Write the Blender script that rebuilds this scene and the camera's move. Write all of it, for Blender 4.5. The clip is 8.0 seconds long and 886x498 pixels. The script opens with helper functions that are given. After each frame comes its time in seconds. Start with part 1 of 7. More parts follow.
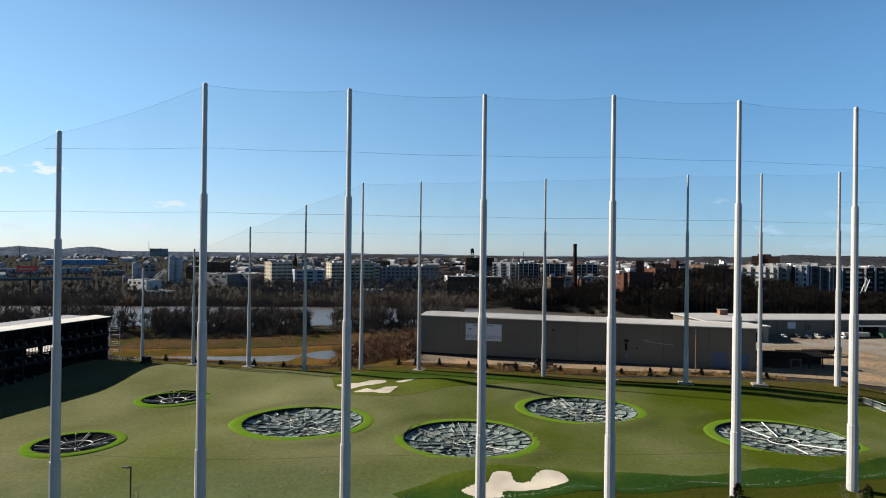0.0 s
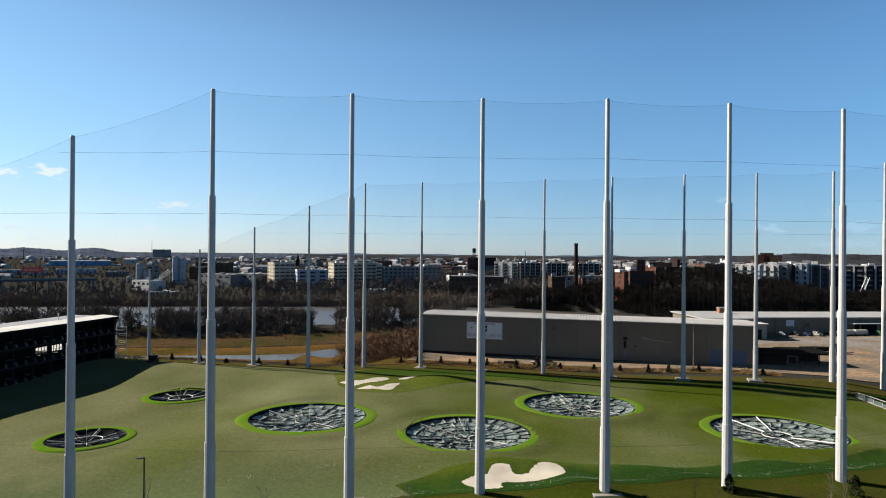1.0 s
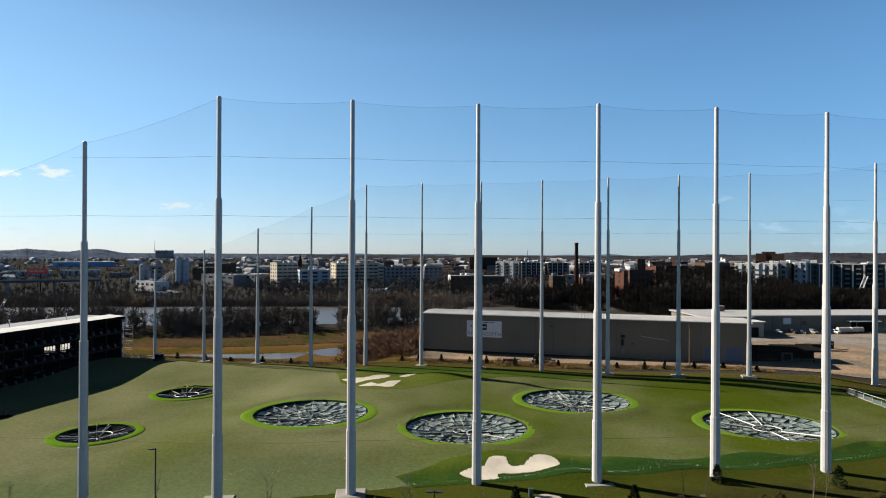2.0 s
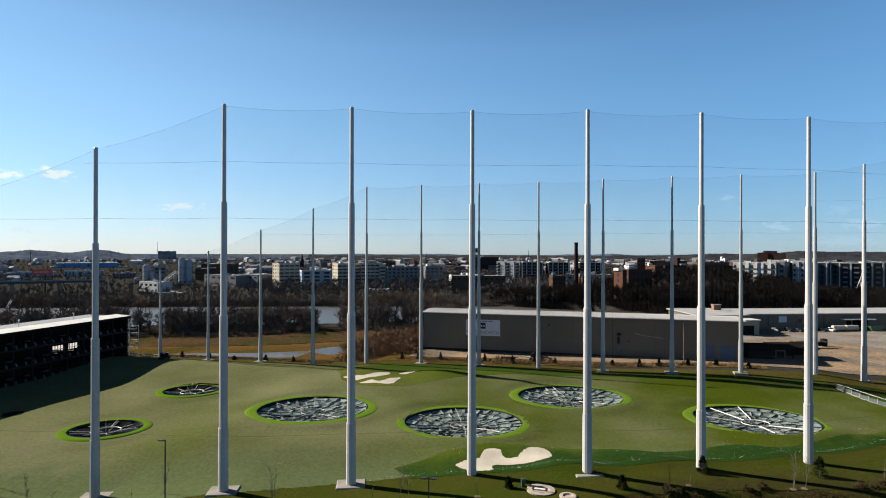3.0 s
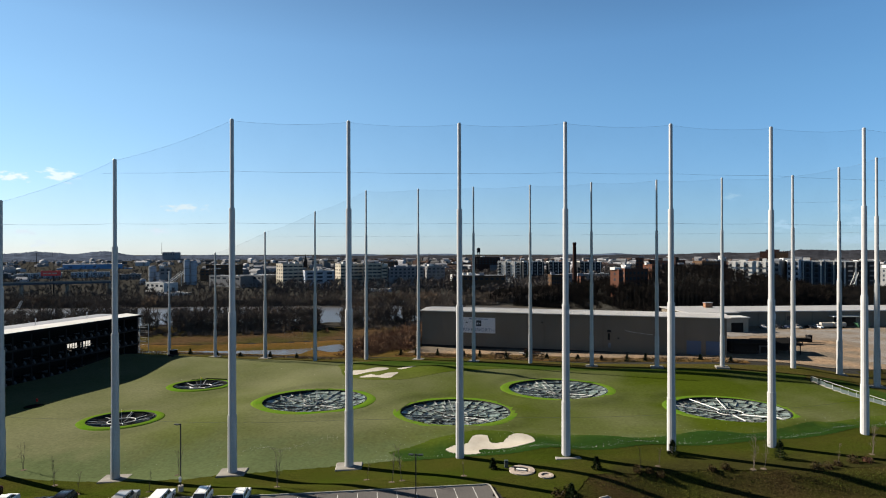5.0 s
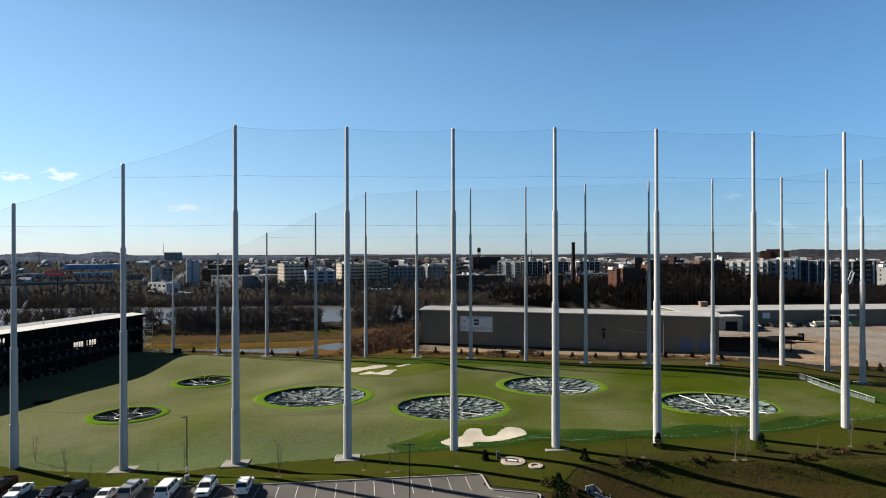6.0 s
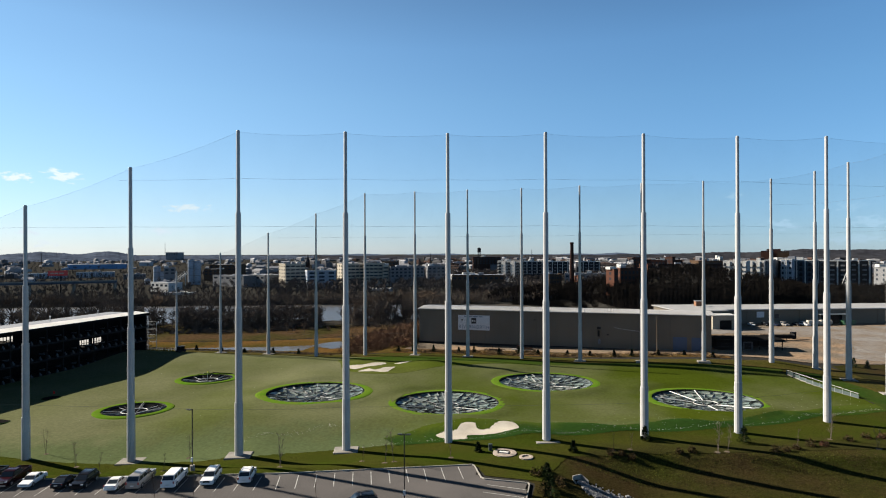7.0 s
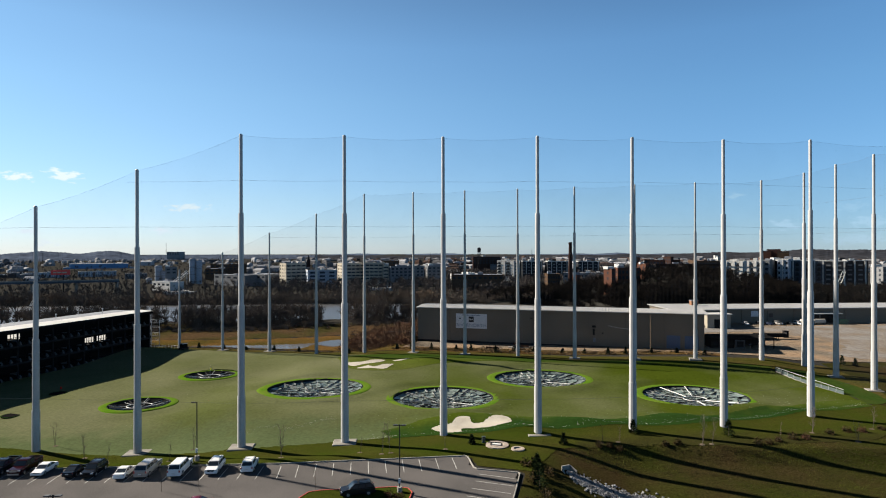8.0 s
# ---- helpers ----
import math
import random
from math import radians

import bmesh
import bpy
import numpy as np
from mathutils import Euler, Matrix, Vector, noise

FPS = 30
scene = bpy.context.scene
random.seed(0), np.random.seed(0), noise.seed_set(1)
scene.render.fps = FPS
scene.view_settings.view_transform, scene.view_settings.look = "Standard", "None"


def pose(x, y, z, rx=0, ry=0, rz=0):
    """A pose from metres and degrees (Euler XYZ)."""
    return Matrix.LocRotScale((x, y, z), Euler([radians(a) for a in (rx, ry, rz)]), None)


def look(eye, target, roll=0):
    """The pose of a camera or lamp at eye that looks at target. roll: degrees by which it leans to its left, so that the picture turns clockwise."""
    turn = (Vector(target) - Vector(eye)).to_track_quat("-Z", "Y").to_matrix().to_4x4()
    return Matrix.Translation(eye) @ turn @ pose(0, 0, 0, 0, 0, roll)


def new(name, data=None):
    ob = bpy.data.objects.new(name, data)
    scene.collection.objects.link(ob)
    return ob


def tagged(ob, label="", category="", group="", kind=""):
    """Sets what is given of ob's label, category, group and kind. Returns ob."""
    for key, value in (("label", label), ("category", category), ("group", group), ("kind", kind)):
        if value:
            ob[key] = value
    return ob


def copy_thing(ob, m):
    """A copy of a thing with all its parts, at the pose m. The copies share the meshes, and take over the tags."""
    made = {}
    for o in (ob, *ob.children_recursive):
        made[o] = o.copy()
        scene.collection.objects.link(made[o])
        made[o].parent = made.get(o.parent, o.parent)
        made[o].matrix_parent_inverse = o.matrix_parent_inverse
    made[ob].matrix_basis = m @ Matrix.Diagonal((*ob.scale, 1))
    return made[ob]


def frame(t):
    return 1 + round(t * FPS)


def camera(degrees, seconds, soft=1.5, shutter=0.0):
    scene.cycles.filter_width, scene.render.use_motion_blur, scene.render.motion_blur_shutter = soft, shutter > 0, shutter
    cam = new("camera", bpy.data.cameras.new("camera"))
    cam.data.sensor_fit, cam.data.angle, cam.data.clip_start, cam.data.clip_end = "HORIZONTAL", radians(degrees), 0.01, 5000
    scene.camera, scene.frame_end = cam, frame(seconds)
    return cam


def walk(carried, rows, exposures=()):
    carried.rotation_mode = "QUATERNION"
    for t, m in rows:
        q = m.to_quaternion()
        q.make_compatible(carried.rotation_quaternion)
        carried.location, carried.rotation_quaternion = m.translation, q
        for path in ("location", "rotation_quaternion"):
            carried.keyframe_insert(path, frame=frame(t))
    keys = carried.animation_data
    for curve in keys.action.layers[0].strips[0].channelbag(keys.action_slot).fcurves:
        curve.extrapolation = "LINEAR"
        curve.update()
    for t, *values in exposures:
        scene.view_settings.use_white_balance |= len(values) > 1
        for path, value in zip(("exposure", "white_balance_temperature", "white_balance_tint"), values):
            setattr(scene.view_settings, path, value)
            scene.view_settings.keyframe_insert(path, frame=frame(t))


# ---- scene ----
cam = camera(73.7, 8.0, soft=1.05)
PATH = [
    (0, (-0.728, 1.484, 33.909), (-5.625, 20.875, 33.949), 0.68),
    (0.5, (-0.291, 0.232, 33.835), (-5.225, 19.614, 33.873), 0.57),
    (1, (0.275, -1.129, 33.794), (-4.694, 18.244, 33.830), 0.47),
    (1.5, (0.958, -2.589, 33.782), (-4.046, 16.775, 33.816), 0.37),
    (2, (1.741, -4.135, 33.793), (-3.296, 15.220, 33.826), 0.27),
    (2.5, (2.610, -5.757, 33.823), (-2.459, 13.590, 33.856), 0.19),
    (3, (3.550, -7.443, 33.869), (-1.549, 11.896, 33.900), 0.11),
    (3.5, (4.549, -9.181, 33.925), (-0.580, 10.150, 33.956), 0.03),
    (4, (5.591, -10.961, 33.988), (0.435, 8.363, 34.018), -0.03),
    (4.5, (6.665, -12.770, 34.053), (1.483, 6.547, 34.083), -0.08),
    (5, (7.758, -14.598, 34.116), (2.551, 4.712, 34.145), -0.12),
    (5.5, (8.856, -16.432, 34.172), (3.627, 2.872, 34.200), -0.16),
    (6, (9.949, -18.262, 34.218), (4.698, 1.037, 34.244), -0.18),
    (6.5, (11.024, -20.076, 34.248), (5.755, -0.782, 34.272), -0.18),
    (7, (12.069, -21.862, 34.259), (6.784, -2.573, 34.281), -0.18),
    (7.5, (13.075, -23.609, 34.245), (7.777, -4.324, 34.265), -0.16),
    (8, (14.030, -25.307, 34.204), (8.722, -6.024, 34.220), -0.12),
]
walk(cam, [(t, look(eye, target, roll)) for t, eye, target, roll in PATH], exposures=[(0.0, 1.65), (8.0, 1.65)])

# ---- light ----
SUN_AZ, SUN_EL = radians(171.6), radians(28.3)   # direction towards the sun: angle from +x, height
world = bpy.data.worlds.new("World")
scene.world = world
world.use_nodes = True
wn, wl = world.node_tree.nodes, world.node_tree.links
wn.clear()
w_out = wn.new("ShaderNodeOutputWorld")
w_bg = wn.new("ShaderNodeBackground")
sky = wn.new("ShaderNodeTexSky")
sky.sky_type = "NISHITA"
sky.sun_disc = False
sky.sun_elevation = SUN_EL
sky.sun_rotation = radians(90) - SUN_AZ
sky.altitude = 200
sky.air_density, sky.dust_density, sky.ozone_density = 1.0, 0.0, 2.0
w_bg.inputs["Strength"].default_value = 0.050
wl.new(w_bg.outputs[0], w_out.inputs[0])
# small clouds low over the horizon: direction, half width, half height, cover
CLOUDS = [((-0.775, 0.624, 0.101), 0.022, 0.0055, 0.81), ((-0.740, 0.664, 0.106), 0.019, 0.0080, 0.77), ((-0.623, 0.780, 0.066), 0.026, 0.0060, 0.68), ((-0.770, 0.638, 0.026), 0.015, 0.0040, 0.68),
          ((-0.652, 0.757, 0.030), 0.017, 0.0045, 0.68), ((-0.758, 0.652, 0.010), 0.012, 0.0050, 0.42), ((0.188, 0.979, 0.080), 0.014, 0.0050, 0.19), ((0.253, 0.967, 0.035), 0.018, 0.0070, 0.30),
          ((0.330, 0.943, 0.058), 0.020, 0.0060, 0.12), ((0.351, 0.936, 0.037), 0.024, 0.0070, 0.22), ((0.333, 0.943, 0.014), 0.035, 0.0070, 0.17)]


def w_math(kind, a, b):
    node = wn.new("ShaderNodeMath")
    node.operation = kind
    for k, v in enumerate((a, b)):
        if isinstance(v, (int, float)):
            node.inputs[k].default_value = v
        else:
            wl.new(v, node.inputs[k])
    return node.outputs[0]


w_co = wn.new("ShaderNodeTexCoord")
w_sep = wn.new("ShaderNodeSeparateXYZ")
wl.new(w_co.outputs["Generated"], w_sep.inputs[0])
w_map = wn.new("ShaderNodeMapping")
w_map.inputs["Scale"].default_value = (55.0, 55.0, 150.0)
wl.new(w_co.outputs["Generated"], w_map.inputs[0])
w_noise = wn.new("ShaderNodeTexNoise")
w_noise.inputs["Scale"].default_value = 1.6
w_noise.inputs["Detail"].default_value = 6.0
wl.new(w_map.outputs[0], w_noise.inputs["Vector"])
w_cover = None
for way, wide, high, share in CLOUDS:
    off = wn.new("ShaderNodeVectorMath")
    off.operation = "SUBTRACT"
    off.inputs[1].default_value = way
    wl.new(w_co.outputs["Generated"], off.inputs[0])
    size = wn.new("ShaderNodeVectorMath")
    size.operation = "MULTIPLY"
    size.inputs[1].default_value = (1 / wide, 1 / wide, 1 / high)
    wl.new(off.outputs[0], size.inputs[0])
    far = wn.new("ShaderNodeVectorMath")
    far.operation = "LENGTH"
    wl.new(size.outputs[0], far.inputs[0])
    ragged = w_math("ADD", far.outputs["Value"], w_math("MULTIPLY", w_math("SUBTRACT", 0.5, w_noise.outputs["Fac"]), 4.2))
    puff = wn.new("ShaderNodeMapRange")
    puff.interpolation_type = "SMOOTHSTEP"
    for k, v in zip(("From Min", "From Max", "To Min", "To Max"), (0.2, 1.2, share, 0.0)):
        puff.inputs[k].default_value = v
    wl.new(ragged, puff.inputs[0])
    w_cover = puff.outputs[0] if w_cover is None else w_math("MAXIMUM", w_cover, puff.outputs[0])
w_mix = wn.new("ShaderNodeMixRGB")
w_mix.inputs[2].default_value = (10.2, 9.6, 7.6, 1)
wl.new(w_cover, w_mix.inputs[0])
wl.new(sky.outputs[0], w_mix.inputs[1])
# clear winter sky: paler near the horizon, deep blue overhead, whiter towards the sun
w_hue = wn.new("ShaderNodeValToRGB")
w_hue.color_ramp.elements[0].position, w_hue.color_ramp.elements[1].position = 0.0, 1.0
SKY_STOPS = [(0.00, (0.404, 0.591, 1.028)), (0.04, (0.442, 0.625, 0.969)), (0.08, (0.489, 0.671, 0.918)), (0.16, (0.544, 0.756, 0.935)), (0.24, (0.586, 0.829, 0.969)), (0.32, (0.595, 0.850, 0.990)), (0.60, (0.323, 0.451, 0.527)), (1.00, (0.085, 0.123, 0.145))]
for _ in SKY_STOPS[2:]:
    w_hue.color_ramp.elements.new(0.5)
for k, (z, col) in enumerate(SKY_STOPS):
    w_hue.color_ramp.elements[k].position = z
    w_hue.color_ramp.elements[k].color = (*col, 1)
wl.new(w_sep.outputs["Z"], w_hue.inputs[0])
w_side = wn.new("ShaderNodeMapRange")
w_side.interpolation_type = "SMOOTHSTEP"
for k, v in zip(("From Min", "From Max"), (0.45, -0.90)):
    w_side.inputs[k].default_value = v
wl.new(w_sep.outputs["X"], w_side.inputs[0])
w_warm = wn.new("ShaderNodeMixRGB")
w_warm.inputs[1].default_value, w_warm.inputs[2].default_value = (0.945, 1.0, 1.025, 1), (1.20, 0.985, 0.86, 1)
wl.new(w_side.outputs[0], w_warm.inputs[0])
last_sky = w_mix.outputs[0]
for tint in (w_hue, w_warm):
    w_tint = wn.new("ShaderNodeMixRGB")
    w_tint.blend_type = "MULTIPLY"
    w_tint.inputs[0].default_value = 1.0
    wl.new(last_sky, w_tint.inputs[1])
    wl.new(tint.outputs[0], w_tint.inputs[2])
    last_sky = w_tint.outputs[0]
wl.new(last_sky, w_bg.inputs["Color"])

sun = new("sun", bpy.data.lights.new("sun", "SUN"))
sun.data.energy, sun.data.angle, sun.data.color = 5.0, radians(0.53), (1.0, 0.90, 0.76)
sun_dir = Vector((math.cos(SUN_EL) * math.cos(SUN_AZ), math.cos(SUN_EL) * math.sin(SUN_AZ), math.sin(SUN_EL)))
sun.matrix_world = look(sun_dir * 200, (0, 0, 0))


# ---- materials ----
TONE = 0.80   # all colours are given a little light


def mat(name, col, col2=None, scale=1.0, rough=0.8, metal=0.0, bump=0.0, bump_scale=None, spread=(0.35, 0.65), fine=0.15, jitter=0.0, coat=0.0, island=0.0, wear=0.0, edge=None):
    """A surface with variation at two scales: broad patches from col to col2, fine grain over them, relief of the same grain."""
    m = bpy.data.materials.new(name)
    m.use_nodes = True
    n, l = m.node_tree.nodes, m.node_tree.links
    b = n["Principled BSDF"]
    b.inputs["Roughness"].default_value, b.inputs["Metallic"].default_value = rough, metal
    b.inputs["Coat Weight"].default_value = coat
    b.inputs["Specular IOR Level"].default_value = 0.5 if rough < 0.7 else (0.12 if rough < 0.84 else 0.0)
    co = n.new("ShaderNodeTexCoord")
    big = n.new("ShaderNodeTexNoise")
    big.inputs["Scale"].default_value, big.inputs["Detail"].default_value = scale, 4.0
    l.new(co.outputs["Object"], big.inputs["Vector"])
    ramp = n.new("ShaderNodeValToRGB")
    ramp.color_ramp.elements[0].position, ramp.color_ramp.elements[1].position = spread
    ramp.color_ramp.elements[0].color = (*[c * TONE for c in col], 1)
    ramp.color_ramp.elements[1].color = (*[c * TONE for c in (col2 or [k * 0.85 for k in col])], 1)
    if wear:
        # worn towards the tees, at the low end of x
        sep, mr, add = n.new("ShaderNodeSeparateXYZ"), n.new("ShaderNodeMapRange"), n.new("ShaderNodeMath")
        l.new(co.outputs["Object"], sep.inputs[0])
        for k, v in zip(("From Min", "From Max", "To Min", "To Max"), (-130.0, 60.0, wear, -wear)):
            mr.inputs[k].default_value = v
        l.new(sep.outputs["X"], mr.inputs[0])
        l.new(big.outputs["Fac"], add.inputs[0])
        l.new(mr.outputs[0], add.inputs[1])
        l.new(add.outputs[0], ramp.inputs[0])
    else:
        l.new(big.outputs["Fac"], ramp.inputs[0])
    broad = ramp.outputs[0]
    if edge:
        # gives way to another growth, or on the mounds to painted slope shade, across a line of the plan: col, x and y
        # weights, from, to, and a stretch of x to leave alone
        ecol, ax, ay, lo, hi, xa, xb = edge
        sp, ex, ey, es, en, em, keep, mixer = (n.new(k) for k in ("ShaderNodeSeparateXYZ", "ShaderNodeMath", "ShaderNodeMath", "ShaderNodeMath", "ShaderNodeMath", "ShaderNodeMapRange", "ShaderNodeMapRange", "ShaderNodeMixRGB"))
        l.new(co.outputs["Object"], sp.inputs[0])
        ex.operation = ey.operation = "MULTIPLY_ADD"
        ex.inputs[1].default_value, ey.inputs[1].default_value = ax, ay
        for k, v in zip(("From Min", "From Max", "To Min", "To Max"), (xa, xb, 40.0, 0.0)):
            keep.inputs[k].default_value = v
        l.new(sp.outputs["X"], keep.inputs[0])
        l.new(sp.outputs["X"], ex.inputs[0])
        l.new(keep.outputs[0], ex.inputs[2])
        l.new(sp.outputs["Y"], ey.inputs[0])
        l.new(ex.outputs[0], ey.inputs[2])
        rag = n.new("ShaderNodeTexNoise")
        rag.inputs["Scale"].default_value, rag.inputs["Detail"].default_value = 0.22, 5.0
        l.new(co.outputs["Object"], rag.inputs["Vector"])
        en.operation = "MULTIPLY_ADD"
        en.inputs[1].default_value = (hi - lo) * 1.3
        en.inputs[2].default_value = -(hi - lo) * 0.65
        l.new(rag.outputs["Fac"], en.inputs[0])
        l.new(ey.outputs[0], es.inputs[0])
        l.new(en.outputs[0], es.inputs[1])
        em.interpolation_type = "SMOOTHSTEP"
        for k, v in zip(("From Min", "From Max", "To Min", "To Max"), (lo, hi, 1.0, 0.0)):
            em.inputs[k].default_value = v
        l.new(es.outputs[0], em.inputs[0])
        l.new(em.outputs[0], mixer.inputs[0])
        l.new(broad, mixer.inputs[1])
        mixer.inputs[2].default_value = (*[c * TONE for c in ecol], 1)
        broad = mixer.outputs[0]
    small = n.new("ShaderNodeTexNoise")
    small.inputs["Scale"].default_value, small.inputs["Detail"].default_value = (bump_scale or scale * 9), 3.0
    l.new(co.outputs["Object"], small.inputs["Vector"])
    fr = n.new("ShaderNodeMapRange")
    for k, v in zip(("From Min", "From Max", "To Min", "To Max"), (0.25, 0.75, 1 - fine, 1 + fine)):
        fr.inputs[k].default_value = v
    l.new(small.outputs["Fac"], fr.inputs[0])
    mul = n.new("ShaderNodeVectorMath")
    mul.operation = "SCALE"
    l.new(broad, mul.inputs[0])
    l.new(fr.outputs[0], mul.inputs["Scale"])
    last = mul.outputs[0]
    for amount, node, socket in ((jitter, "ShaderNodeObjectInfo", "Random"), (island, "ShaderNodeNewGeometry", "Random Per Island")):
        if amount:
            info = n.new(node)
            jr = n.new("ShaderNodeMapRange")
            jr.inputs["To Min"].default_value, jr.inputs["To Max"].default_value = 1 - amount, 1 + amount
            l.new(info.outputs[socket], jr.inputs[0])
            m2 = n.new("ShaderNodeVectorMath")
            m2.operation = "SCALE"
            l.new(last, m2.inputs[0])
            l.new(jr.outputs[0], m2.inputs["Scale"])
            last = m2.outputs[0]
    l.new(last, b.inputs["Base Color"])
    if bump:
        bp = n.new("ShaderNodeBump")
        bp.inputs["Strength"].default_value, bp.inputs["Distance"].default_value = 1.0, bump
        l.new(small.outputs["Fac"], bp.inputs["Height"])
        l.new(bp.outputs[0], b.inputs["Normal"])
    return m


def thin(name, col, cover):
    """Woven netting too fine to resolve: threads of col that cover a share of the sheet."""
    m = bpy.data.materials.new(name)
    m.use_nodes = True
    n, l = m.node_tree.nodes, m.node_tree.links
    n.clear()
    out, mix, tr, df = n.new("ShaderNodeOutputMaterial"), n.new("ShaderNodeMixShader"), n.new("ShaderNodeBsdfTransparent"), n.new("ShaderNodeBsdfDiffuse")
    co, nz, mr = n.new("ShaderNodeTexCoord"), n.new("ShaderNodeTexNoise"), n.new("ShaderNodeMapRange")
    nz.inputs["Scale"].default_value = 0.15
    l.new(co.outputs["Object"], nz.inputs["Vector"])
    mr.inputs["To Min"].default_value, mr.inputs["To Max"].default_value = cover * 0.6, cover * 1.4
    l.new(nz.outputs["Fac"], mr.inputs[0])
    df.inputs["Color"].default_value = (*col, 1)
    l.new(mr.outputs[0], mix.inputs[0])
    l.new(tr.outputs[0], mix.inputs[1])
    l.new(df.outputs[0], mix.inputs[2])
    l.new(mix.outputs[0], out.inputs[0])
    return m


GRASS = mat("winter ground", (0.0370, 0.0350, 0.0310), (0.0290, 0.0290, 0.0270), 0.03, 0.95, bump=0.10, bump_scale=1.2, fine=0.35)
TURF = mat("turf", (0.040, 0.056, 0.0054), (0.114, 0.119, 0.064), 0.026, 0.9, bump=0.015, bump_scale=1.7, fine=0.17, spread=(0.30, 0.72), wear=0.19, edge=((0.070, 0.090, 0.041), -0.25, 1.0, 85.0, 100.0, -400.0, -399.0))
# the dark edge colour carries the shade of the border's mound slopes
TURF_DARK = mat("turf border", (0.041, 0.060, 0.0072), (0.052, 0.072, 0.013), 0.05, 0.9, bump=0.02, bump_scale=1.4, fine=0.16, edge=((0.0170, 0.0400, 0.0085), -0.43, 1.0, 88.5, 97.5, -400.0, -399.0))
TURF_DEEP = mat("deep green turf", (0.0230, 0.0460, 0.0085), (0.0360, 0.0500, 0.0110), 0.12, 0.9, bump=0.02, bump_scale=1.4, fine=0.2)
FRINGE = mat("fringe", (0.0640, 0.1420, 0.0090), (0.0900, 0.1350, 0.0180), 0.3, 0.9, bump=0.01, bump_scale=6, fine=0.18)
SAND = mat("sand", (0.4282, 0.4000, 0.3427), (0.3687, 0.3375, 0.2879), 0.5, 0.95, bump=0.02, bump_scale=5, fine=0.08)
STEEL = mat("galvanised steel", (0.4050, 0.4020, 0.4000), (0.3350, 0.3400, 0.3480), 0.25, 0.50, 0.0, fine=0.06, bump_scale=3, jitter=0.04)
NET = thin("dark netting", (0.016, 0.018, 0.021), 0.066)
ROPE = mat("net rope", (0.10, 0.11, 0.13), None, 1.0, 0.9)
CONCRETE = mat("concrete", (0.2587, 0.2475, 0.2250), (0.2025, 0.1913, 0.1740), 0.35, 0.9, bump=0.01, bump_scale=6, fine=0.12)
ASPHALT = mat("asphalt", (0.1070, 0.1000, 0.0970), (0.0830, 0.0790, 0.0770), 0.12, 0.92, bump=0.01, bump_scale=7, fine=0.30)
PAINT = mat("line paint", (0.4320, 0.4256, 0.4080), (0.3000, 0.3000, 0.2880), 1.2, 0.8, fine=0.2)
WHITE = mat("white roof membrane", (0.5508, 0.5508, 0.5355), (0.4590, 0.4590, 0.4437), 0.25, 0.7, fine=0.08)


# ---- building helpers ----
class Solid:
    """Collects faces for one mesh."""

    def __init__(self):
        self.v, self.f = [], []

    def add(self, verts, faces):
        k = len(self.v)
        self.v.extend(tuple(p) for p in verts)
        self.f.extend(tuple(i + k for i in f) for f in faces)
        return self

    def box(self, x0, x1, y0, y1, z0, z1, m=None):
        p = [Vector((x, y, z)) for z in (z0, z1) for x, y in ((x0, y0), (x1, y0), (x1, y1), (x0, y1))]
        if m:
            p = [m @ q for q in p]
        return self.add(p, [(3, 2, 1, 0), (4, 5, 6, 7), (0, 1, 5, 4), (1, 2, 6, 5), (2, 3, 7, 6), (3, 0, 4, 7)])

    def tube(self, a, b, r0, r1, n=8, caps=True):
        a, b = Vector(a), Vector(b)
        q = (b - a).to_track_quat("Z", "Y").to_matrix()
        ring = [Vector((math.cos(2 * math.pi * i / n), math.sin(2 * math.pi * i / n), 0)) for i in range(n)]
        p = [a + q @ (c * r0) for c in ring] + [b + q @ (c * r1) for c in ring]
        f = [(i, (i + 1) % n, n + (i + 1) % n, n + i) for i in range(n)]
        if caps:
            f += [tuple(range(n - 1, -1, -1)), tuple(range(n, 2 * n))]
        return self.add(p, f)

    def quad(self, *p):
        return self.add(p, [tuple(range(len(p)))])

    def prism(self, outline, z0, z1):
        """A straight prism over a counter-clockwise outline."""
        n = len(outline)
        p = [(x, y, z0) for x, y in outline] + [(x, y, z1) for x, y in outline]
        return self.add(p, [tuple(range(n - 1, -1, -1)), tuple(range(n, 2 * n))] + [(i, (i + 1) % n, n + (i + 1) % n, n + i) for i in range(n)])

    def mesh(self, name, material, smooth=False):
        me = bpy.data.meshes.new(name)
        me.from_pydata(self.v, [], self.f)
        me.materials.append(material)
        if smooth:
            me.polygons.foreach_set("use_smooth", [True] * len(me.polygons))
        me.update()
        return me


def part(name, solid, material, parent=None, label="", smooth=False, at=None):
    ob = new(name, solid if isinstance(solid, bpy.types.Mesh) else solid.mesh(name, material, smooth))
    if parent:
        ob.parent = parent
    if at is not None:
        ob.matrix_basis = at
    return tagged(ob, label)


def thing(name, x, y, z, turn, label, category, group="", kind=""):
    ob = new(name)
    ob.empty_display_size = 0.1
    ob.matrix_basis = pose(x, y, z, 0, 0, turn)
    return tagged(ob, label, category, group, kind)


def smooth(a, b, x):
    t = np.clip((x - a) / (b - a), 0.0, 1.0)
    return t * t * (3 - 2 * t)


def lumps(x, y, s):
    return np.sin(x / s + 1.3) * np.cos(y / (s * 0.8) + 0.4) + 0.5 * np.sin((x + 0.7 * y) / (s * 0.43) + 2.1)


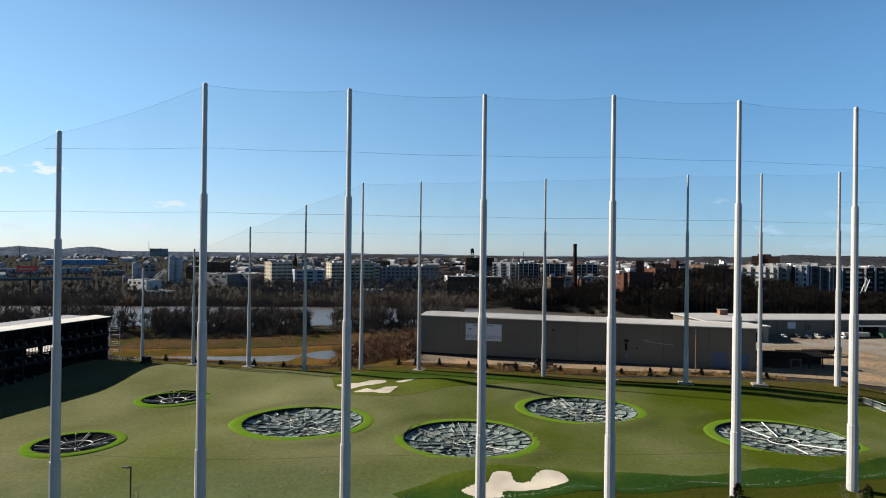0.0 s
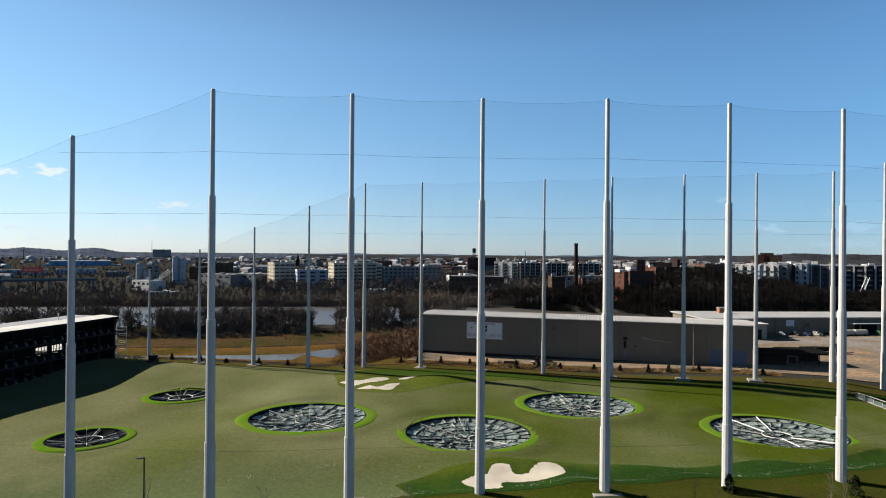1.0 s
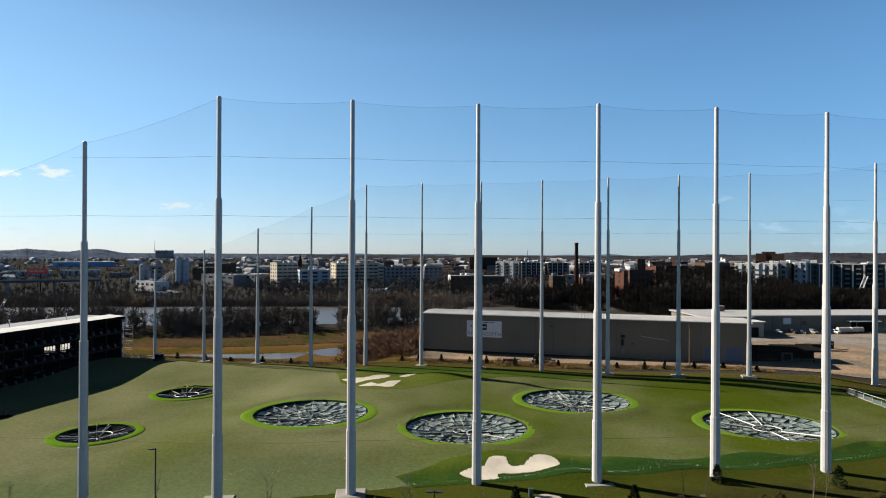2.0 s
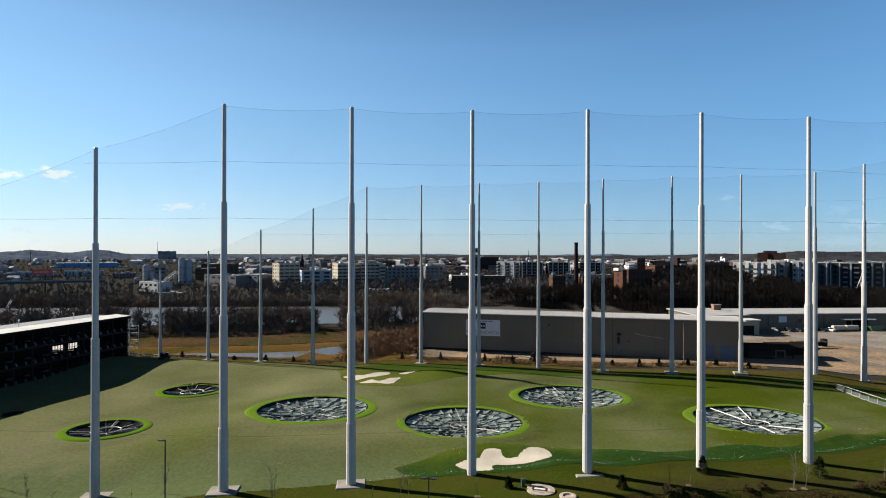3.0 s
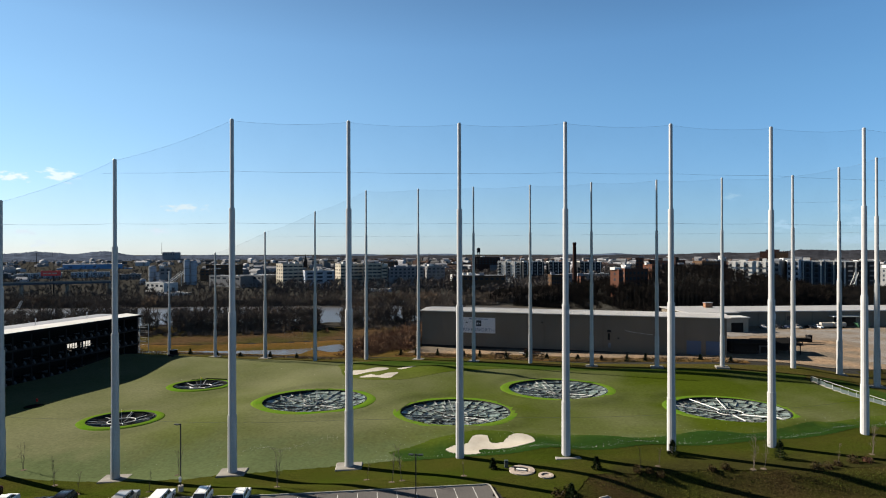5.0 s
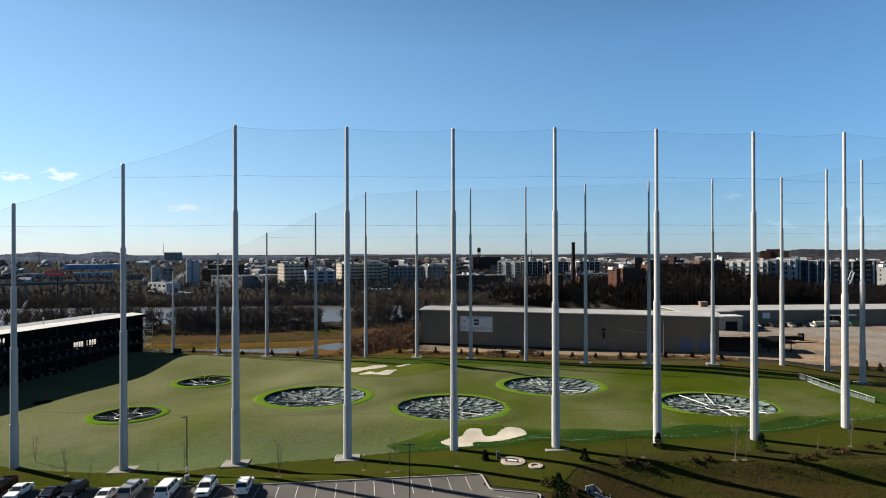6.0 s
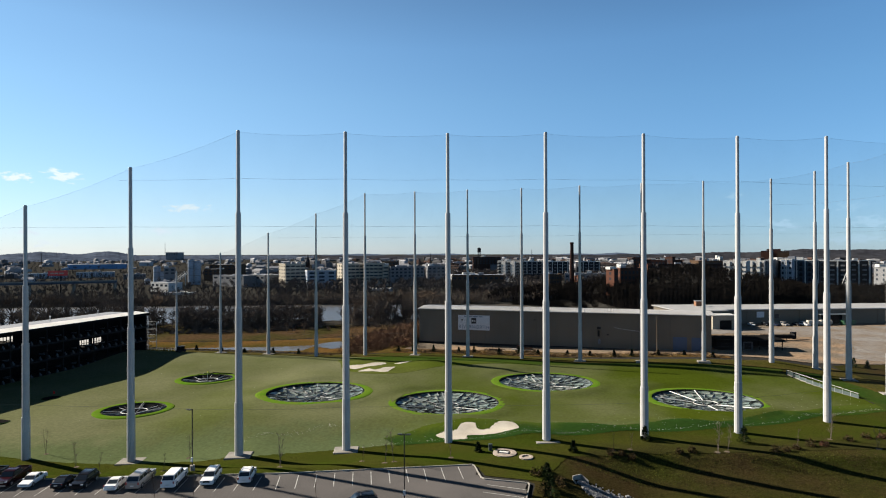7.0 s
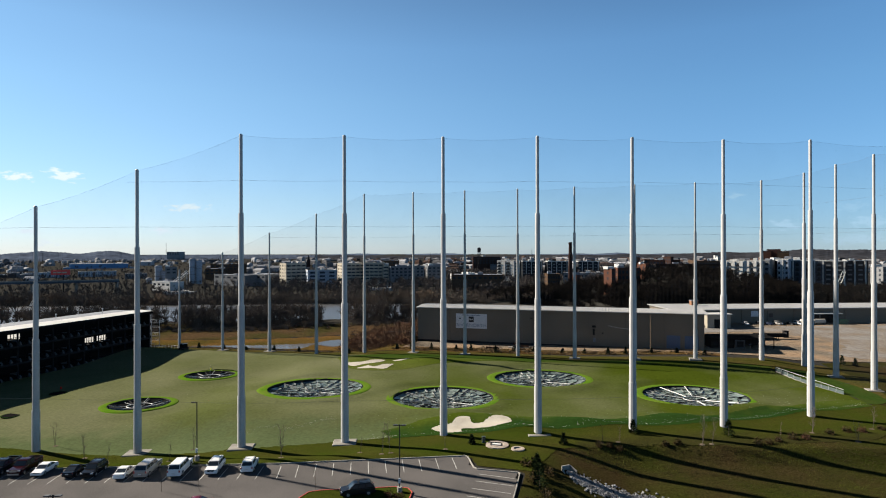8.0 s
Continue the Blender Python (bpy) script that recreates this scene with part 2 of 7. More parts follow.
# targets: centre x, y, height, radius
TARGETS = [(-91.7, 89.7, -2.0, 6.75), (-96.5, 121.8, -2.0, 6.85), (-55.3, 107.6, 0.0, 11.6),
           (-22.3, 106.6, 0.0, 11.6), (-2.9, 132.6, 0.0, 11.9), (34.0, 123.2, 0.0, 11.6)]
# mounds on the range: x, y, rx, ry, height
MOUNDS = [(-10.5, 91.5, 9.0, 3.2, 1.1), (-2.0, 86.5, 6.0, 2.6, 0.9), (-18.0, 87.5, 5.0, 2.5, 0.6), (10.0, 93.5, 9.0, 2.6, 1.1), (28.0, 101.5, 10.0, 2.6, 1.0),
          (48.0, 113.0, 10.0, 3.0, 0.9), (-39.0, 146.0, 8.0, 6.0, 1.1), (-58.0, 144.0, 7.0, 4.0, 0.7), (-50.0, 137.0, 4.0, 2.5, 0.4), (-25.0, 150.0, 12.0, 5.0, 0.6)]
FAR_LINE = ((-160.0, -2.2), (-66.0, -1.0), (-30.0, -0.3), (5.0, 0.3), (22.0, 1.2), (39.0, 2.0), (60.0, 1.7), (70.0, 0.5), (90.0, 0.0))


# river banks: x, y
NEAR_BANK = ((-600, -239, -172, -131, -60, -10, 40), (110, 240, 258, 272, 300, 330, 420))
FAR_BANK = ((-600, -300, -165, -63, 0, 40, 120, 220, 320, 480), (205, 318, 362, 395, 380, 318, 345, 375, 400, 440))


def height(x, y):
    """The ground's height, for arrays."""
    x, y = np.asarray(x, float), np.asarray(y, float)
    h = np.zeros_like(x + y)
    far = np.interp(x, [p[0] for p in FAR_LINE], [p[1] for p in FAR_LINE])
    kerb = np.interp(x, (-98, -68, -36, -8), (38.1, 47.8, 58.6, 69.7))
    poles = np.interp(x, (-88.8, -69.4, -49.5, -32.1, -15.1, 1.9), (61.1, 64.9, 68.0, 74.3, 80.7, 84.7))
    edge = np.interp(x, (-89, -69.4, -49.5, -32.1, -15.1, 0.0), (-3.4, -3.4, -1.6, -1.25, -0.35, 0.0))
    left = -2.2 * smooth(-62.0, -86.0, x) * smooth(3.0, 12.0, y - kerb)
    h = h + left * (1 - smooth(120, 150, y)) + far * smooth(140, 165, y)
    dip = smooth(1.5, 9.0, y - kerb) * smooth(20.0, 3.0, y - poles)
    h = h * (1 - dip) + edge * dip
    # bank that falls away to the right of the car park
    crest = np.interp(x, (6.0, 20.0, 33.0, 60.0), (79.5, 83.5, 86.0, 92.0)) - y
    h = h + np.interp(crest, (0.0, 1.0, 2.2, 4.0, 8.0, 20.0, 60.0), (0.0, -0.4, -1.2, -1.9, -2.7, -3.9, -5.2)) * smooth(2, 21, x)
    for mx, my, rx, ry, up in MOUNDS:
        h = h + up * np.exp(-((x - mx) / rx) ** 2 - ((y - my) / ry) ** 2)
    h = h + 0.13 * lumps(x, y, 8.5) * smooth(2, 14, y - poles) * smooth(160, 146, y) * smooth(72, 60, x) * smooth(0, 16, y - (84 + 0.43 * x)) * smooth(-140, -128, x)
    for tx, ty, tz, tr in TARGETS:
        near = smooth(tr + 6.0, tr + 2.0, np.hypot(x - tx, y - ty))
        h = h - near * 0.0366 * ((x - tx) * -0.242 + (y - ty) * 0.970)
    # outside the range: pond, meadow, yard, river, far bank
    wet = smooth(-55, -75, x)
    h = h - 3.0 * smooth(160, 182, y) * wet
    apron = smooth(171, 188, y) * (1 - wet)
    h = h * (1 - apron) + apron * (-1.5 + smooth(-40, 45, x))
    h = h + 1.8 * smooth(205, 260, y) * wet
    near_bank = np.interp(x, NEAR_BANK[0], NEAR_BANK[1])
    far_bank = np.interp(x, FAR_BANK[0], FAR_BANK[1])
    river = smooth(-10, 10, y - near_bank) * (1 - smooth(-14, 8, y - far_bank))
    h = h * (1 - river) - 13.0 * river
    bank = smooth(-10, 22, y - far_bank)
    plain = -5.0 + 10.0 * smooth(-90, 60, x) * (1 - smooth(600, 1600, y))
    plain = plain + 10.0 * np.exp(-((x - 66) / 48) ** 2 - ((y - 428) / 52) ** 2)
    h = h * (1 - bank) + bank * plain
    h = h + 0.35 * lumps(x, y, 17.0) * smooth(10, 80, y - far_bank + 120) * (1 - river)
    return h


def ground_z(x, y):
    return float(height(x, y))


# ---- ground ----
def spaced(stops):
    out = []
    for (a, b, step) in stops:
        out.extend(np.arange(a, b, step))
    return np.array(out + [stops[-1][1]])


gx = spaced([(-4600, -1000, 300), (-1000, -400, 40), (-400, -160, 10), (-160, 110, 1.0), (110, 300, 10), (300, 1000, 40), (1000, 4600, 300)])
gy = spaced([(-4600, -200, 400), (-200, 20, 20), (20, 180, 1.0), (180, 500, 6), (500, 1100, 40), (1100, 4700, 300)])
X, Y = np.meshgrid(gx, gy)
Z = height(X, Y)
for tx, ty, tz, tr in TARGETS:
    Z = Z - 6.0 * smooth(tr + 1.6, tr - 1.4, np.hypot(X - tx, Y - ty))
nx, ny = len(gx), len(gy)
sheet = Solid()
sheet.v = list(zip(X.ravel(), Y.ravel(), Z.ravel()))
sheet.f = [(j * nx + i, j * nx + i + 1, (j + 1) * nx + i + 1, (j + 1) * nx + i) for j in range(ny - 1) for i in range(nx - 1)]
ground = part("ground", sheet, GRASS, smooth=True)
tagged(ground, "winter grass and bare earth reaching to the hills", "ground", kind="structure")

# ---- range turf ----
TURF_EDGE = [(-146, 58), (-98, 60.6), (-80, 61.5), (-68, 63.6), (-56, 65.0), (-46, 68.6), (-32.5, 74.8), (-22.7, 79.0), (-8.6, 83.8), (1.4, 87.4), (18.3, 94.2), (35.6, 101.3),
             (54.1, 113.2), (68.9, 123.5), (68.4, 133.0), (58.5, 152), (56, 158), (40, 158.5), (20, 158.6), (2, 159.2), (-15.5, 161), (-33.7, 161.6), (-48, 162), (-62, 157.5), (-76.5, 152), (-92.4, 152.5),
             (-109, 151), (-126, 151), (-146, 151)]


def inside(px, py, poly):
    hit = np.zeros(np.shape(px), bool)
    for (x0, y0), (x1, y1) in zip(poly, poly[1:] + poly[:1]):
        cross = (y0 > py) != (y1 > py)
        hit ^= cross & (px < (x1 - x0) * (py - y0) / ((y1 - y0) or 1e-9) + x0)
    return hit


def draped(poly, step, lift, holes=(), trim=0.0):
    """A sheet over the ground inside an outline, its border cells drawn in to the outline."""
    ax = step * np.arange(math.floor(min(p[0] for p in poly) / step) - 1, max(p[0] for p in poly) / step + 2)
    ay = step * np.arange(math.floor(min(p[1] for p in poly) / step) - 1, max(p[1] for p in poly) / step + 2)
    PX, PY = np.meshgrid(ax, ay)
    ins = inside(PX, PY, poly)
    # snap near points to the outline
    a = np.array(poly, float)
    b = np.roll(a, -1, axis=0)
    P = np.stack([PX.ravel(), PY.ravel()], 1)
    best, near = np.full(len(P), 1e9), P.copy()
    for p, q in zip(a, b):
        d = q - p
        t = np.clip(((P - p) @ d) / (d @ d), 0, 1)
        c = p + t[:, None] * d
        dist = np.hypot(*(P - c).T)
        w = dist < best
        best[w], near[w] = dist[w], c[w]
    snap = (best < step * 0.75) & (~ins.ravel())
    P[snap] = near[snap]
    ok = ins.ravel() | snap
    zz = height(P[:, 0], P[:, 1]) + lift
    w = PX.shape[1]
    keep = []
    gone = np.zeros(len(P), bool)
    for hx, hy, hr in holes:
        gone |= np.hypot(P[:, 0] - hx, P[:, 1] - hy) < hr
    for j in range(PX.shape[0] - 1):
        for i in range(w - 1):
            f = (j * w + i, j * w + i + 1, (j + 1) * w + i + 1, (j + 1) * w + i)
            if all(ok[k] for k in f) and not all(gone[k] for k in f) and not any(gone[k] for k in f):
                keep.append(f)
    used = sorted({k for f in keep for k in f})
    index = {k: n for n, k in enumerate(used)}
    s = Solid()
    s.v = [(P[k, 0], P[k, 1], zz[k]) for k in used]
    s.f = [tuple(index[k] for k in f) for f in keep]
    return s


turf = part("range_turf", draped(TURF_EDGE, 1.0, 0.10, [(t[0], t[1], t[3] + 0.1) for t in TARGETS]), TURF, smooth=True)
tagged(turf, "olive green artificial turf of the driving range outfield", "turf", kind="structure")


# ---- net poles ----
NEAR_POLES = [(-108.2, 57.3, -3.4, 35.9), (-88.8, 61.1, -3.4, 42.4), (-69.35, 64.9, -3.4, 49.0), (-49.5, 68.0, -1.6, 55.05), (-32.1, 74.3, -1.25, 55.05), (-15.1, 80.7, -0.3, 55.05), (1.9, 84.65, 0.0, 55.05),
         (18.85, 90.95, 0.15, 55.05), (35.8, 98.25, 0.45, 55.06), (54.05, 110.0, -0.1, 56.2), (80.0, 124.0, -0.5, 56.6), (76.2, 139.2, 0.0, 56.8), (72.7, 153.0, 0.2, 56.4), (68.7, 165.0, 0.5, 55.8),
              (57.8, 165.5, 1.5, 54.1)]
FAR_POLES = [(39.2, 160.5, 2.0, 53.5), (22.4, 160.4, 1.2, 53.5), (4.7, 162.0, 0.3, 53.5), (-13.2, 163.8, -0.3, 53.5), (-30.7, 164.2, -0.4, 53.5),
         (-48.8, 165.0, -0.8, 53.5), (-65.3, 161.8, -1.0, 53.1), (-79.6, 154.6, -1.0, 46.2), (-97.9, 155.5, -1.0, 40.0), (-115.1, 153.4, -1.0, 33.3), (-133.0, 153.5, -1.0, 27.1)]
POLES = NEAR_POLES + FAR_POLES


def pole_joints(z0, z1):
    h = z1 - z0
    return [z0 + 0.16 * h + 0.3, z0 + 0.455 * h, z1 - 14.3 - 0.03 * max(0, 50 - z1)] if h > 35 else [z0 + 0.25 * h, z0 + 0.6 * h]


def net_pole(x, y, z0, z1, slim=1.0):
    p = thing("net_pole", x, y, z0, 0, "tall stepped galvanised steel pole holding the range netting", "net pole", "poles round the range")
    cuts = [z0 - 0.6] + pole_joints(z0, z1) + [z1]
    wide = [w * slim for w in ([0.73, 0.615, 0.475, 0.315] if len(cuts) == 5 else [0.60, 0.48, 0.32])]
    for i, (a, b) in enumerate(zip(cuts, cuts[1:])):
        s = Solid().tube((0, 0, a - z0), (0, 0, b - z0 + 0.0), wide[i], wide[i] * 0.965, 12)
        if i:
            s.tube((0, 0, a - z0 - 0.02), (0, 0, a - z0 + 0.10), wide[i - 1] * 0.97, wide[i - 1] * 0.95, 12)
        part("shaft_section", s, STEEL, p)
    s = Solid().tube((0, 0, z1 - z0), (0, 0, z1 - z0 + 0.12), wide[-1] * 0.95, wide[-1] * 0.7, 12)
    part("cap", s, STEEL, p)
    return p


for q in NEAR_POLES:
    net_pole(*q)
for q in FAR_POLES:
    net_pole(*q, slim=0.84)
for k in (2, 3, 4, 6, 12, 11, 13, 15, 16, 17, 18, 19, 20, 23, 24):
    x, y, z0, z1 = POLES[k]
    s = Solid()
    w = 2.15 if k < 10 else 1.7
    s.add([(-w, -w * .8, -1.2), (w, -w * .8, -1.2), (w, w * .8, -1.2), (-w, w * .8, -1.2), (-w, -w * .8, .12), (w, -w * .8, .12), (w, w * .8, .12), (-w, w * .8, .12), (-w + .12, -w * .8 + .12, .24), (w - .12, -w * .8 + .12, .24), (w - .12, w * .8 - .12, .24), (-w + .12, w * .8 - .12, .24)],
          [(0, 1, 5, 4), (1, 2, 6, 5), (2, 3, 7, 6), (3, 0, 4, 7), (4, 5, 9, 8), (5, 6, 10, 9), (6, 7, 11, 10), (7, 4, 8, 11), (8, 9, 10, 11)])
    pad = part("footing_pad", s, CONCRETE, at=pose(x, y, z0 + 0.05, 0, 0, 20 if k < 10 else 0))
    tagged(pad, "square pale concrete footing round a steel pole", "footing", "pole footings")

# ---- netting ----
netting = thing("perimeter_net", 0, 0, 0, 0, "fine dark netting hung between the poles round the range", "safety net")
for i, (a, b) in enumerate(zip(POLES, POLES[1:])):
    n, sag = 10, 0.026 * math.dist(a[:2], b[:2])
    top = []
    for k in range(n + 1):
        t = k / n
        top.append(Vector((a[0] + t * (b[0] - a[0]), a[1] + t * (b[1] - a[1]), a[3] + t * (b[3] - a[3]) - 0.15 - 4 * sag * t * (1 - t))))
    s = Solid()
    if i < 14:
        for k in range(n):
            p, q = top[k], top[k + 1]
            s.quad((p.x, p.y, ground_z(p.x, p.y) + 0.1), (q.x, q.y, ground_z(q.x, q.y) + 0.1), q, p)
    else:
        # the far net is given added shallow folds, to deepen its shadow where the low sun meets it nearly edge on
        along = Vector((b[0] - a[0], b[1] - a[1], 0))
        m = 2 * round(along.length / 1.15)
        shade_fold = Vector((-along.y, along.x, 0)).normalized() * 0.27
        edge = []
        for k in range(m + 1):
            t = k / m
            p = Vector((a[0], a[1], 0)) + along * t + (shade_fold * (1 if k % 2 else -1) if 0 < k < m else Vector())
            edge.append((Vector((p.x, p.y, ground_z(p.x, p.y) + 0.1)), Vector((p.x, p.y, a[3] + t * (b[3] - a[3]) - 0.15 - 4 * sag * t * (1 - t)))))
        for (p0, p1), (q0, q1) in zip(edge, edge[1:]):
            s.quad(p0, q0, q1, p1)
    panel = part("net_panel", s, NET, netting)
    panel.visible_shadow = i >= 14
    for level in (None, 46.8, 38.5, 6.5):
        c = Solid()
        for k in range(n):
            p, q = top[k].copy(), top[k + 1].copy()
            if level is not None:
                if min(p.z, q.z) < level + 0.5 or (i > 13 and level > 40):
                    continue
                p.z, q.z = level - 0.12 * math.sin(math.pi * k / n), level - 0.12 * math.sin(math.pi * (k + 1) / n)
            r = 0.010 if level is None else 0.013
            c.tube(p, q, r, r, 4, False)
        if c.v:
            part("net_cable", c, ROPE, netting)

# ---- targets ----
PANEL = mat("target panel netting", (0.1950, 0.2300, 0.2120), (0.0800, 0.1150, 0.1050), 0.9, 0.36, bump=0.05, bump_scale=2.6, fine=0.5, jitter=0.32)
PANEL_DARK = mat("dark target netting", (0.0225, 0.0232, 0.0232), (0.0112, 0.0120, 0.0127), 0.6, 0.86, bump=0.03, bump_scale=2.5, fine=0.3, jitter=0.4)
DULL_PIPE = mat("weathered grey pipe", (0.2600, 0.2650, 0.2600), (0.1700, 0.1750, 0.1750), 1.0, 0.5)
PIPE = mat("white pipe", (0.5920, 0.5920, 0.5760), (0.4960, 0.4960, 0.4800), 1.0, 0.5)
FLAG = mat("yellow flag", (0.75, 0.68, 0.06), None, 2.0, 0.8)
RUBBER = mat("black rubber", (0.016, 0.016, 0.017), (0.026, 0.026, 0.026), 1.0, 0.8)
rng = random.Random(5)


def target(tx, ty, tz, tr):
    small = tr < 9
    g = thing("golf_target", tx, ty, tz + 0.05, 0, "small sunken golf target with dark netting and a yellow flag" if small else "sunken round golf target with grey netted panels and green rim",
              "golf target", "targets on the range")
    n = 72
    away = radians(104)          # the far side of the rim lies a little lower

    def rim(r, i, dz=0.0):
        a = 2 * math.pi * i / n
        z = -r * math.sin(radians(2.1)) * math.cos(a - away)
        return (r * math.cos(a), r * math.sin(a), z + dz + 0.05)

    def floor(r, a):
        """The sunken floor, which rises away from the tees."""
        x = r * math.cos(a)
        z = -r * math.sin(radians(2.1)) * math.cos(a - away)
        return Vector((x, r * math.sin(a), z - 0.05 - 0.018 * (tr - x) - (1.0 if not small else 0.8) * (1 - (r / tr) ** 2)))

    s = Solid()
    wide = 2.0 if not small else 1.5
    rings = [(tr, 0.0), (tr + 0.4, 0.05), (tr + wide * 0.7, 0.04), (tr + wide, -0.04), (tr + wide * 1.35, -0.35)]
    for (r0, d0), (r1, d1) in zip(rings, rings[1:]):
        for i in range(n):
            s.quad(rim(r0, i, d0), rim(r1, i, d1), rim(r1, i + 1, d1), rim(r0, i + 1, d0))
    part("rim_turf", s, FRINGE, g, "bright green turf rim", True)
    s = Solid()
    for i in range(n):
        a0, a1 = 2 * math.pi * i / n, 2 * math.pi * (i + 1) / n
        s.quad(rim(tr, i), rim(tr, i + 1), floor(tr - 0.04, a1) - Vector((0, 0, 0.6)), floor(tr - 0.04, a0) - Vector((0, 0, 0.6)))
    part("rim_wall", s, RUBBER, g, "black rubber wall")
    # base under the panels
    s = Solid()
    for i in range(n):
        a0, a1 = 2 * math.pi * i / n, 2 * math.pi * (i + 1) / n
        s.quad(floor(0.0, a0) - Vector((0, 0, 0.35)), floor(tr - 0.03, a0) - Vector((0, 0, 0.35)), floor(tr - 0.03, a1) - Vector((0, 0, 0.35)))
    part("floor", s, PANEL_DARK if small else PANEL, g)
    # netted panels, ring by ring, each sagging between its low partitions
    cells = [(0.05, 0.24, 6), (0.24, 0.42, 11), (0.42, 0.60, 16), (0.60, 0.80, 20), (0.80, 0.985, 23)] if not small else [(0.10, 0.40, 6), (0.40, 0.97, 10)]
    for r0, r1, m in cells:
        off = rng.random()
        cuts = [2 * math.pi * (i + off + rng.uniform(-0.30, 0.30)) / m for i in range(m)]
        edge = [(r0 + rng.uniform(-0.045, 0.045), min(0.985, r1 + rng.uniform(-0.05, 0.04))) for _ in range(m)]
        for i in range(m):
            a0, a1 = cuts[i], cuts[(i + 1) % m] + (2 * math.pi if i == m - 1 else 0)
            da = 0.035 / (tr * r1)
            q0, q1 = edge[i], edge[(i + 1) % m]
            s = Solid()
            k = 4
            lift = rng.uniform(-0.05, 0.14)
            tip = rng.uniform(-0.15, 0.15)
            grid = []
            for u in range(k + 1):
                for v in range(k + 1):
                    uu, vv = u / k, v / k
                    a = a0 + da + (a1 - a0 - 2 * da) * uu
                    r = tr * ((q0[0] * (1 - uu) + q1[0] * uu) * (1 - vv) + (q0[1] * (1 - uu) + q1[1] * uu) * vv)
                    sag = 0.22 * (1 - (2 * uu - 1) ** 2) * (1 - (2 * vv - 1) ** 2)
                    grid.append(floor(min(r + 0.05, tr - 0.06), a) + Vector((0, 0, lift - sag + tip * (uu - 0.5) + rng.uniform(-0.055, 0.055))))
            s.add(grid, [(u * (k + 1) + v, u * (k + 1) + v + 1, (u + 1) * (k + 1) + v + 1, (u + 1) * (k + 1) + v) for u in range(k) for v in range(k)])
            part("net_panel", s, PANEL_DARK if small else PANEL, g, smooth=True)
            # partition along the cut
            s = Solid()
            p, q = floor(tr * q0[0], a0), floor(tr * min(q0[1], 0.98), a0)
            side = Vector((-math.sin(a0), math.cos(a0), 0)) * 0.035
            up = Vector((0, 0, 0.22))
            dn = Vector((0, 0, -0.3))
            s.add([p - side + dn, q - side + dn, q + side + dn, p + side + dn, p - side + up, q - side + up, q + side + up, p + side + up],
                  [(4, 5, 6, 7), (0, 1, 5, 4), (1, 2, 6, 5), (2, 3, 7, 6), (3, 0, 4, 7)])
            part("partition", s, DULL_PIPE if rng.random() < 0.45 else RUBBER, g)
        s = Solid()
        for i in range(40):
            a0, a1 = 2 * math.pi * i / 40, 2 * math.pi * (i + 1) / 40
            wob = 1 + 0.03 * math.sin(7 * a0 + m), 1 + 0.03 * math.sin(7 * a1 + m)
            s.tube(floor(min(tr * r1 * wob[0], tr - 0.1), a0) + Vector((0, 0, 0.18)), floor(min(tr * r1 * wob[1], tr - 0.1), a1) + Vector((0, 0, 0.18)), 0.05, 0.05, 5, False)
        part("ring_partition", s, RUBBER, g)
    # raised white ring and spokes
    rr = tr * (0.22 if not small else 0.40)
    bright = PIPE if small or tx > 20 else DULL_PIPE
    s = Solid()
    for i in range(32):
        a0, a1 = 2 * math.pi * i / 32, 2 * math.pi * (i + 1) / 32
        s.tube(floor(rr, a0) + Vector((0, 0, 0.45)), floor(rr, a1) + Vector((0, 0, 0.45)), 0.085, 0.085, 6, False)
    part("ring_pipe", s, bright, g, "white ring pipe" if bright is PIPE else "grey ring pipe", True)
    turns = (130, 95, 174, 318, 274) if tx > 20 else [360 * (i + 0.22 + 0.1 * rng.uniform(-1, 1)) / 7 for i in range(7)]
    for i, a in enumerate(radians(k) for k in turns):
        end = tr * (0.93 if i % 2 == 0 or not small else 0.75)
        s = Solid().tube(floor(rr, a) + Vector((0, 0, 0.45)), floor(end, a) + Vector((0, 0, 0.45)), 0.10 if tx > 20 else 0.06, 0.10 if tx > 20 else 0.06, 6)
        part("spoke_pipe", s, bright, g, "white spoke pipe" if bright is PIPE else "grey spoke pipe")
    if small:
        c = floor(0, 0)
        flag = part("flagpole", Solid().tube(c, c + Vector((0, 0, 3.0)), 0.04, 0.04, 6), PIPE, g)
        part("flag", Solid().add([(c.x, c.y - .03, c.z + 2.5), (c.x + .3, c.y - .14, c.z + 2.54), (c.x + .58, c.y - .03, c.z + 2.6), (c.x + .55, c.y - .03, c.z + 2.95), (c.x + .28, c.y - .12, c.z + 2.94), (c.x, c.y - .03, c.z + 3.0)], [(0, 1, 4, 5), (1, 2, 3, 4)]), FLAG, flag, "yellow flag")
    return g


for t in TARGETS:
    target(*t)

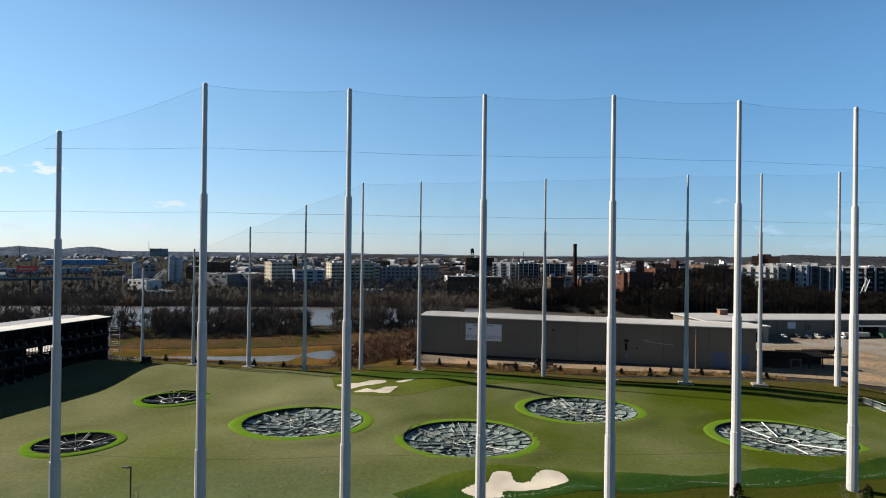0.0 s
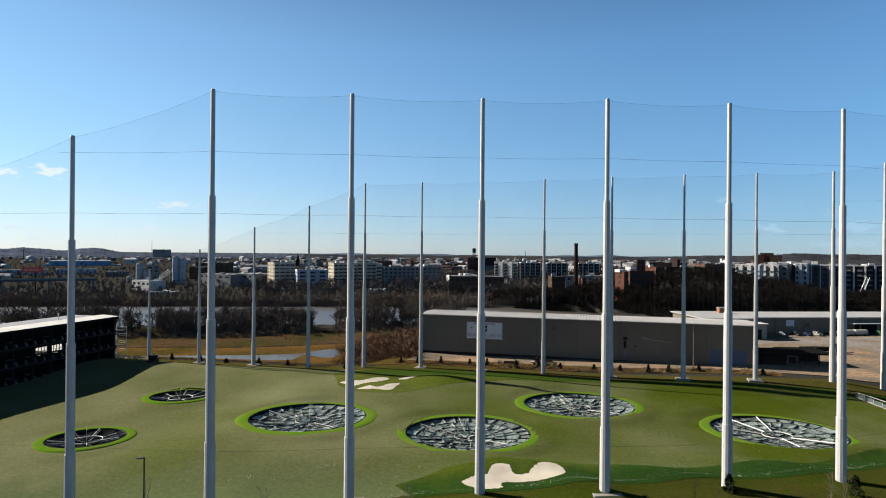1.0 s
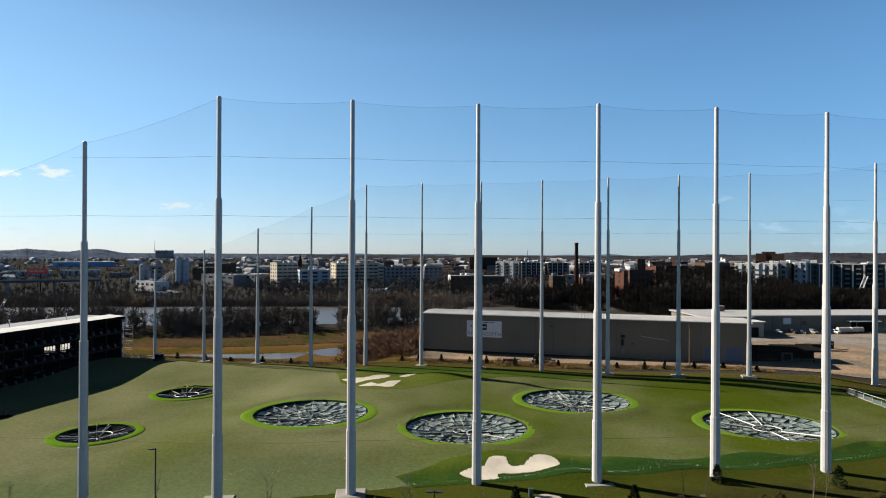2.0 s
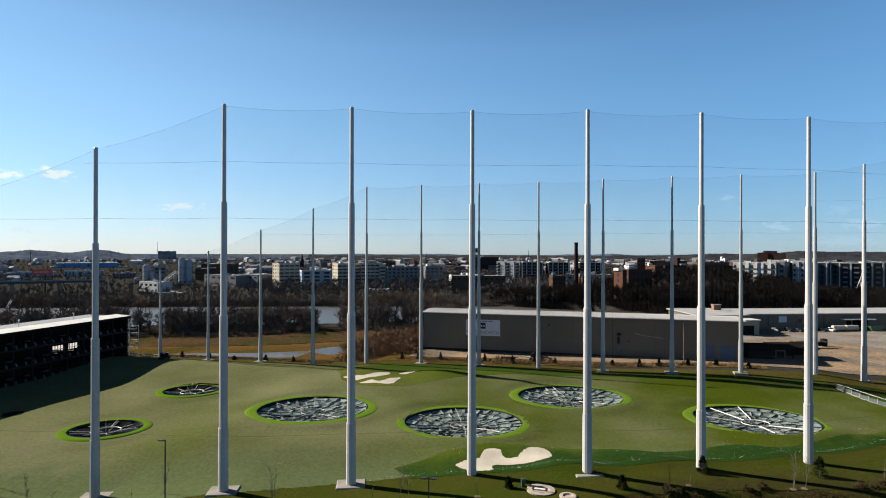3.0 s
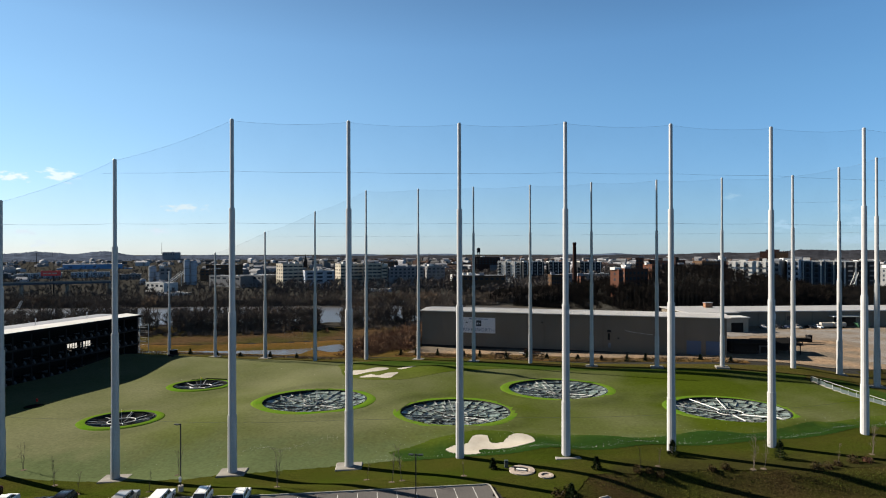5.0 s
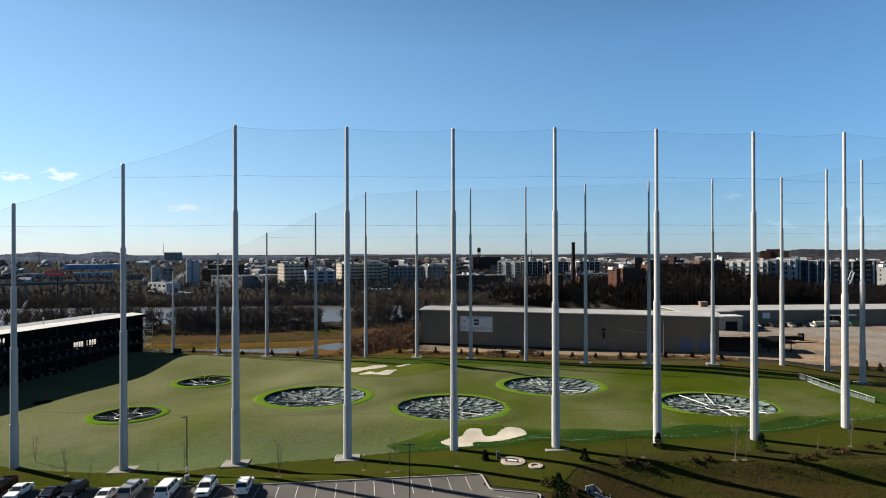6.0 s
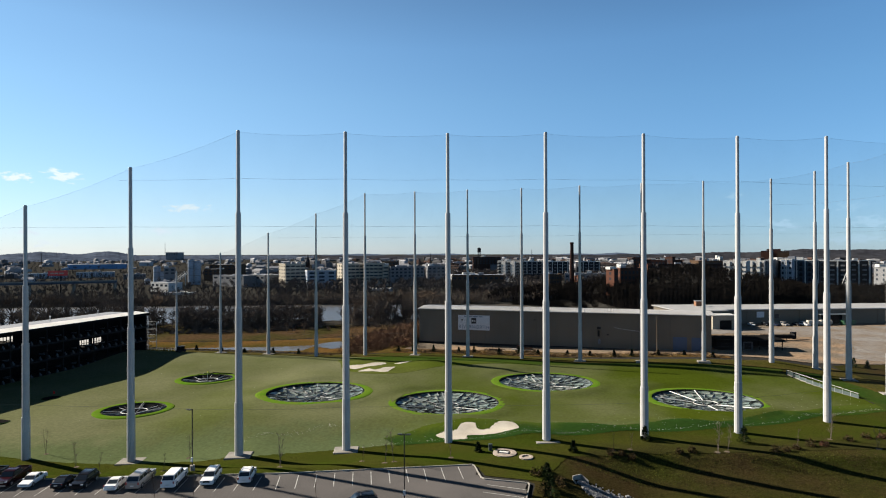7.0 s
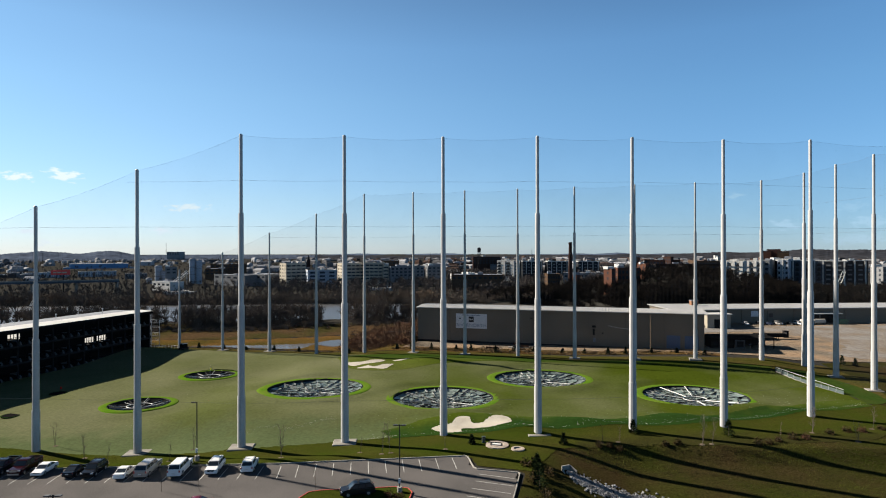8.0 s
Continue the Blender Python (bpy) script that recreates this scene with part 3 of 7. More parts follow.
# ---- bunkers ----
BUNKERS = [[(-18.4, 83.8), (-16.5, 82.4), (-14.6, 82.0), (-12.2, 83.0), (-12.6, 84.6), (-9.7, 85.2), (-6.5, 86.0), (-4.3, 87.6), (-3.7, 89.5), (-4.8, 91.6), (-6.6, 92.2), (-8.3, 90.6), (-9.2, 88.2), (-10.6, 87.5), (-11.6, 88.2), (-12.2, 89.8), (-14.6, 89.6), (-15.2, 86.6), (-17.2, 85.6)],
           [(-62.1, 137.6), (-60.0, 136.0), (-57.2, 134.4), (-55.2, 137.4), (-52.4, 140.2), (-51.0, 143.2), (-52.0, 145.2), (-54.6, 143.2), (-57.0, 140.2), (-59.8, 139.4)],
           [(-48.9, 144.6), (-47.0, 144.0), (-45.0, 146.8), (-44.6, 149.4), (-46.0, 150.0), (-47.8, 147.4)],
           [(-54.9, 131.6), (-51.0, 132.4), (-47.0, 132.6), (-46.4, 136.2), (-46.8, 140.0), (-48.4, 138.8), (-50.2, 134.8), (-52.0, 135.0), (-53.4, 135.4)]]


def rounded(poly, n=8):
    """A smooth closed curve through the points."""
    out, k = [], len(poly)
    for i in range(k):
        p0, p1, p2, p3 = (np.array(poly[(i + j) % k], float) for j in (-1, 0, 1, 2))
        for j in range(n):
            t = j / n
            out.append(tuple(0.5 * (2 * p1 + (p2 - p0) * t + (2 * p0 - 5 * p1 + 4 * p2 - p3) * t * t + (3 * p1 - p0 - 3 * p2 + p3) * t ** 3)))
    return out


for poly in BUNKERS:
    b = part("sand_bunker", draped(rounded(poly), 0.5, 0.17), SAND, smooth=True)
    tagged(b, "kidney-shaped bunker of pale sand set in the turf", "sand bunker", "bunkers on the range")


# ---- range surroundings: lawn, bank, car park, yard, water ----
LAWN = mat("mown lawn", (0.0285, 0.0400, 0.0052), (0.0370, 0.0385, 0.0080), 0.10, 0.95, bump=0.05, bump_scale=5.0, fine=0.5, edge=((0.0270, 0.0267, 0.0085), -0.34, 1.0, 76.5, 85.0, -2.0, 10.0))
LAWN_DRY = mat("dull winter grass", (0.046, 0.046, 0.010), (0.062, 0.049, 0.016), 0.10, 0.95, bump=0.05, bump_scale=2.0, fine=0.4)
ROUGH_GRASS = mat("rough bank grass", (0.0250, 0.0290, 0.0062), (0.0350, 0.0255, 0.0110), 0.075, 0.95, bump=0.07, bump_scale=3.6, fine=0.6)
DIRT = mat("packed dirt", (0.2550, 0.1800, 0.1200), (0.1450, 0.1220, 0.0960), 0.07, 0.95, bump=0.06, bump_scale=1.1, fine=0.38, spread=(0.38, 0.62))
YARD = mat("worn yard concrete", (0.2050, 0.1920, 0.1800), (0.1700, 0.1380, 0.1080), 0.06, 0.9, bump=0.02, bump_scale=0.9, fine=0.28, spread=(0.42, 0.62))
STRAW = mat("dry meadow", (0.1033, 0.0584, 0.0193), (0.0551, 0.0418, 0.0113), 0.035, 0.95, bump=0.12, bump_scale=0.9, fine=0.4, spread=(0.42, 0.60))
WATER = mat("river water", (0.0800, 0.0720, 0.0600), (0.0650, 0.0580, 0.0500), 0.02, 0.34, bump=0.03, bump_scale=0.9, fine=0.08)
KERB = mat("kerb concrete", (0.2912, 0.2800, 0.2576), (0.2352, 0.2240, 0.2072), 0.8, 0.9, fine=0.12)
RED_KERB = mat("red kerb paint", (0.42, 0.075, 0.055), (0.33, 0.07, 0.05), 1.5, 0.7, fine=0.2)

bank = part("rough_bank", draped([(-10, 72), (2.2, 64.9), (2.6, 20), (150, 20), (150, 150), (95, 190), (75, 172), (74, 140), (70, 124), (54.5, 113), (35.8, 101), (18.5, 94), (1.6, 87.2), (-9, 83.4)], 1.0, 0.03), ROUGH_GRASS, smooth=True)
tagged(bank, "rough grass bank in winter, green and brown", "grass bank", kind="structure")
lawn = part("lawn", draped([(-160, 18), (-98, 38.2), (-68, 47.9), (-36, 58.7), (-7.9, 70.1), (-5.6, 66), (3, 66), (6, 78), (20, 83), (33, 86.5), (60, 96), (76, 116), (71.5, 125.2), (54.5, 114.3), (36, 102.3), (18.6, 95.3), (1.6, 88.5), (-8.4, 84.9), (-22.5, 80.1), (-32.3, 75.9), (-46, 69.7), (-56, 66.1), (-68, 64.7), (-80, 62.6), (-98, 61.7), (-160, 58.7)], 1.0, 0.09), LAWN, smooth=True)
tagged(lawn, "mown green lawn between car park and range", "lawn", kind="structure")
strip = part("far_lawn", draped([(-146, 150), (-126, 150.4), (-109, 150.4), (-92.4, 151.8), (-76.5, 151.4), (-62, 157), (-48, 161.4), (-33.7, 161), (-15.5, 160.4), (2, 158.6), (20, 158), (40, 158), (56, 157.4), (59, 152), (69, 133), (76, 130), (79, 150), (74, 168), (58, 169), (40, 165), (20, 165), (0, 166.5), (-20, 168), (-50, 169), (-68, 165.5), (-82, 159), (-146, 158)], 1.0, 0.06), LAWN_DRY, smooth=True)
tagged(strip, "green grass strip along the far poles", "lawn", kind="structure")
edge_dark = part("turf_border", draped([(-24, 77.7), (-8.8, 83.0), (1.4, 86.6), (18.3, 93.4), (35.6, 100.5), (54.1, 112.4), (69.6, 122.6), (69.0, 128.0), (60, 124), (47, 113.5), (33, 104.5), (14, 97.5), (-1, 93.6), (-3, 94.5), (-8, 94.0), (-15, 92.0), (-22, 88.0), (-28, 81.5)], 0.5, 0.135), TURF_DARK, smooth=True)
tagged(edge_dark, "darker green mounded turf along the range edge, slope shade in its colour", "turf", kind="structure")
slope = part("turf_border", draped(rounded([(59.6, 153.6), (64.0, 144.0), (68.4, 133.0), (69.6, 124.6), (74.5, 128.0), (74.6, 139.0), (71.0, 150.0), (65.0, 157.0)]), 0.5, 0.12), TURF_DEEP, smooth=True)
tagged(slope, "deep green turf slope behind the low fence", "turf", kind="structure")
# shaded mound slopes are painted in as a darker far side
TURF_MID = mat("mounded turf", (0.052, 0.072, 0.0085), (0.074, 0.086, 0.022), 0.05, 0.9, bump=0.02, bump_scale=1.4, fine=0.16, edge=((0.030, 0.054, 0.0085), 0.05, -1.0, -158.5, -148.0, -400.0, -399.0))
far_dark = part("turf_border", draped(rounded([(-64, 140), (-60, 133.5), (-52, 129.5), (-44, 131.5), (-37, 139), (-26, 147), (-12, 153), (4, 155.5), (20, 156.2), (38, 156.5), (55, 154.5), (57, 157.6), (40, 158.2), (20, 158.3), (2, 158.9), (-15, 160.7), (-33, 161.3), (-48, 161.7), (-62, 157), (-68, 148)]), 0.5, 0.135), TURF_MID, smooth=True)
tagged(far_dark, "mounded turf round the far bunkers, slope shade painted darker green", "turf", kind="structure")

lot = part("car_park", draped([(-160, 17.6), (-98, 38.0), (-68, 47.7), (-36, 58.5), (-7.95, 69.9), (-5.9, 64.3), (1.1, 64.5), (1.8, 54.9), (2.4, 20), (-60, 0)], 1.0, 0.12), ASPHALT)
tagged(lot, "grey asphalt car park with white bay lines", "car park", kind="structure")
MEADOW = mat("rough reddish meadow", (0.062, 0.040, 0.021), (0.040, 0.036, 0.013), 0.045, 0.95, bump=0.12, bump_scale=0.9, fine=0.5, spread=(0.40, 0.60))
upper = part("meadow", draped([(-330, 200), (-260, 190), (-179, 190.6), (-162.5, 194.8), (-141, 200.3), (-122.8, 206.7), (-110, 213.3), (-94.5, 221), (-70, 226), (-58.2, 226), (-58.2, 250), (-90, 252), (-113, 249), (-139, 236), (-162, 233), (-218, 234), (-260, 226), (-330, 222)], 3.0, 0.10), MEADOW, smooth=True)
tagged(upper, "rough reddish-brown meadow on the river bank", "meadow", kind="structure")
meadow = part("meadow", draped([(-330, 180), (-260, 172), (-178, 162), (-140, 162), (-90, 166), (-70, 172), (-62, 168), (48, 168.5), (50, 194), (-56.7, 193.9), (-58.3, 225.6), (-70, 225.6), (-94.5, 220.2), (-110, 212.5), (-122.8, 205.9), (-141, 199.5), (-162.5, 194), (-179, 189.8), (-260, 189), (-330, 199)], 3.0, 0.10), STRAW, smooth=True)
tagged(meadow, "dry straw-coloured meadow", "meadow", kind="structure")
dirt = part("yard", draped([(-58, 176), (-20, 180), (20, 177), (40, 174), (60, 174), (76, 176), (140, 200), (190, 300), (45, 300), (46.5, 193.8), (-56, 193.8)], 3.0, 0.16), DIRT)
tagged(dirt, "tan packed-dirt yard round the warehouses", "yard", kind="structure")
paving = part("yard_paving", draped([(48, 236), (70, 246), (92, 235), (96, 214), (84, 196), (92, 186), (128, 200), (150, 240), (170, 290), (120, 282), (90, 268), (48, 252)], 2.5, 0.22), YARD)
tagged(paving, "worn grey concrete apron of the yard", "paving", kind="structure")
# added white slab, there only to brighten the stand's rear gaps
gap_backdrop = part("pavement", Solid().prism([(-260, 20), (-170, 20), (-165, 158), (-200, 194), (-230, 215), (-260, 215)], -7.0, -2.2), PAINT)
tagged(gap_backdrop, "white slab added behind the stand to show bright through its rear gaps", "pavement", kind="structure")
RIVER_Z = -4.5
river = part("river_water", Solid().quad((-1500, -290, RIVER_Z), (-317, 190, RIVER_Z), (-60, 280, RIVER_Z), (-20, 310, RIVER_Z), (60, 420, RIVER_Z), (-63, 440, RIVER_Z), (-317, 350, RIVER_Z), (-1500, 120, RIVER_Z)), WATER)
tagged(river, "slow brown river", "river", kind="structure")
POND = mat("muddy pond water", (0.0850, 0.0680, 0.0420), (0.1150, 0.0880, 0.0520), 0.05, 0.14, bump=0.010, bump_scale=1.4, fine=0.1)
POND.node_tree.nodes["Principled BSDF"].inputs["Specular IOR Level"].default_value = 0.16
pond = part("pond_water", draped(rounded([(-182, 160), (-178, 167), (-164.5, 171), (-151, 175.6), (-132, 182), (-115, 188.5), (-104, 195), (-99.5, 200), (-95.6, 205.4), (-92, 203), (-88.4, 194), (-90.2, 189.2), (-94, 185.4), (-88.8, 182.8), (-86, 176), (-88, 168), (-100, 162), (-130, 158)]), 1.5, 0.0), POND)
for v in pond.data.vertices:
    v.co.z = -4.34
pool = part("pond_water", draped(rounded([(-101.5, 193.5), (-100, 201), (-95.6, 206), (-91.6, 203), (-88.0, 194), (-90.0, 189), (-96, 190.5)]), 1.0, 0.0), WATER)
for v in pool.data.vertices:
    v.co.z = -4.18
tagged(pool, "still pool at the pond's end reflecting the sky", "pool", kind="structure")
tagged(pond, "shallow muddy pond reflecting bank and sky", "pond", kind="structure")

patch = part("grass_patch", draped(rounded([(118, 212), (126, 206), (150, 214), (160, 232), (140, 232), (124, 224)]), 2.0, 0.30), LAWN_DRY, smooth=True)
tagged(patch, "worn green grass patch beside the yard", "grass", kind="structure")

# kerbs: runs of kerb stones
LU = Vector((math.cos(radians(23.0)), math.sin(radians(23.0)), 0))
LV = Vector((LU.y, -LU.x, 0))
LO = Vector((-35.5, 58.1, 0.0))


def run_of_kerb(points, material, label, high=0.27):
    k = thing("kerb", *points[0], 0.0, 0, label, "kerb")
    for (x0, y0), (x1, y1) in zip(points, points[1:]):
        m = max(1, round(math.dist((x0, y0), (x1, y1)) / 3.0))
        for i in range(m):
            a = Vector((x0 + (x1 - x0) * i / m, y0 + (y1 - y0) * i / m, 0))
            b = Vector((x0 + (x1 - x0) * (i + 1) / m, y0 + (y1 - y0) * (i + 1) / m, 0))
            a.z, b.z = ground_z(a.x, a.y), ground_z(b.x, b.y)
            d = (b - a).normalized()
            s = d.cross(Vector((0, 0, 1))) * 0.10
            a, b = a + d * 0.012, b - d * 0.012
            o = Vector((*points[0], 0))
            lo, up = Vector((0, 0, -0.3)), Vector((0, 0, high))
            q = s * 0.78
            part("kerb_stone", Solid().add([a - s + lo - o, b - s + lo - o, b + s + lo - o, a + s + lo - o, a - q + up - o, b - q + up - o, b + q + up - o, a + q + up - o],
                                           [(4, 5, 6, 7), (0, 1, 5, 4), (1, 2, 6, 5), (2, 3, 7, 6), (3, 0, 4, 7)]), material, k)


run_of_kerb([(-98, 38.1), (-68, 47.8), (-36, 58.6), (-8.4, 69.7), (-7.9, 69.4), (-5.9, 65.0), (-5.3, 64.5), (1.1, 64.6), (1.4, 64.3), (1.8, 54.9), (2.1, 45)], KERB, "pale concrete kerb along the car park edge")
# bay lines
for i in range(-22, 11):
    if i >= 0:
        p, along, inward = LO + LU * (2.72 * i), LU, LV
    else:
        along = Vector((math.cos(radians(18.6)), math.sin(radians(18.6)), 0))
        p, inward = LO + along * (2.72 * i), Vector((along.y, -along.x, 0))
    s = Solid()
    a, b, w = p + inward * 0.4, p + inward * 5.5, along * 0.055
    s.quad(*[Vector((*q.xy, ground_z(*q.xy) + 0.134)) for q in (a - w, b - w, b + w, a + w)])
    tagged(part("bay_line", s, PAINT), "white painted parking bay line", "bay line", "car park bay lines", "structure")
for i in range(7):
    a, b = Vector((1.2, 62.2 - 2.75 * i, 0)), Vector((-4.6, 62.6 - 2.75 * i, 0))
    w = Vector((0, 0.055, 0))
    s = Solid().quad(*[Vector((*q.xy, ground_z(*q.xy) + 0.134)) for q in (b - w, a - w, a + w, b + w)])
    tagged(part("bay_line", s, PAINT), "white painted parking bay line", "bay line", "car park bay lines", "structure")

# planted island with red kerb
ISLAND = [(-26.5, 47.6), (-26.2, 49.6), (-24.8, 50.6), (-15.2, 54.4), (-13.2, 54.5), (-12.2, 53.4), (-11.6, 49.5), (-12.6, 47.0), (-24.0, 42.5), (-26.0, 43.5)]
isl = part("planting_island", Solid().prism(ISLAND[::-1], -0.2, 0.24), LAWN)
tagged(isl, "kerbed grass island in the car park", "traffic island")
run_of_kerb(ISLAND + ISLAND[:1], RED_KERB, "red painted kerb round the grass island", 0.30)


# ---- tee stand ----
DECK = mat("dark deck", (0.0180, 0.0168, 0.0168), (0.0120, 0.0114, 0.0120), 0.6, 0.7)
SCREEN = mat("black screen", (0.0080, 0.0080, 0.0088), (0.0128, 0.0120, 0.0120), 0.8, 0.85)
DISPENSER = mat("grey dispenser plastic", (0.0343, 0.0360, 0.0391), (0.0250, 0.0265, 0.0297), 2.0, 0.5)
ROOF_GREY = mat("grey roofing", (0.210, 0.224, 0.252), (0.168, 0.182, 0.210), 0.2, 0.8, fine=0.12)
GLASS = bpy.data.materials.new("window glass")
GLASS.use_nodes = True
gb = GLASS.node_tree.nodes["Principled BSDF"]
gb.inputs["Base Color"].default_value = (0.020, 0.026, 0.034, 1)
gb.inputs["Roughness"].default_value, gb.inputs["IOR"].default_value = 0.07, 1.36
LAMP_RED_DARK = mat("dark red pole", (0.12, 0.02, 0.02), None, 2.0, 0.7)
RED_CLOTH = mat("red cloth", (0.55, 0.03, 0.02), None, 2.0, 0.8)

stand = thing("tee_stand", -145.5, 153.2, -2.3, 0, "three-storey dark open-fronted golf stand with white roof edge", "building")
LONG, PITCH = 110.4, 2.75
LEVELS = (0.0, 4.75, 9.5)
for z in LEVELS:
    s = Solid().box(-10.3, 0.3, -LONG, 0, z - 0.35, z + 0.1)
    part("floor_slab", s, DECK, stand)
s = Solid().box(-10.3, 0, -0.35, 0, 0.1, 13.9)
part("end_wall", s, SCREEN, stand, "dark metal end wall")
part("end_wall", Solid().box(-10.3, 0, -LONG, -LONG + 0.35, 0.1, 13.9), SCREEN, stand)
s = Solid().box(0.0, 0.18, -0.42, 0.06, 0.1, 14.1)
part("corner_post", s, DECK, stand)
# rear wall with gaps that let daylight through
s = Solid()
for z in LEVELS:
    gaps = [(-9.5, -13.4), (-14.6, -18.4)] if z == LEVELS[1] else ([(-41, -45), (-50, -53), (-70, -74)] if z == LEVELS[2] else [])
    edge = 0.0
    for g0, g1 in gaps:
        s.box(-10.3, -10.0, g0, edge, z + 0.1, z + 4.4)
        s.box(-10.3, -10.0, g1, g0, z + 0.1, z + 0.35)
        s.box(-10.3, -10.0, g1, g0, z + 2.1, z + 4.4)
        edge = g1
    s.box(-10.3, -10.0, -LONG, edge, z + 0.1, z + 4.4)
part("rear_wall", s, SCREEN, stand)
for z, y0, y1 in ((LEVELS[1], -13.4, -9.5), (LEVELS[1], -18.4, -14.6), (LEVELS[2], -45, -41), (LEVELS[2], -53, -50), (LEVELS[2], -74, -70)):
    for k in range(1, 4):
        yy = y0 + (y1 - y0) * k / 4
        part("mullion", Solid().box(-10.25, -10.05, yy - 0.05, yy + 0.05, z + 0.35, z + 2.1), DECK, stand)
    for k, yy in enumerate((y0 + 0.7, y0 + 1.9, y1 - 0.9)):
        tt = thing("high_table", -145.5 - 9.2, 153.2 + yy, -2.3 + z + 0.1, 15 * k, "small dark high table at the back of a tee bay", "table", "tables in the tee bays")
        part("tabletop", Solid().tube((0, 0, 1.0), (0, 0, 1.06), .45, .45, 12), DECK, tt)
        part("column", Solid().tube((0, 0, 0.04), (0, 0, 1.0), .05, .05, 8), DECK, tt)
        part("foot", Solid().tube((0, 0, 0), (0, 0, .04), .3, .3, 12), DECK, tt)
part("roof", Solid().box(-16, -5.0, -LONG, 0.3, 14.0, 14.35), ROOF_GREY, stand, "grey flat roof")
s = Solid()
s.add([(-5.0, -LONG, 14.0), (0.9, -LONG, 14.0), (0.9, 0.5, 14.0), (-5.0, 0.5, 14.0), (-5.0, -LONG, 14.8), (0.9, -LONG, 14.45), (0.9, 0.5, 14.45), (-5.0, 0.5, 14.8)],
      [(3, 2, 1, 0), (4, 5, 6, 7), (0, 1, 5, 4), (1, 2, 6, 5), (2, 3, 7, 6), (3, 0, 4, 7)])
part("canopy", s, WHITE, stand, "white canopy edge")
part("fascia", Solid().box(0.905, 1.0, -LONG, 0.5, 13.55, 14.40), SCREEN, stand)
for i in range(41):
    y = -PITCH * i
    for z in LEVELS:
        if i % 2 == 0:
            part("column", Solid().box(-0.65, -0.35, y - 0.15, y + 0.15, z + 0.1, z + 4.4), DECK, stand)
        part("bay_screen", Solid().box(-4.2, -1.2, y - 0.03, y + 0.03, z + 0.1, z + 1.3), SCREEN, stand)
dispenser = thing("ball_dispenser", 0, 0, -60, 0, "small grey ball dispenser on the edge of a tee", "ball dispenser", "dispensers on the tees")
part("body", Solid().box(-0.28, 0.28, -0.30, 0.30, 0.0, 0.62), DISPENSER, dispenser)
part("hopper", Solid().add([(-.26, -.24, .62), (.1, -.24, .62), (.1, .24, .62), (-.26, .24, .62), (-.26, -.16, 1.05), (-.06, -.16, 1.05), (-.06, .16, 1.05), (-.26, .16, 1.05)],
                           [(0, 1, 5, 4), (1, 2, 6, 5), (2, 3, 7, 6), (3, 0, 4, 7), (4, 5, 6, 7)]), DISPENSER, dispenser)
first = True
for z in LEVELS:
    for i in range(40):
        m = pose(-145.5 - 0.55, 153.2 - PITCH * (i + 0.5) - 0.6, -2.3 + z + 0.1, 0, 0, random.uniform(-8, 8))
        if first:
            dispenser.matrix_basis, first = m, False
        else:
            copy_thing(dispenser, m)
# lounge seats deep in the bays
seat = thing("lounge_bench", 0, 0, -60, 0, "dark lounge bench at the back of a tee bay", "bench", "benches in the tee bays")
part("seat", Solid().box(-0.4, 0.4, -1.1, 1.1, 0.0, 0.45), DISPENSER, seat)
part("backrest", Solid().box(-0.55, -0.35, -1.1, 1.1, 0.45, 0.95), DISPENSER, seat)
first = True
for z in LEVELS:
    for i in range(0, 40, 2):
        m = pose(-150.8, 153.2 - PITCH * (i + 0.9), -2.3 + z + 0.1, 0, 0, 0)
        if first:
            seat.matrix_basis, first = m, False
        else:
            copy_thing(seat, m)
for y in (-12, -30, -48, -66, -84):
    v = thing("roof_vent", -145.5 - 9, 153.2 + y, 12.05, 0, "thin pale vent post on the flat roof", "vent pipe", "vents on the roof")
    part("pipe", Solid().tube((0, 0, 0), (0, 0, 1.7), 0.11, 0.11, 8), PIPE, v)
    part("cowl", Solid().tube((0, 0, 1.65), (0, 0, 2.0), 0.26, 0.16, 8), PIPE, v)
for y, w in ((-56, 5.0), (-74, 7.0), (-93, 6.0)):
    u = thing("roof_unit", -145.5 - 14, 153.2 + y, 12.05, 0, "pale grey air handling unit on the flat roof", "air handler", "units on the roof")
    part("casing", Solid().box(-1.6, 1.6, -w / 2, w / 2, 0.2, 1.9), WHITE, u)
    for k in (-1, 1):
        part("skid", Solid().box(-1.5, 1.5, k * w * 0.4 - 0.1, k * w * 0.4 + 0.1, 0, 0.2), ROOF_GREY, u)
# outside stair at the end
stair = thing("stair_tower", -147.5, 156.0, -2.2, 0, "open steel stair with white railings at the stand's end", "stair")
for k, z in enumerate((2.3, 4.75, 7.1, 9.5)):
    part("landing", Solid().box(-2.0, 2.0, -1.9 + (k % 2) * 2.0, -0.1 + (k % 2) * 2.0, z - 0.15, z), DECK, stair)
    for y in (-1.9, 2.0):
        part("railing", Solid().tube((-2, y, z + 1.05), (2, y, z + 1.05), 0.05, 0.05, 6).tube((-2, y, z + 0.55), (2, y, z + 0.55), 0.03, 0.03, 6), PIPE, stair, "white railing")
for x in (-2, 2):
    for y in (-1.95, 2.05):
        part("post", Solid().tube((x, y, 0), (x, y, 10.6), 0.08, 0.08, 6), PIPE, stair)
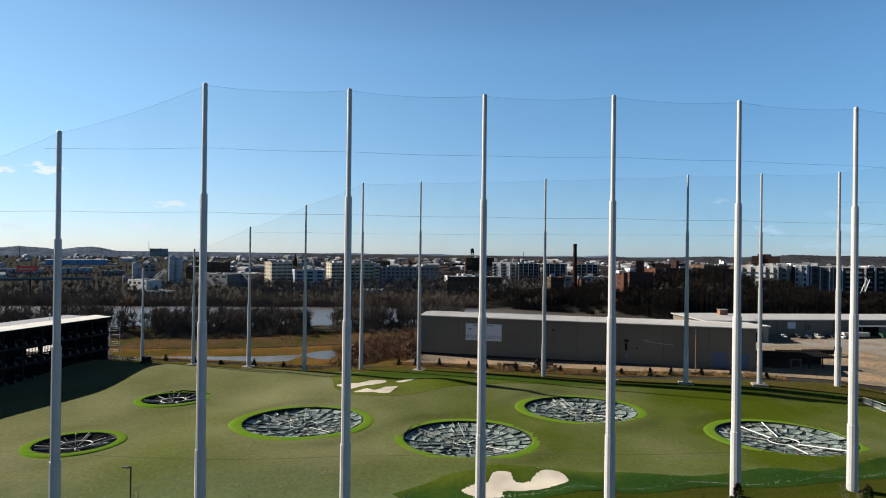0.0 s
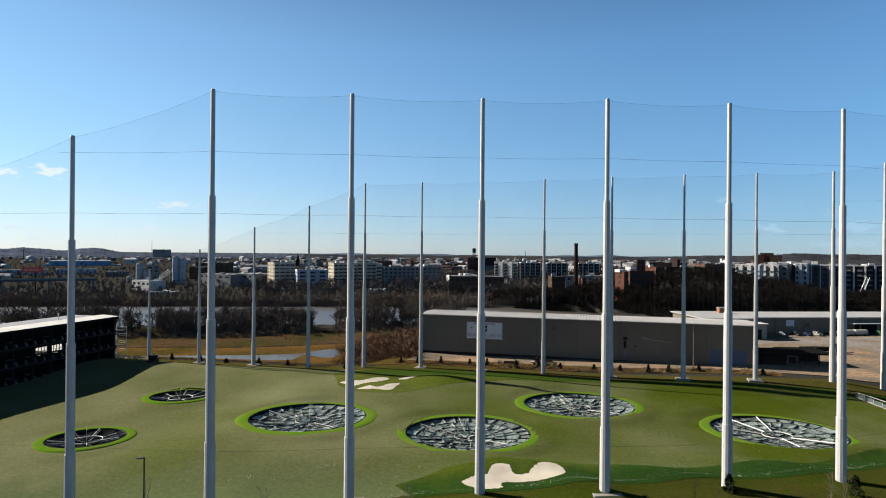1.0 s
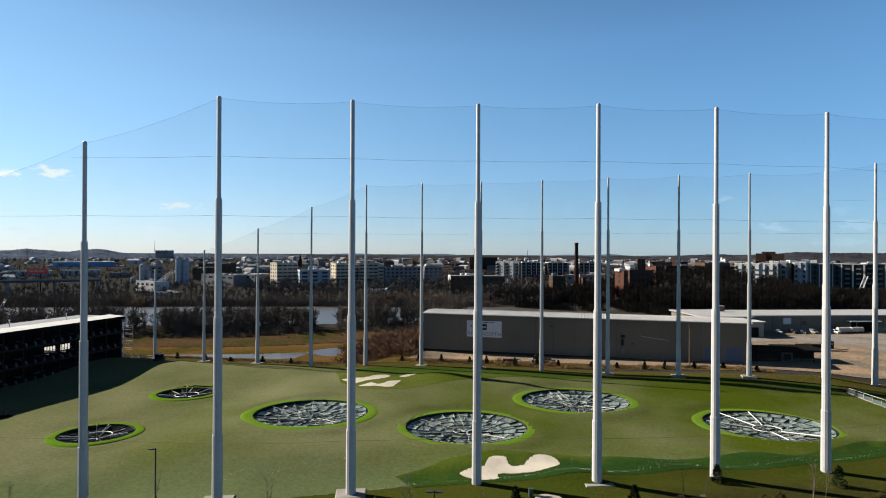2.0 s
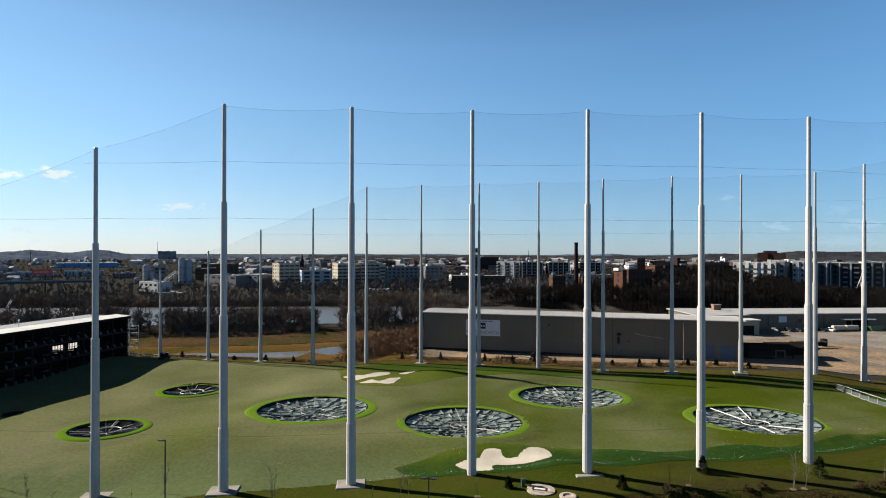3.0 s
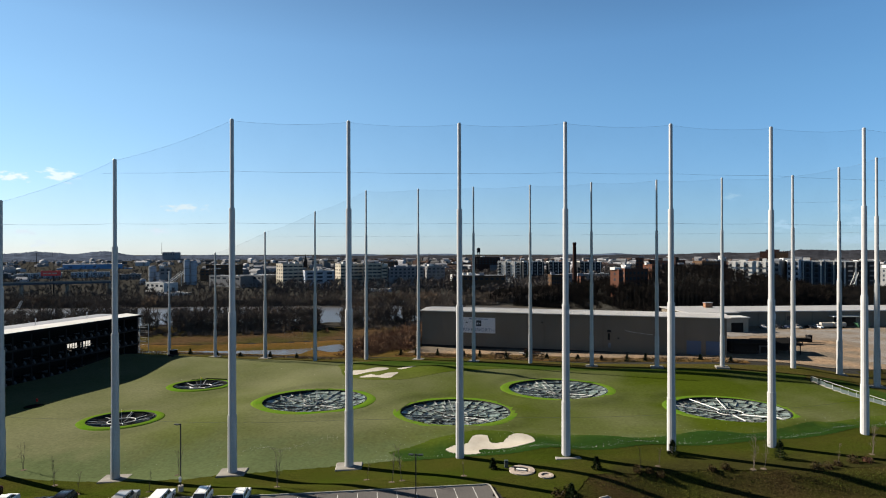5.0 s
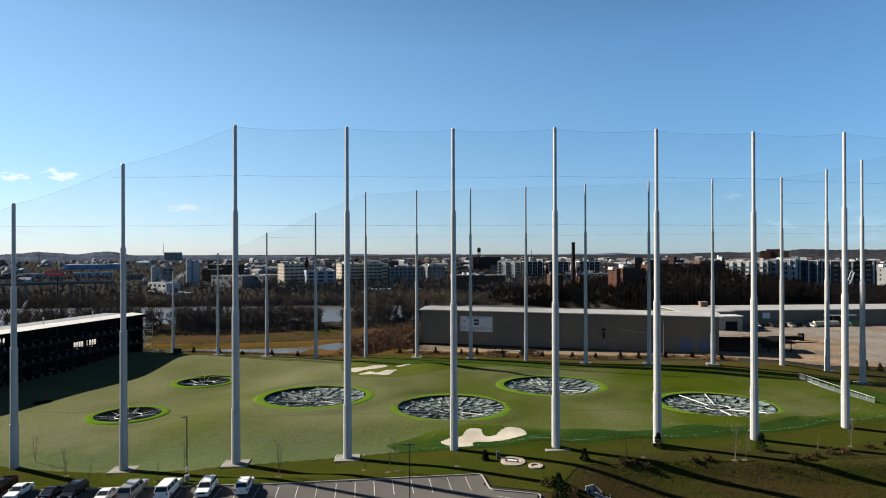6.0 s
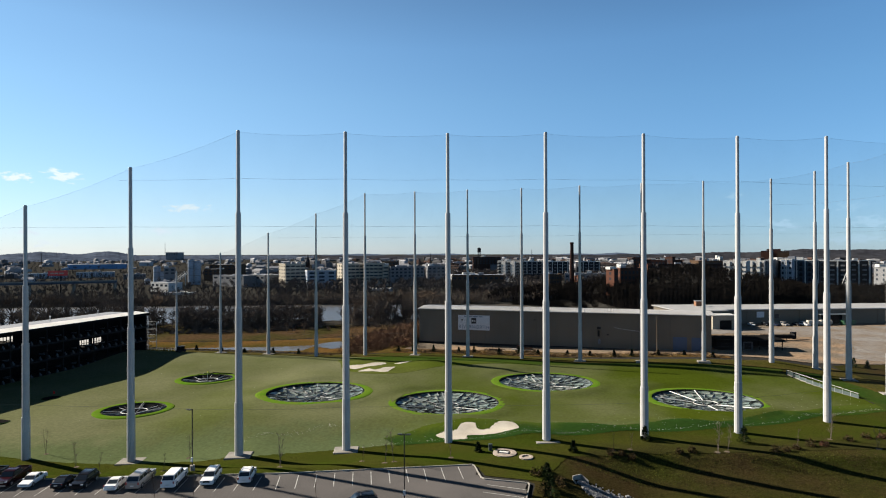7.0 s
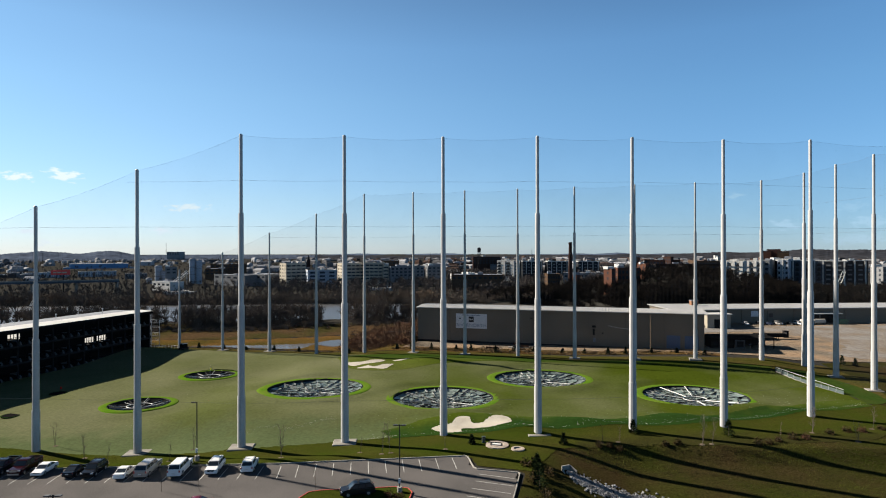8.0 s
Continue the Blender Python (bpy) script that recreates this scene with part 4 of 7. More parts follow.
for k, (z0, z1) in enumerate(((0, 2.3), (2.3, 4.75), (4.75, 7.1), (7.1, 9.5))):
    part("flight", Solid().add([(-1.6, -1.0, z0), (-0.4, -1.0, z0), (-0.4, 1.0, z1), (-1.6, 1.0, z1), (-1.6, -1.0, z0 + .2), (-0.4, -1.0, z0 + .2), (-0.4, 1.0, z1 + .2), (-1.6, 1.0, z1 + .2)],
                               [(3, 2, 1, 0), (4, 5, 6, 7), (0, 1, 5, 4), (1, 2, 6, 5), (2, 3, 7, 6), (3, 0, 4, 7)]), DECK, stair)
for fx, fy, fz in ((-120.0, 93.4, -2.2), (-113.2, 75.8, -2.4)):
    hole = thing("practice_cup", fx, fy, ground_z(fx, fy) + 0.14, 0, "small dark sunken cup mat in the turf", "cup mat", "cup mats by the stand")
    part("mat", Solid().tube((0, 0, -.1), (0, 0, .04), 1.9, 1.8, 20), SCREEN, hole)
    part("rim", Solid().tube((0, 0, -.1), (0, 0, .02), 2.05, 2.05, 20), TURF_DARK, hole)
flag = thing("marker_flag", -121.0, 94.8, ground_z(-121.0, 94.8) + 0.1, 0, "small red marker flag on the turf", "flag")
part("pole", Solid().tube((0, 0, 0), (0, 0, 1.3), 0.03, 0.03, 6), LAMP_RED_DARK, flag)
part("cloth", Solid().box(0, 0.62, -0.02, 0.02, 0.75, 1.3), RED_CLOTH, flag)

# ---- warehouse ----
WALL = mat("tilt-up concrete wall", (0.1720, 0.1480, 0.1180), (0.1490, 0.1280, 0.1030), 0.10, 0.9, bump=0.01, bump_scale=2, fine=0.07, jitter=0.03)
WALL_PALE = mat("pale painted wall", (0.336, 0.304, 0.248), (0.288, 0.264, 0.216), 0.1, 0.9, fine=0.08)
METAL_ROOF = mat("ribbed metal roof", (0.3698, 0.3630, 0.3510), (0.3060, 0.2993, 0.2873), 0.12, 0.55, 0.0, fine=0.1)
BLUE_DOOR = mat("blue shutter", (0.060, 0.095, 0.175), (0.048, 0.08, 0.15), 0.8, 0.6)
SIGN_WHITE = mat("white sign board", (0.5760, 0.6000, 0.6400), (0.5280, 0.5600, 0.6080), 0.5, 0.6)
SIGN_BLUE = mat("blue-grey lettering", (0.10, 0.16, 0.24), None, 1.0, 0.6)
SIGN_BLACK = mat("black sign panel", (0.012, 0.014, 0.018), None, 1.0, 0.5)
DARK = mat("dark opening", (0.012, 0.012, 0.012), None, 1.0, 0.9)
WOOD = mat("weathered timber", (0.16, 0.12, 0.085), (0.11, 0.085, 0.062), 0.8, 0.9)

wh = thing("warehouse", -56.6, 194.0, -1.45, 0, "long grey-brown concrete warehouse with ribbed metal roof", "warehouse")
WL, WD, EAVE, RIDGE = 103.2, 15.0, 13.35, 13.75
panels, doors = 8, [(91.0, 95.5), (96.9, 101.4)]
for i in range(panels):
    x0, x1 = WL * i / panels + 0.03, WL * (i + 1) / panels - 0.03
    s = Solid()
    cut = [d for d in doors if x0 < d[0] and d[1] < x1]
    edge = x0
    for d0, d1 in cut:
        s.box(edge, d0, 0, 0.35, 0.0, EAVE)
        s.box(d0, d1, 0, 0.35, 5.6, EAVE)
        edge = d1
    s.box(edge, x1, 0, 0.35, 0.0, EAVE)
    part("wall_panel", s, WALL, wh)
for d0, d1 in doors:
    d = part("shutter_door", Solid().box(d0, d1, 0.12, 0.22, 0, 5.6), BLUE_DOOR, wh, "blue roller shutter")
    for k in range(8):
        part("slat", Solid().box(d0 + 0.05, d1 - 0.05, 0.07, 0.12, 0.04 + 0.7 * k, 0.66 + 0.7 * k), BLUE_DOOR, d)
part("backing", Solid().box(0.05, WL - 0.05, 0.36, 0.5, 0, EAVE - 0.2), DARK, wh)
s = Solid()
for x in (0.0, WL - 0.35):
    s.add([(x, 0.36, 0), (x + .35, 0.36, 0), (x + .35, WD, 0), (x, WD, 0), (x, 0.36, EAVE), (x + .35, 0.36, EAVE), (x + .35, WD, EAVE), (x, WD, EAVE), (x, WD / 2, RIDGE - .1), (x + .35, WD / 2, RIDGE - .1)],
          [(0, 3, 7, 8, 4), (1, 5, 9, 6, 2), (0, 4, 5, 1), (3, 2, 6, 7), (4, 8, 9, 5), (8, 7, 6, 9)])
part("gable_walls", s, WALL, wh)
part("rear_wall", Solid().box(0.35, WL - 0.35, WD - 0.35, WD, 0, EAVE), WALL, wh)
# ribbed roof
s = Solid()
x, prof = -0.5, []
while x < WL + 0.5:
    prof += [(x, 0.0), (x + 0.70, 0.0), (x + 0.78, 0.06), (x + 0.92, 0.06), (x + 1.0, 0.0)]
    x += 1.0
for (x0, d0), (x1, d1) in zip(prof, prof[1:]):
    if x1 - x0 < 1e-6:
        continue
    s.quad((x0, -0.6, EAVE - 0.05 + d0), (x1, -0.6, EAVE - 0.05 + d1), (x1, WD / 2, RIDGE + d1), (x0, WD / 2, RIDGE + d0))
    s.quad((x0, WD / 2, RIDGE + d0), (x1, WD / 2, RIDGE + d1), (x1, WD + 0.6, EAVE - 0.05 + d1), (x0, WD + 0.6, EAVE - 0.05 + d0))
part("roof", s, METAL_ROOF, wh, "pale ribbed metal roof")
part("gutter", Solid().box(-0.5, WL + 0.5, -0.75, -0.58, EAVE - 0.30, EAVE - 0.02), METAL_ROOF, wh)
part("base_course", Solid().box(-0.06, WL + 0.06, -0.07, -0.01, 0, 0.9), DECK, wh, "dark base course")
for x in (31.5, 44.6):
    part("conduit", Solid().tube((x, -0.08, 0.9), (x, -0.08, EAVE - 0.4), 0.05, 0.05, 6), WALL, wh)
for x, z in ((44.0, 10.2), (17.0, 9.4), (69.5, 5.6)):
    part("wall_lamp", Solid().box(x - 0.3, x + 0.3, -0.35, -0.01, z - 0.2, z + 0.2), DECK, wh)
for x, z, w, h in ((66.6, 3.1, 0.9, 1.5), (66.4, 6.0, 0.7, 2.2), (66.5, 7.9, 1.3, 0.8)):
    part("meter_box", Solid().box(x - w / 2, x + w / 2, -0.4, -0.01, z - h / 2, z + h / 2), DECK if z > 4 else ROOF_GREY, wh)
sign = thing("wall_sign", -35.2, 193.9, 7.0, 0, "large white banner with blue lettering on the warehouse wall", "sign")
part("board", Solid().box(-6.0, 6.0, -0.12, 0.0, -2.75, 2.75), SIGN_WHITE, sign)
part("black_panel", Solid().box(-0.95, 0.95, -0.16, -0.122, -0.35, 1.75), SIGN_BLACK, sign, "black square emblem panel")
part("emblem", Solid().box(-0.7, -0.2, -0.18, -0.162, 0.35, 0.95).box(0.05, 0.65, -0.18, -0.162, 0.45, 0.85), SIGN_WHITE, sign, "plain white bars of an emblem")
for x0, x1, z in ((-3.6, -0.6, 2.25), (-0.3, 1.6, 2.25), (1.9, 3.4, 2.25)):
    part("writing_bar", Solid().box(x0, x1, -0.15, -0.122, z - 0.14, z + 0.14), SIGN_BLUE, sign)
cu = bpy.data.curves.new("lettering", "FONT")
cu.body, cu.size, cu.align_x, cu.align_y, cu.extrude, cu.space_character = "RIVERNORTH", 1.75, "CENTER", "CENTER", 0.02, 1.12
cu.materials.append(SIGN_BLUE)
word = new("lettering", cu)
word.parent = sign
word.matrix_basis = pose(0, -0.15, -1.65, 90, 0, 0)
tagged(word, "blue capital letters")

cable = Solid()
cp = [Vector((71.5 + 9 * k / 8, -0.12, 8.4 - 1.3 * (k / 8) ** 0.6)) for k in range(9)]
for a, b in zip(cp, cp[1:]):
    cable.tube(a, b, .05, .05, 5, False)
part("cable", cable, PIPE, wh, "pale loose cable on the wall")

# second, lower warehouse behind the yard, with a projecting dock
w2 = thing("warehouse", 46.8, 252.0, -1.3, 19.0, "long low pale warehouse with a white roof", "warehouse")
part("wall", Solid().box(0, 22, 8, 36, 0, 7.7), WALL, w2)
part("wall", Solid().box(22.01, 175, 14, 36, 0, 7.4), WALL, w2)
part("dock_house", Solid().box(10.5, 21, -0.5, 7.99, 0, 6.6), WALL_PALE, w2, "pale projecting dock house")
# flat black panel painted as the shade inside the doorway
part("dock_door", Solid().box(13.6, 18.8, -0.6, -0.51, 0, 4.6), DARK, w2, "black panel for the shaded inside of the open dock door")
part("dock_roof", Solid().box(10.0, 21.6, -1.0, 8.4, 6.6, 6.9), WHITE, w2)
part("roof", Solid().box(-1.0, 22, 7.2, 36.5, 7.71, 8.1), METAL_ROOF, w2, "white membrane roof")
part("roof", Solid().box(22.02, 176, 13.2, 36.5, 7.41, 7.85), METAL_ROOF, w2, "white membrane roof")
for i in range(1, 12):
    part("pilaster", Solid().box(22 + 12.6 * i - 0.25, 22 + 12.6 * i + 0.25, 13.8, 13.99, 0, 7.4), WALL, w2)
# interior shade of the bay, put in as a flat black panel
part("dock_opening", Solid().box(70, 80, 13.82, 13.98, 0, 4.8), DARK, w2, "black panel for the shaded inside of the open loading bay")
part("canopy", Solid().box(67, 81, 10.4, 13.78, 5.2, 5.5), WHITE, w2)
part("notice_board", Solid().box(39, 42.5, 13.8, 13.97, 4.0, 6.6), SIGN_WHITE, w2, "small white notice board")
part("window", Solid().box(47.5, 49.5, 13.85, 13.98, 3.6, 5.4), GLASS, w2)
b3 = thing("roof_stair_house", 55.5, 286, 6.4, 12, "small brick roof structure above the long roof", "roof structure")
part("wall", Solid().box(-1.6, 1.6, -1.5, 1.5, 0, 2.6), mat("orange brick", (0.24, 0.13, 0.08), (0.18, 0.10, 0.07), 0.5, 0.9), b3)
part("roof", Solid().box(-1.8, 1.8, -1.7, 1.7, 2.6, 2.8), ROOF_GREY, b3)

# low open shed and trailers in the yard
shed = thing("open_shed", 61.0, 205.0, -0.7, 8.0, "low dark timber shed with a flat roof", "shed")
part("roof", Solid().box(-13, 9, -5, 4, 3.7, 4.1), DARK, shed, "dark flat roof")
part("wall", Solid().box(-12.6, -12.3, -4.4, 3.6, 0, 3.7), SCREEN, shed)
part("wall", Solid().box(-12.29, 8.6, 3.3, 3.6, 0, 3.7), SCREEN, shed)
part("wall", Solid().box(-12.29, -5.0, -4.6, -4.4, 0, 2.9), SCREEN, shed, "black boarded front")
for x in (-4.8, 1.2, 5.0, 8.4):
    part("post", Solid().box(x - 0.12, x + 0.12, -4.6, -4.35, 0, 3.7), SCREEN, shed)
part("office_front", Solid().box(-4.4, -1.2, -4.9, -4.61, 0.2, 3.2), DISPENSER, shed, "grey framed office front")
part("office_window", Solid().box(-3.9, -1.7, -4.98, -4.91, 0.8, 2.8), SCREEN, shed)


def trailer(x, y, turn, length, label, mat_bed):
    t = thing("flatbed_trailer", x, y, ground_z(x, y) + 0.12, turn, label, "trailer", "trailers in the yard")
    part("bed", Solid().box(-length / 2, length / 2, -1.25, 1.25, 1.15, 1.45), mat_bed, t)
    part("headboard", Solid().box(length / 2 - 0.15, length / 2, -1.25, 1.25, 1.45, 2.6), mat_bed, t)
    part("load", Solid().box(-length / 2 + .3, length / 2 - .4, -1.2, 1.2, 1.46, 2.1), DARK, t, "load under black sheeting")
    part("beam", Solid().box(-length / 2 + 0.6, length / 2 - 0.4, -0.5, 0.5, 0.75, 1.14), DECK, t)
    for wx in (-length / 2 + 1.2, -length / 2 + 2.5):
        for wy in (-1.05, 1.05):
            part("wheel", Solid().tube((wx, wy - 0.18, 0.5), (wx, wy + 0.18, 0.5), 0.5, 0.5, 12), RUBBER, t)
    part("leg", Solid().box(length / 2 - 3.0, length / 2 - 2.8, -0.9, -0.7, 0, 1.14).box(length / 2 - 3.0, length / 2 - 2.8, 0.7, 0.9, 0, 1.14), DECK, t)


trailer(66, 222.5, 10, 13.5, "long dark flatbed trailer parked on dirt", SCREEN)
trailer(74.5, 226.5, 14, 12.0, "dark flatbed trailer beside a shed", DECK)
RUST = mat("rusted steel", (0.060, 0.034, 0.022), (0.035, 0.026, 0.022), 1.5, 0.9, fine=0.3)
drill = thing("farm_implement", -23.6, 176.2, ground_z(-23.6, 176.2) + 0.1, 8, "rusty disused farm implement in dry grass", "machine")
part("frame", Solid().box(-2.4, 2.2, -.12, .12, .75, .95).box(-2.4, -2.2, -.9, .9, .75, .95).box(.6, .8, -1.0, 1.0, .75, .95), RUST, drill)
for k in range(6):
    part("disc", Solid().tube((-2.0 + .72 * k, -.45, .45), (-2.0 + .72 * k, -.37, .45), .45, .45, 12), RUST, drill)
part("hitch", Solid().tube((2.2, 0, .85), (3.4, 0, .5), .08, .06, 6), RUST, drill)
part("seat_post", Solid().tube((-1.2, 0, .95), (-1.3, 0, 1.7), .06, .06, 6).box(-1.55, -1.05, -.25, .25, 1.7, 1.8), RUST, drill)
rig = thing("flatbed_trailer", -14.8, 178.4, ground_z(-14.8, 178.4) + 0.1, 6, "old flatbed trailer carrying a rusty winch in dry grass", "trailer")
part("bed", Solid().box(-3.7, 3.6, -1.0, 1.0, .75, .95), CONCRETE, rig)
part("winch", Solid().box(-2.2, -.6, -.6, .6, .95, 1.3).tube((-1.4, -.7, 1.75), (-1.4, .7, 1.75), .45, .45, 12), RUST, rig)
part("post", Solid().box(-2.1, -1.9, -.1, .1, 1.3, 2.9).box(-.9, -.7, -.1, .1, 1.3, 2.5), RUST, rig)
part("load", Solid().box(.2, 3.2, -.7, .5, .95, 1.25).tube((.5, .2, 1.4), (3.3, .3, 1.4), .15, .15, 8), RUST, rig)
for wx in (-2.2, -1.1):
    for wy in (-.95, .95):
        part("wheel", Solid().tube((wx, wy - .15, .4), (wx, wy + .15, .4), .4, .4, 12), RUBBER, rig)


def skip(x, y, turn, material, label, size=(3.0, 1.2, 2.0)):
    lx, ly, lz = size
    b = thing("waste_skip", x, y, ground_z(x, y) + 0.2, turn, label, "skip")
    s = Solid().add([(-lx * .8, -ly, 0), (lx * .8, -ly, 0), (lx * .8, ly, 0), (-lx * .8, ly, 0), (-lx, -ly, lz), (lx, -ly, lz), (lx, ly, lz), (-lx, ly, lz)],
                    [(0, 1, 5, 4), (1, 2, 6, 5), (2, 3, 7, 6), (3, 0, 4, 7), (3, 2, 1, 0)])
    part("bin", s, material, b)
    for k in range(-2, 3):
        part("rib", Solid().box(k * lx * 0.3 - 0.06, k * lx * 0.3 + 0.06, -ly - 0.08, -ly - 0.002, 0.1, lz), material, b)
    part("rim", Solid().box(-lx - .06, lx + .06, -ly - .1, -ly + .06, lz, lz + .12).box(-lx - .06, lx + .06, ly - .06, ly + .1, lz, lz + .12), material, b)


GREEN_PAINT = mat("green paint", (0.03, 0.11, 0.05), (0.025, 0.08, 0.04), 0.8, 0.5)
skip(118, 284.5, 19, GREEN_PAINT, "green steel waste container in the yard")
TANK = mat("cream tank", (0.45, 0.41, 0.34), (0.38, 0.34, 0.28), 0.5, 0.5)
for x, y in ((102.6, 280.2), (108.2, 282.0)):
    t = thing("storage_tank", x, y, ground_z(x, y) + 0.2, 19, "cream cylindrical tank lying in the yard", "tank", "tanks in the yard")
    s = Solid().tube((-2.6, 0, 1.35), (2.6, 0, 1.35), 1.15, 1.15, 16).tube((2.6, 0, 1.35), (3.0, 0, 1.35), 1.15, 0.6, 16).tube((-3.0, 0, 1.35), (-2.6, 0, 1.35), 0.6, 1.15, 16)
    part("shell", s, TANK, t, smooth=False)
    for k in (-1.6, 1.6):
        part("saddle", Solid().box(k - 0.2, k + 0.2, -0.9, 0.9, 0, 0.7), DECK, t)
b = thing("portable_toilet", 81.5, 232.0, ground_z(81.5, 232) + 0.15, 10, "dark portable cabin in the yard", "portable toilet")
part("cabin", Solid().box(-0.8, 0.8, -0.8, 0.8, 0.1, 2.5), SCREEN, b)
part("roof", Solid().box(-0.85, 0.85, -0.85, 0.85, 2.5, 2.65), DECK, b)
part("skid", Solid().box(-0.8, 0.8, -0.7, -0.5, 0, 0.1).box(-0.8, 0.8, 0.5, 0.7, 0, 0.1), DECK, b)


# ---- vehicles ----
def paint(name, col, metal=0.0):
    m = mat(name, col, [c * 0.93 for c in col], 1.5, 0.14, metal, fine=0.03)
    m.node_tree.nodes["Principled BSDF"].inputs["Specular IOR Level"].default_value = 0.22
    return m


CAR_WHITE, CAR_BLACK, CAR_SILVER = paint("white car paint", (0.72, 0.72, 0.72)), paint("black car paint", (0.012, 0.012, 0.014)), paint("silver car paint", (0.40, 0.38, 0.36), 0.4)
CAR_MAROON, CAR_RED, CAR_NAVY = paint("maroon car paint", (0.022, 0.004, 0.006)), paint("dark red car paint", (0.10, 0.008, 0.014)), paint("navy car paint", (0.016, 0.022, 0.045))
CAR_BLUE = paint("blue car paint", (0.04, 0.09, 0.30))
LAMP_RED = mat("tail lamp", (0.32, 0.02, 0.02), None, 3, 0.3)
LAMP_CLEAR = mat("headlamp", (0.55, 0.56, 0.58), None, 3, 0.15)
CHROME = mat("wheel alloy", (0.42, 0.42, 0.43), None, 3, 0.35, 0.7)
# outlines: (x, roof or belt height) from nose to tail, metres
SHAPES = {"sedan": dict(l=4.7, w=1.82, belt=[(-2.35, .55), (-2.28, .72), (-1.1, .92), (1.55, .98), (2.2, .96), (2.35, .70)], cab=[(-1.15, .90), (-.35, 1.40), (.75, 1.44), (1.75, .97)], wheel=.33, base=1.38),
          "suv": dict(l=4.75, w=1.92, belt=[(-2.37, .65), (-2.30, .92), (-1.15, 1.08), (1.6, 1.10), (2.30, 1.10), (2.37, .70)], cab=[(-1.25, 1.05), (-.55, 1.66), (1.75, 1.72), (2.25, 1.10)], wheel=.37, base=1.40),
          "pickup": dict(l=5.8, w=2.0, belt=[(-2.9, .75), (-2.82, 1.10), (-1.45, 1.20), (.95, 1.22), (2.85, 1.22), (2.9, .80)], cab=[(-1.50, 1.18), (-.85, 1.88), (.65, 1.90), (.95, 1.22)], wheel=.41, base=1.82),
          "van": dict(l=5.8, w=2.0, belt=[(-2.9, .75), (-2.82, 1.10), (-1.45, 1.20), (.95, 1.22), (2.85, 1.22), (2.9, .80)], cab=[(-1.50, 1.18), (-.85, 1.88), (2.35, 1.90), (2.82, 1.22)], wheel=.41, base=1.82)}


def loft(sections):
    """A closed skin through cross-sections of equal point counts."""
    s, n = Solid(), len(sections[0])
    for sec in sections:
        s.v.extend(sec)
    for k in range(len(sections) - 1):
        for i in range(n):
            s.f.append((k * n + i, k * n + (i + 1) % n, (k + 1) * n + (i + 1) % n, (k + 1) * n + i))
    s.f += [tuple(range(n - 1, -1, -1)), tuple(range((len(sections) - 1) * n, len(sections) * n))]
    return s


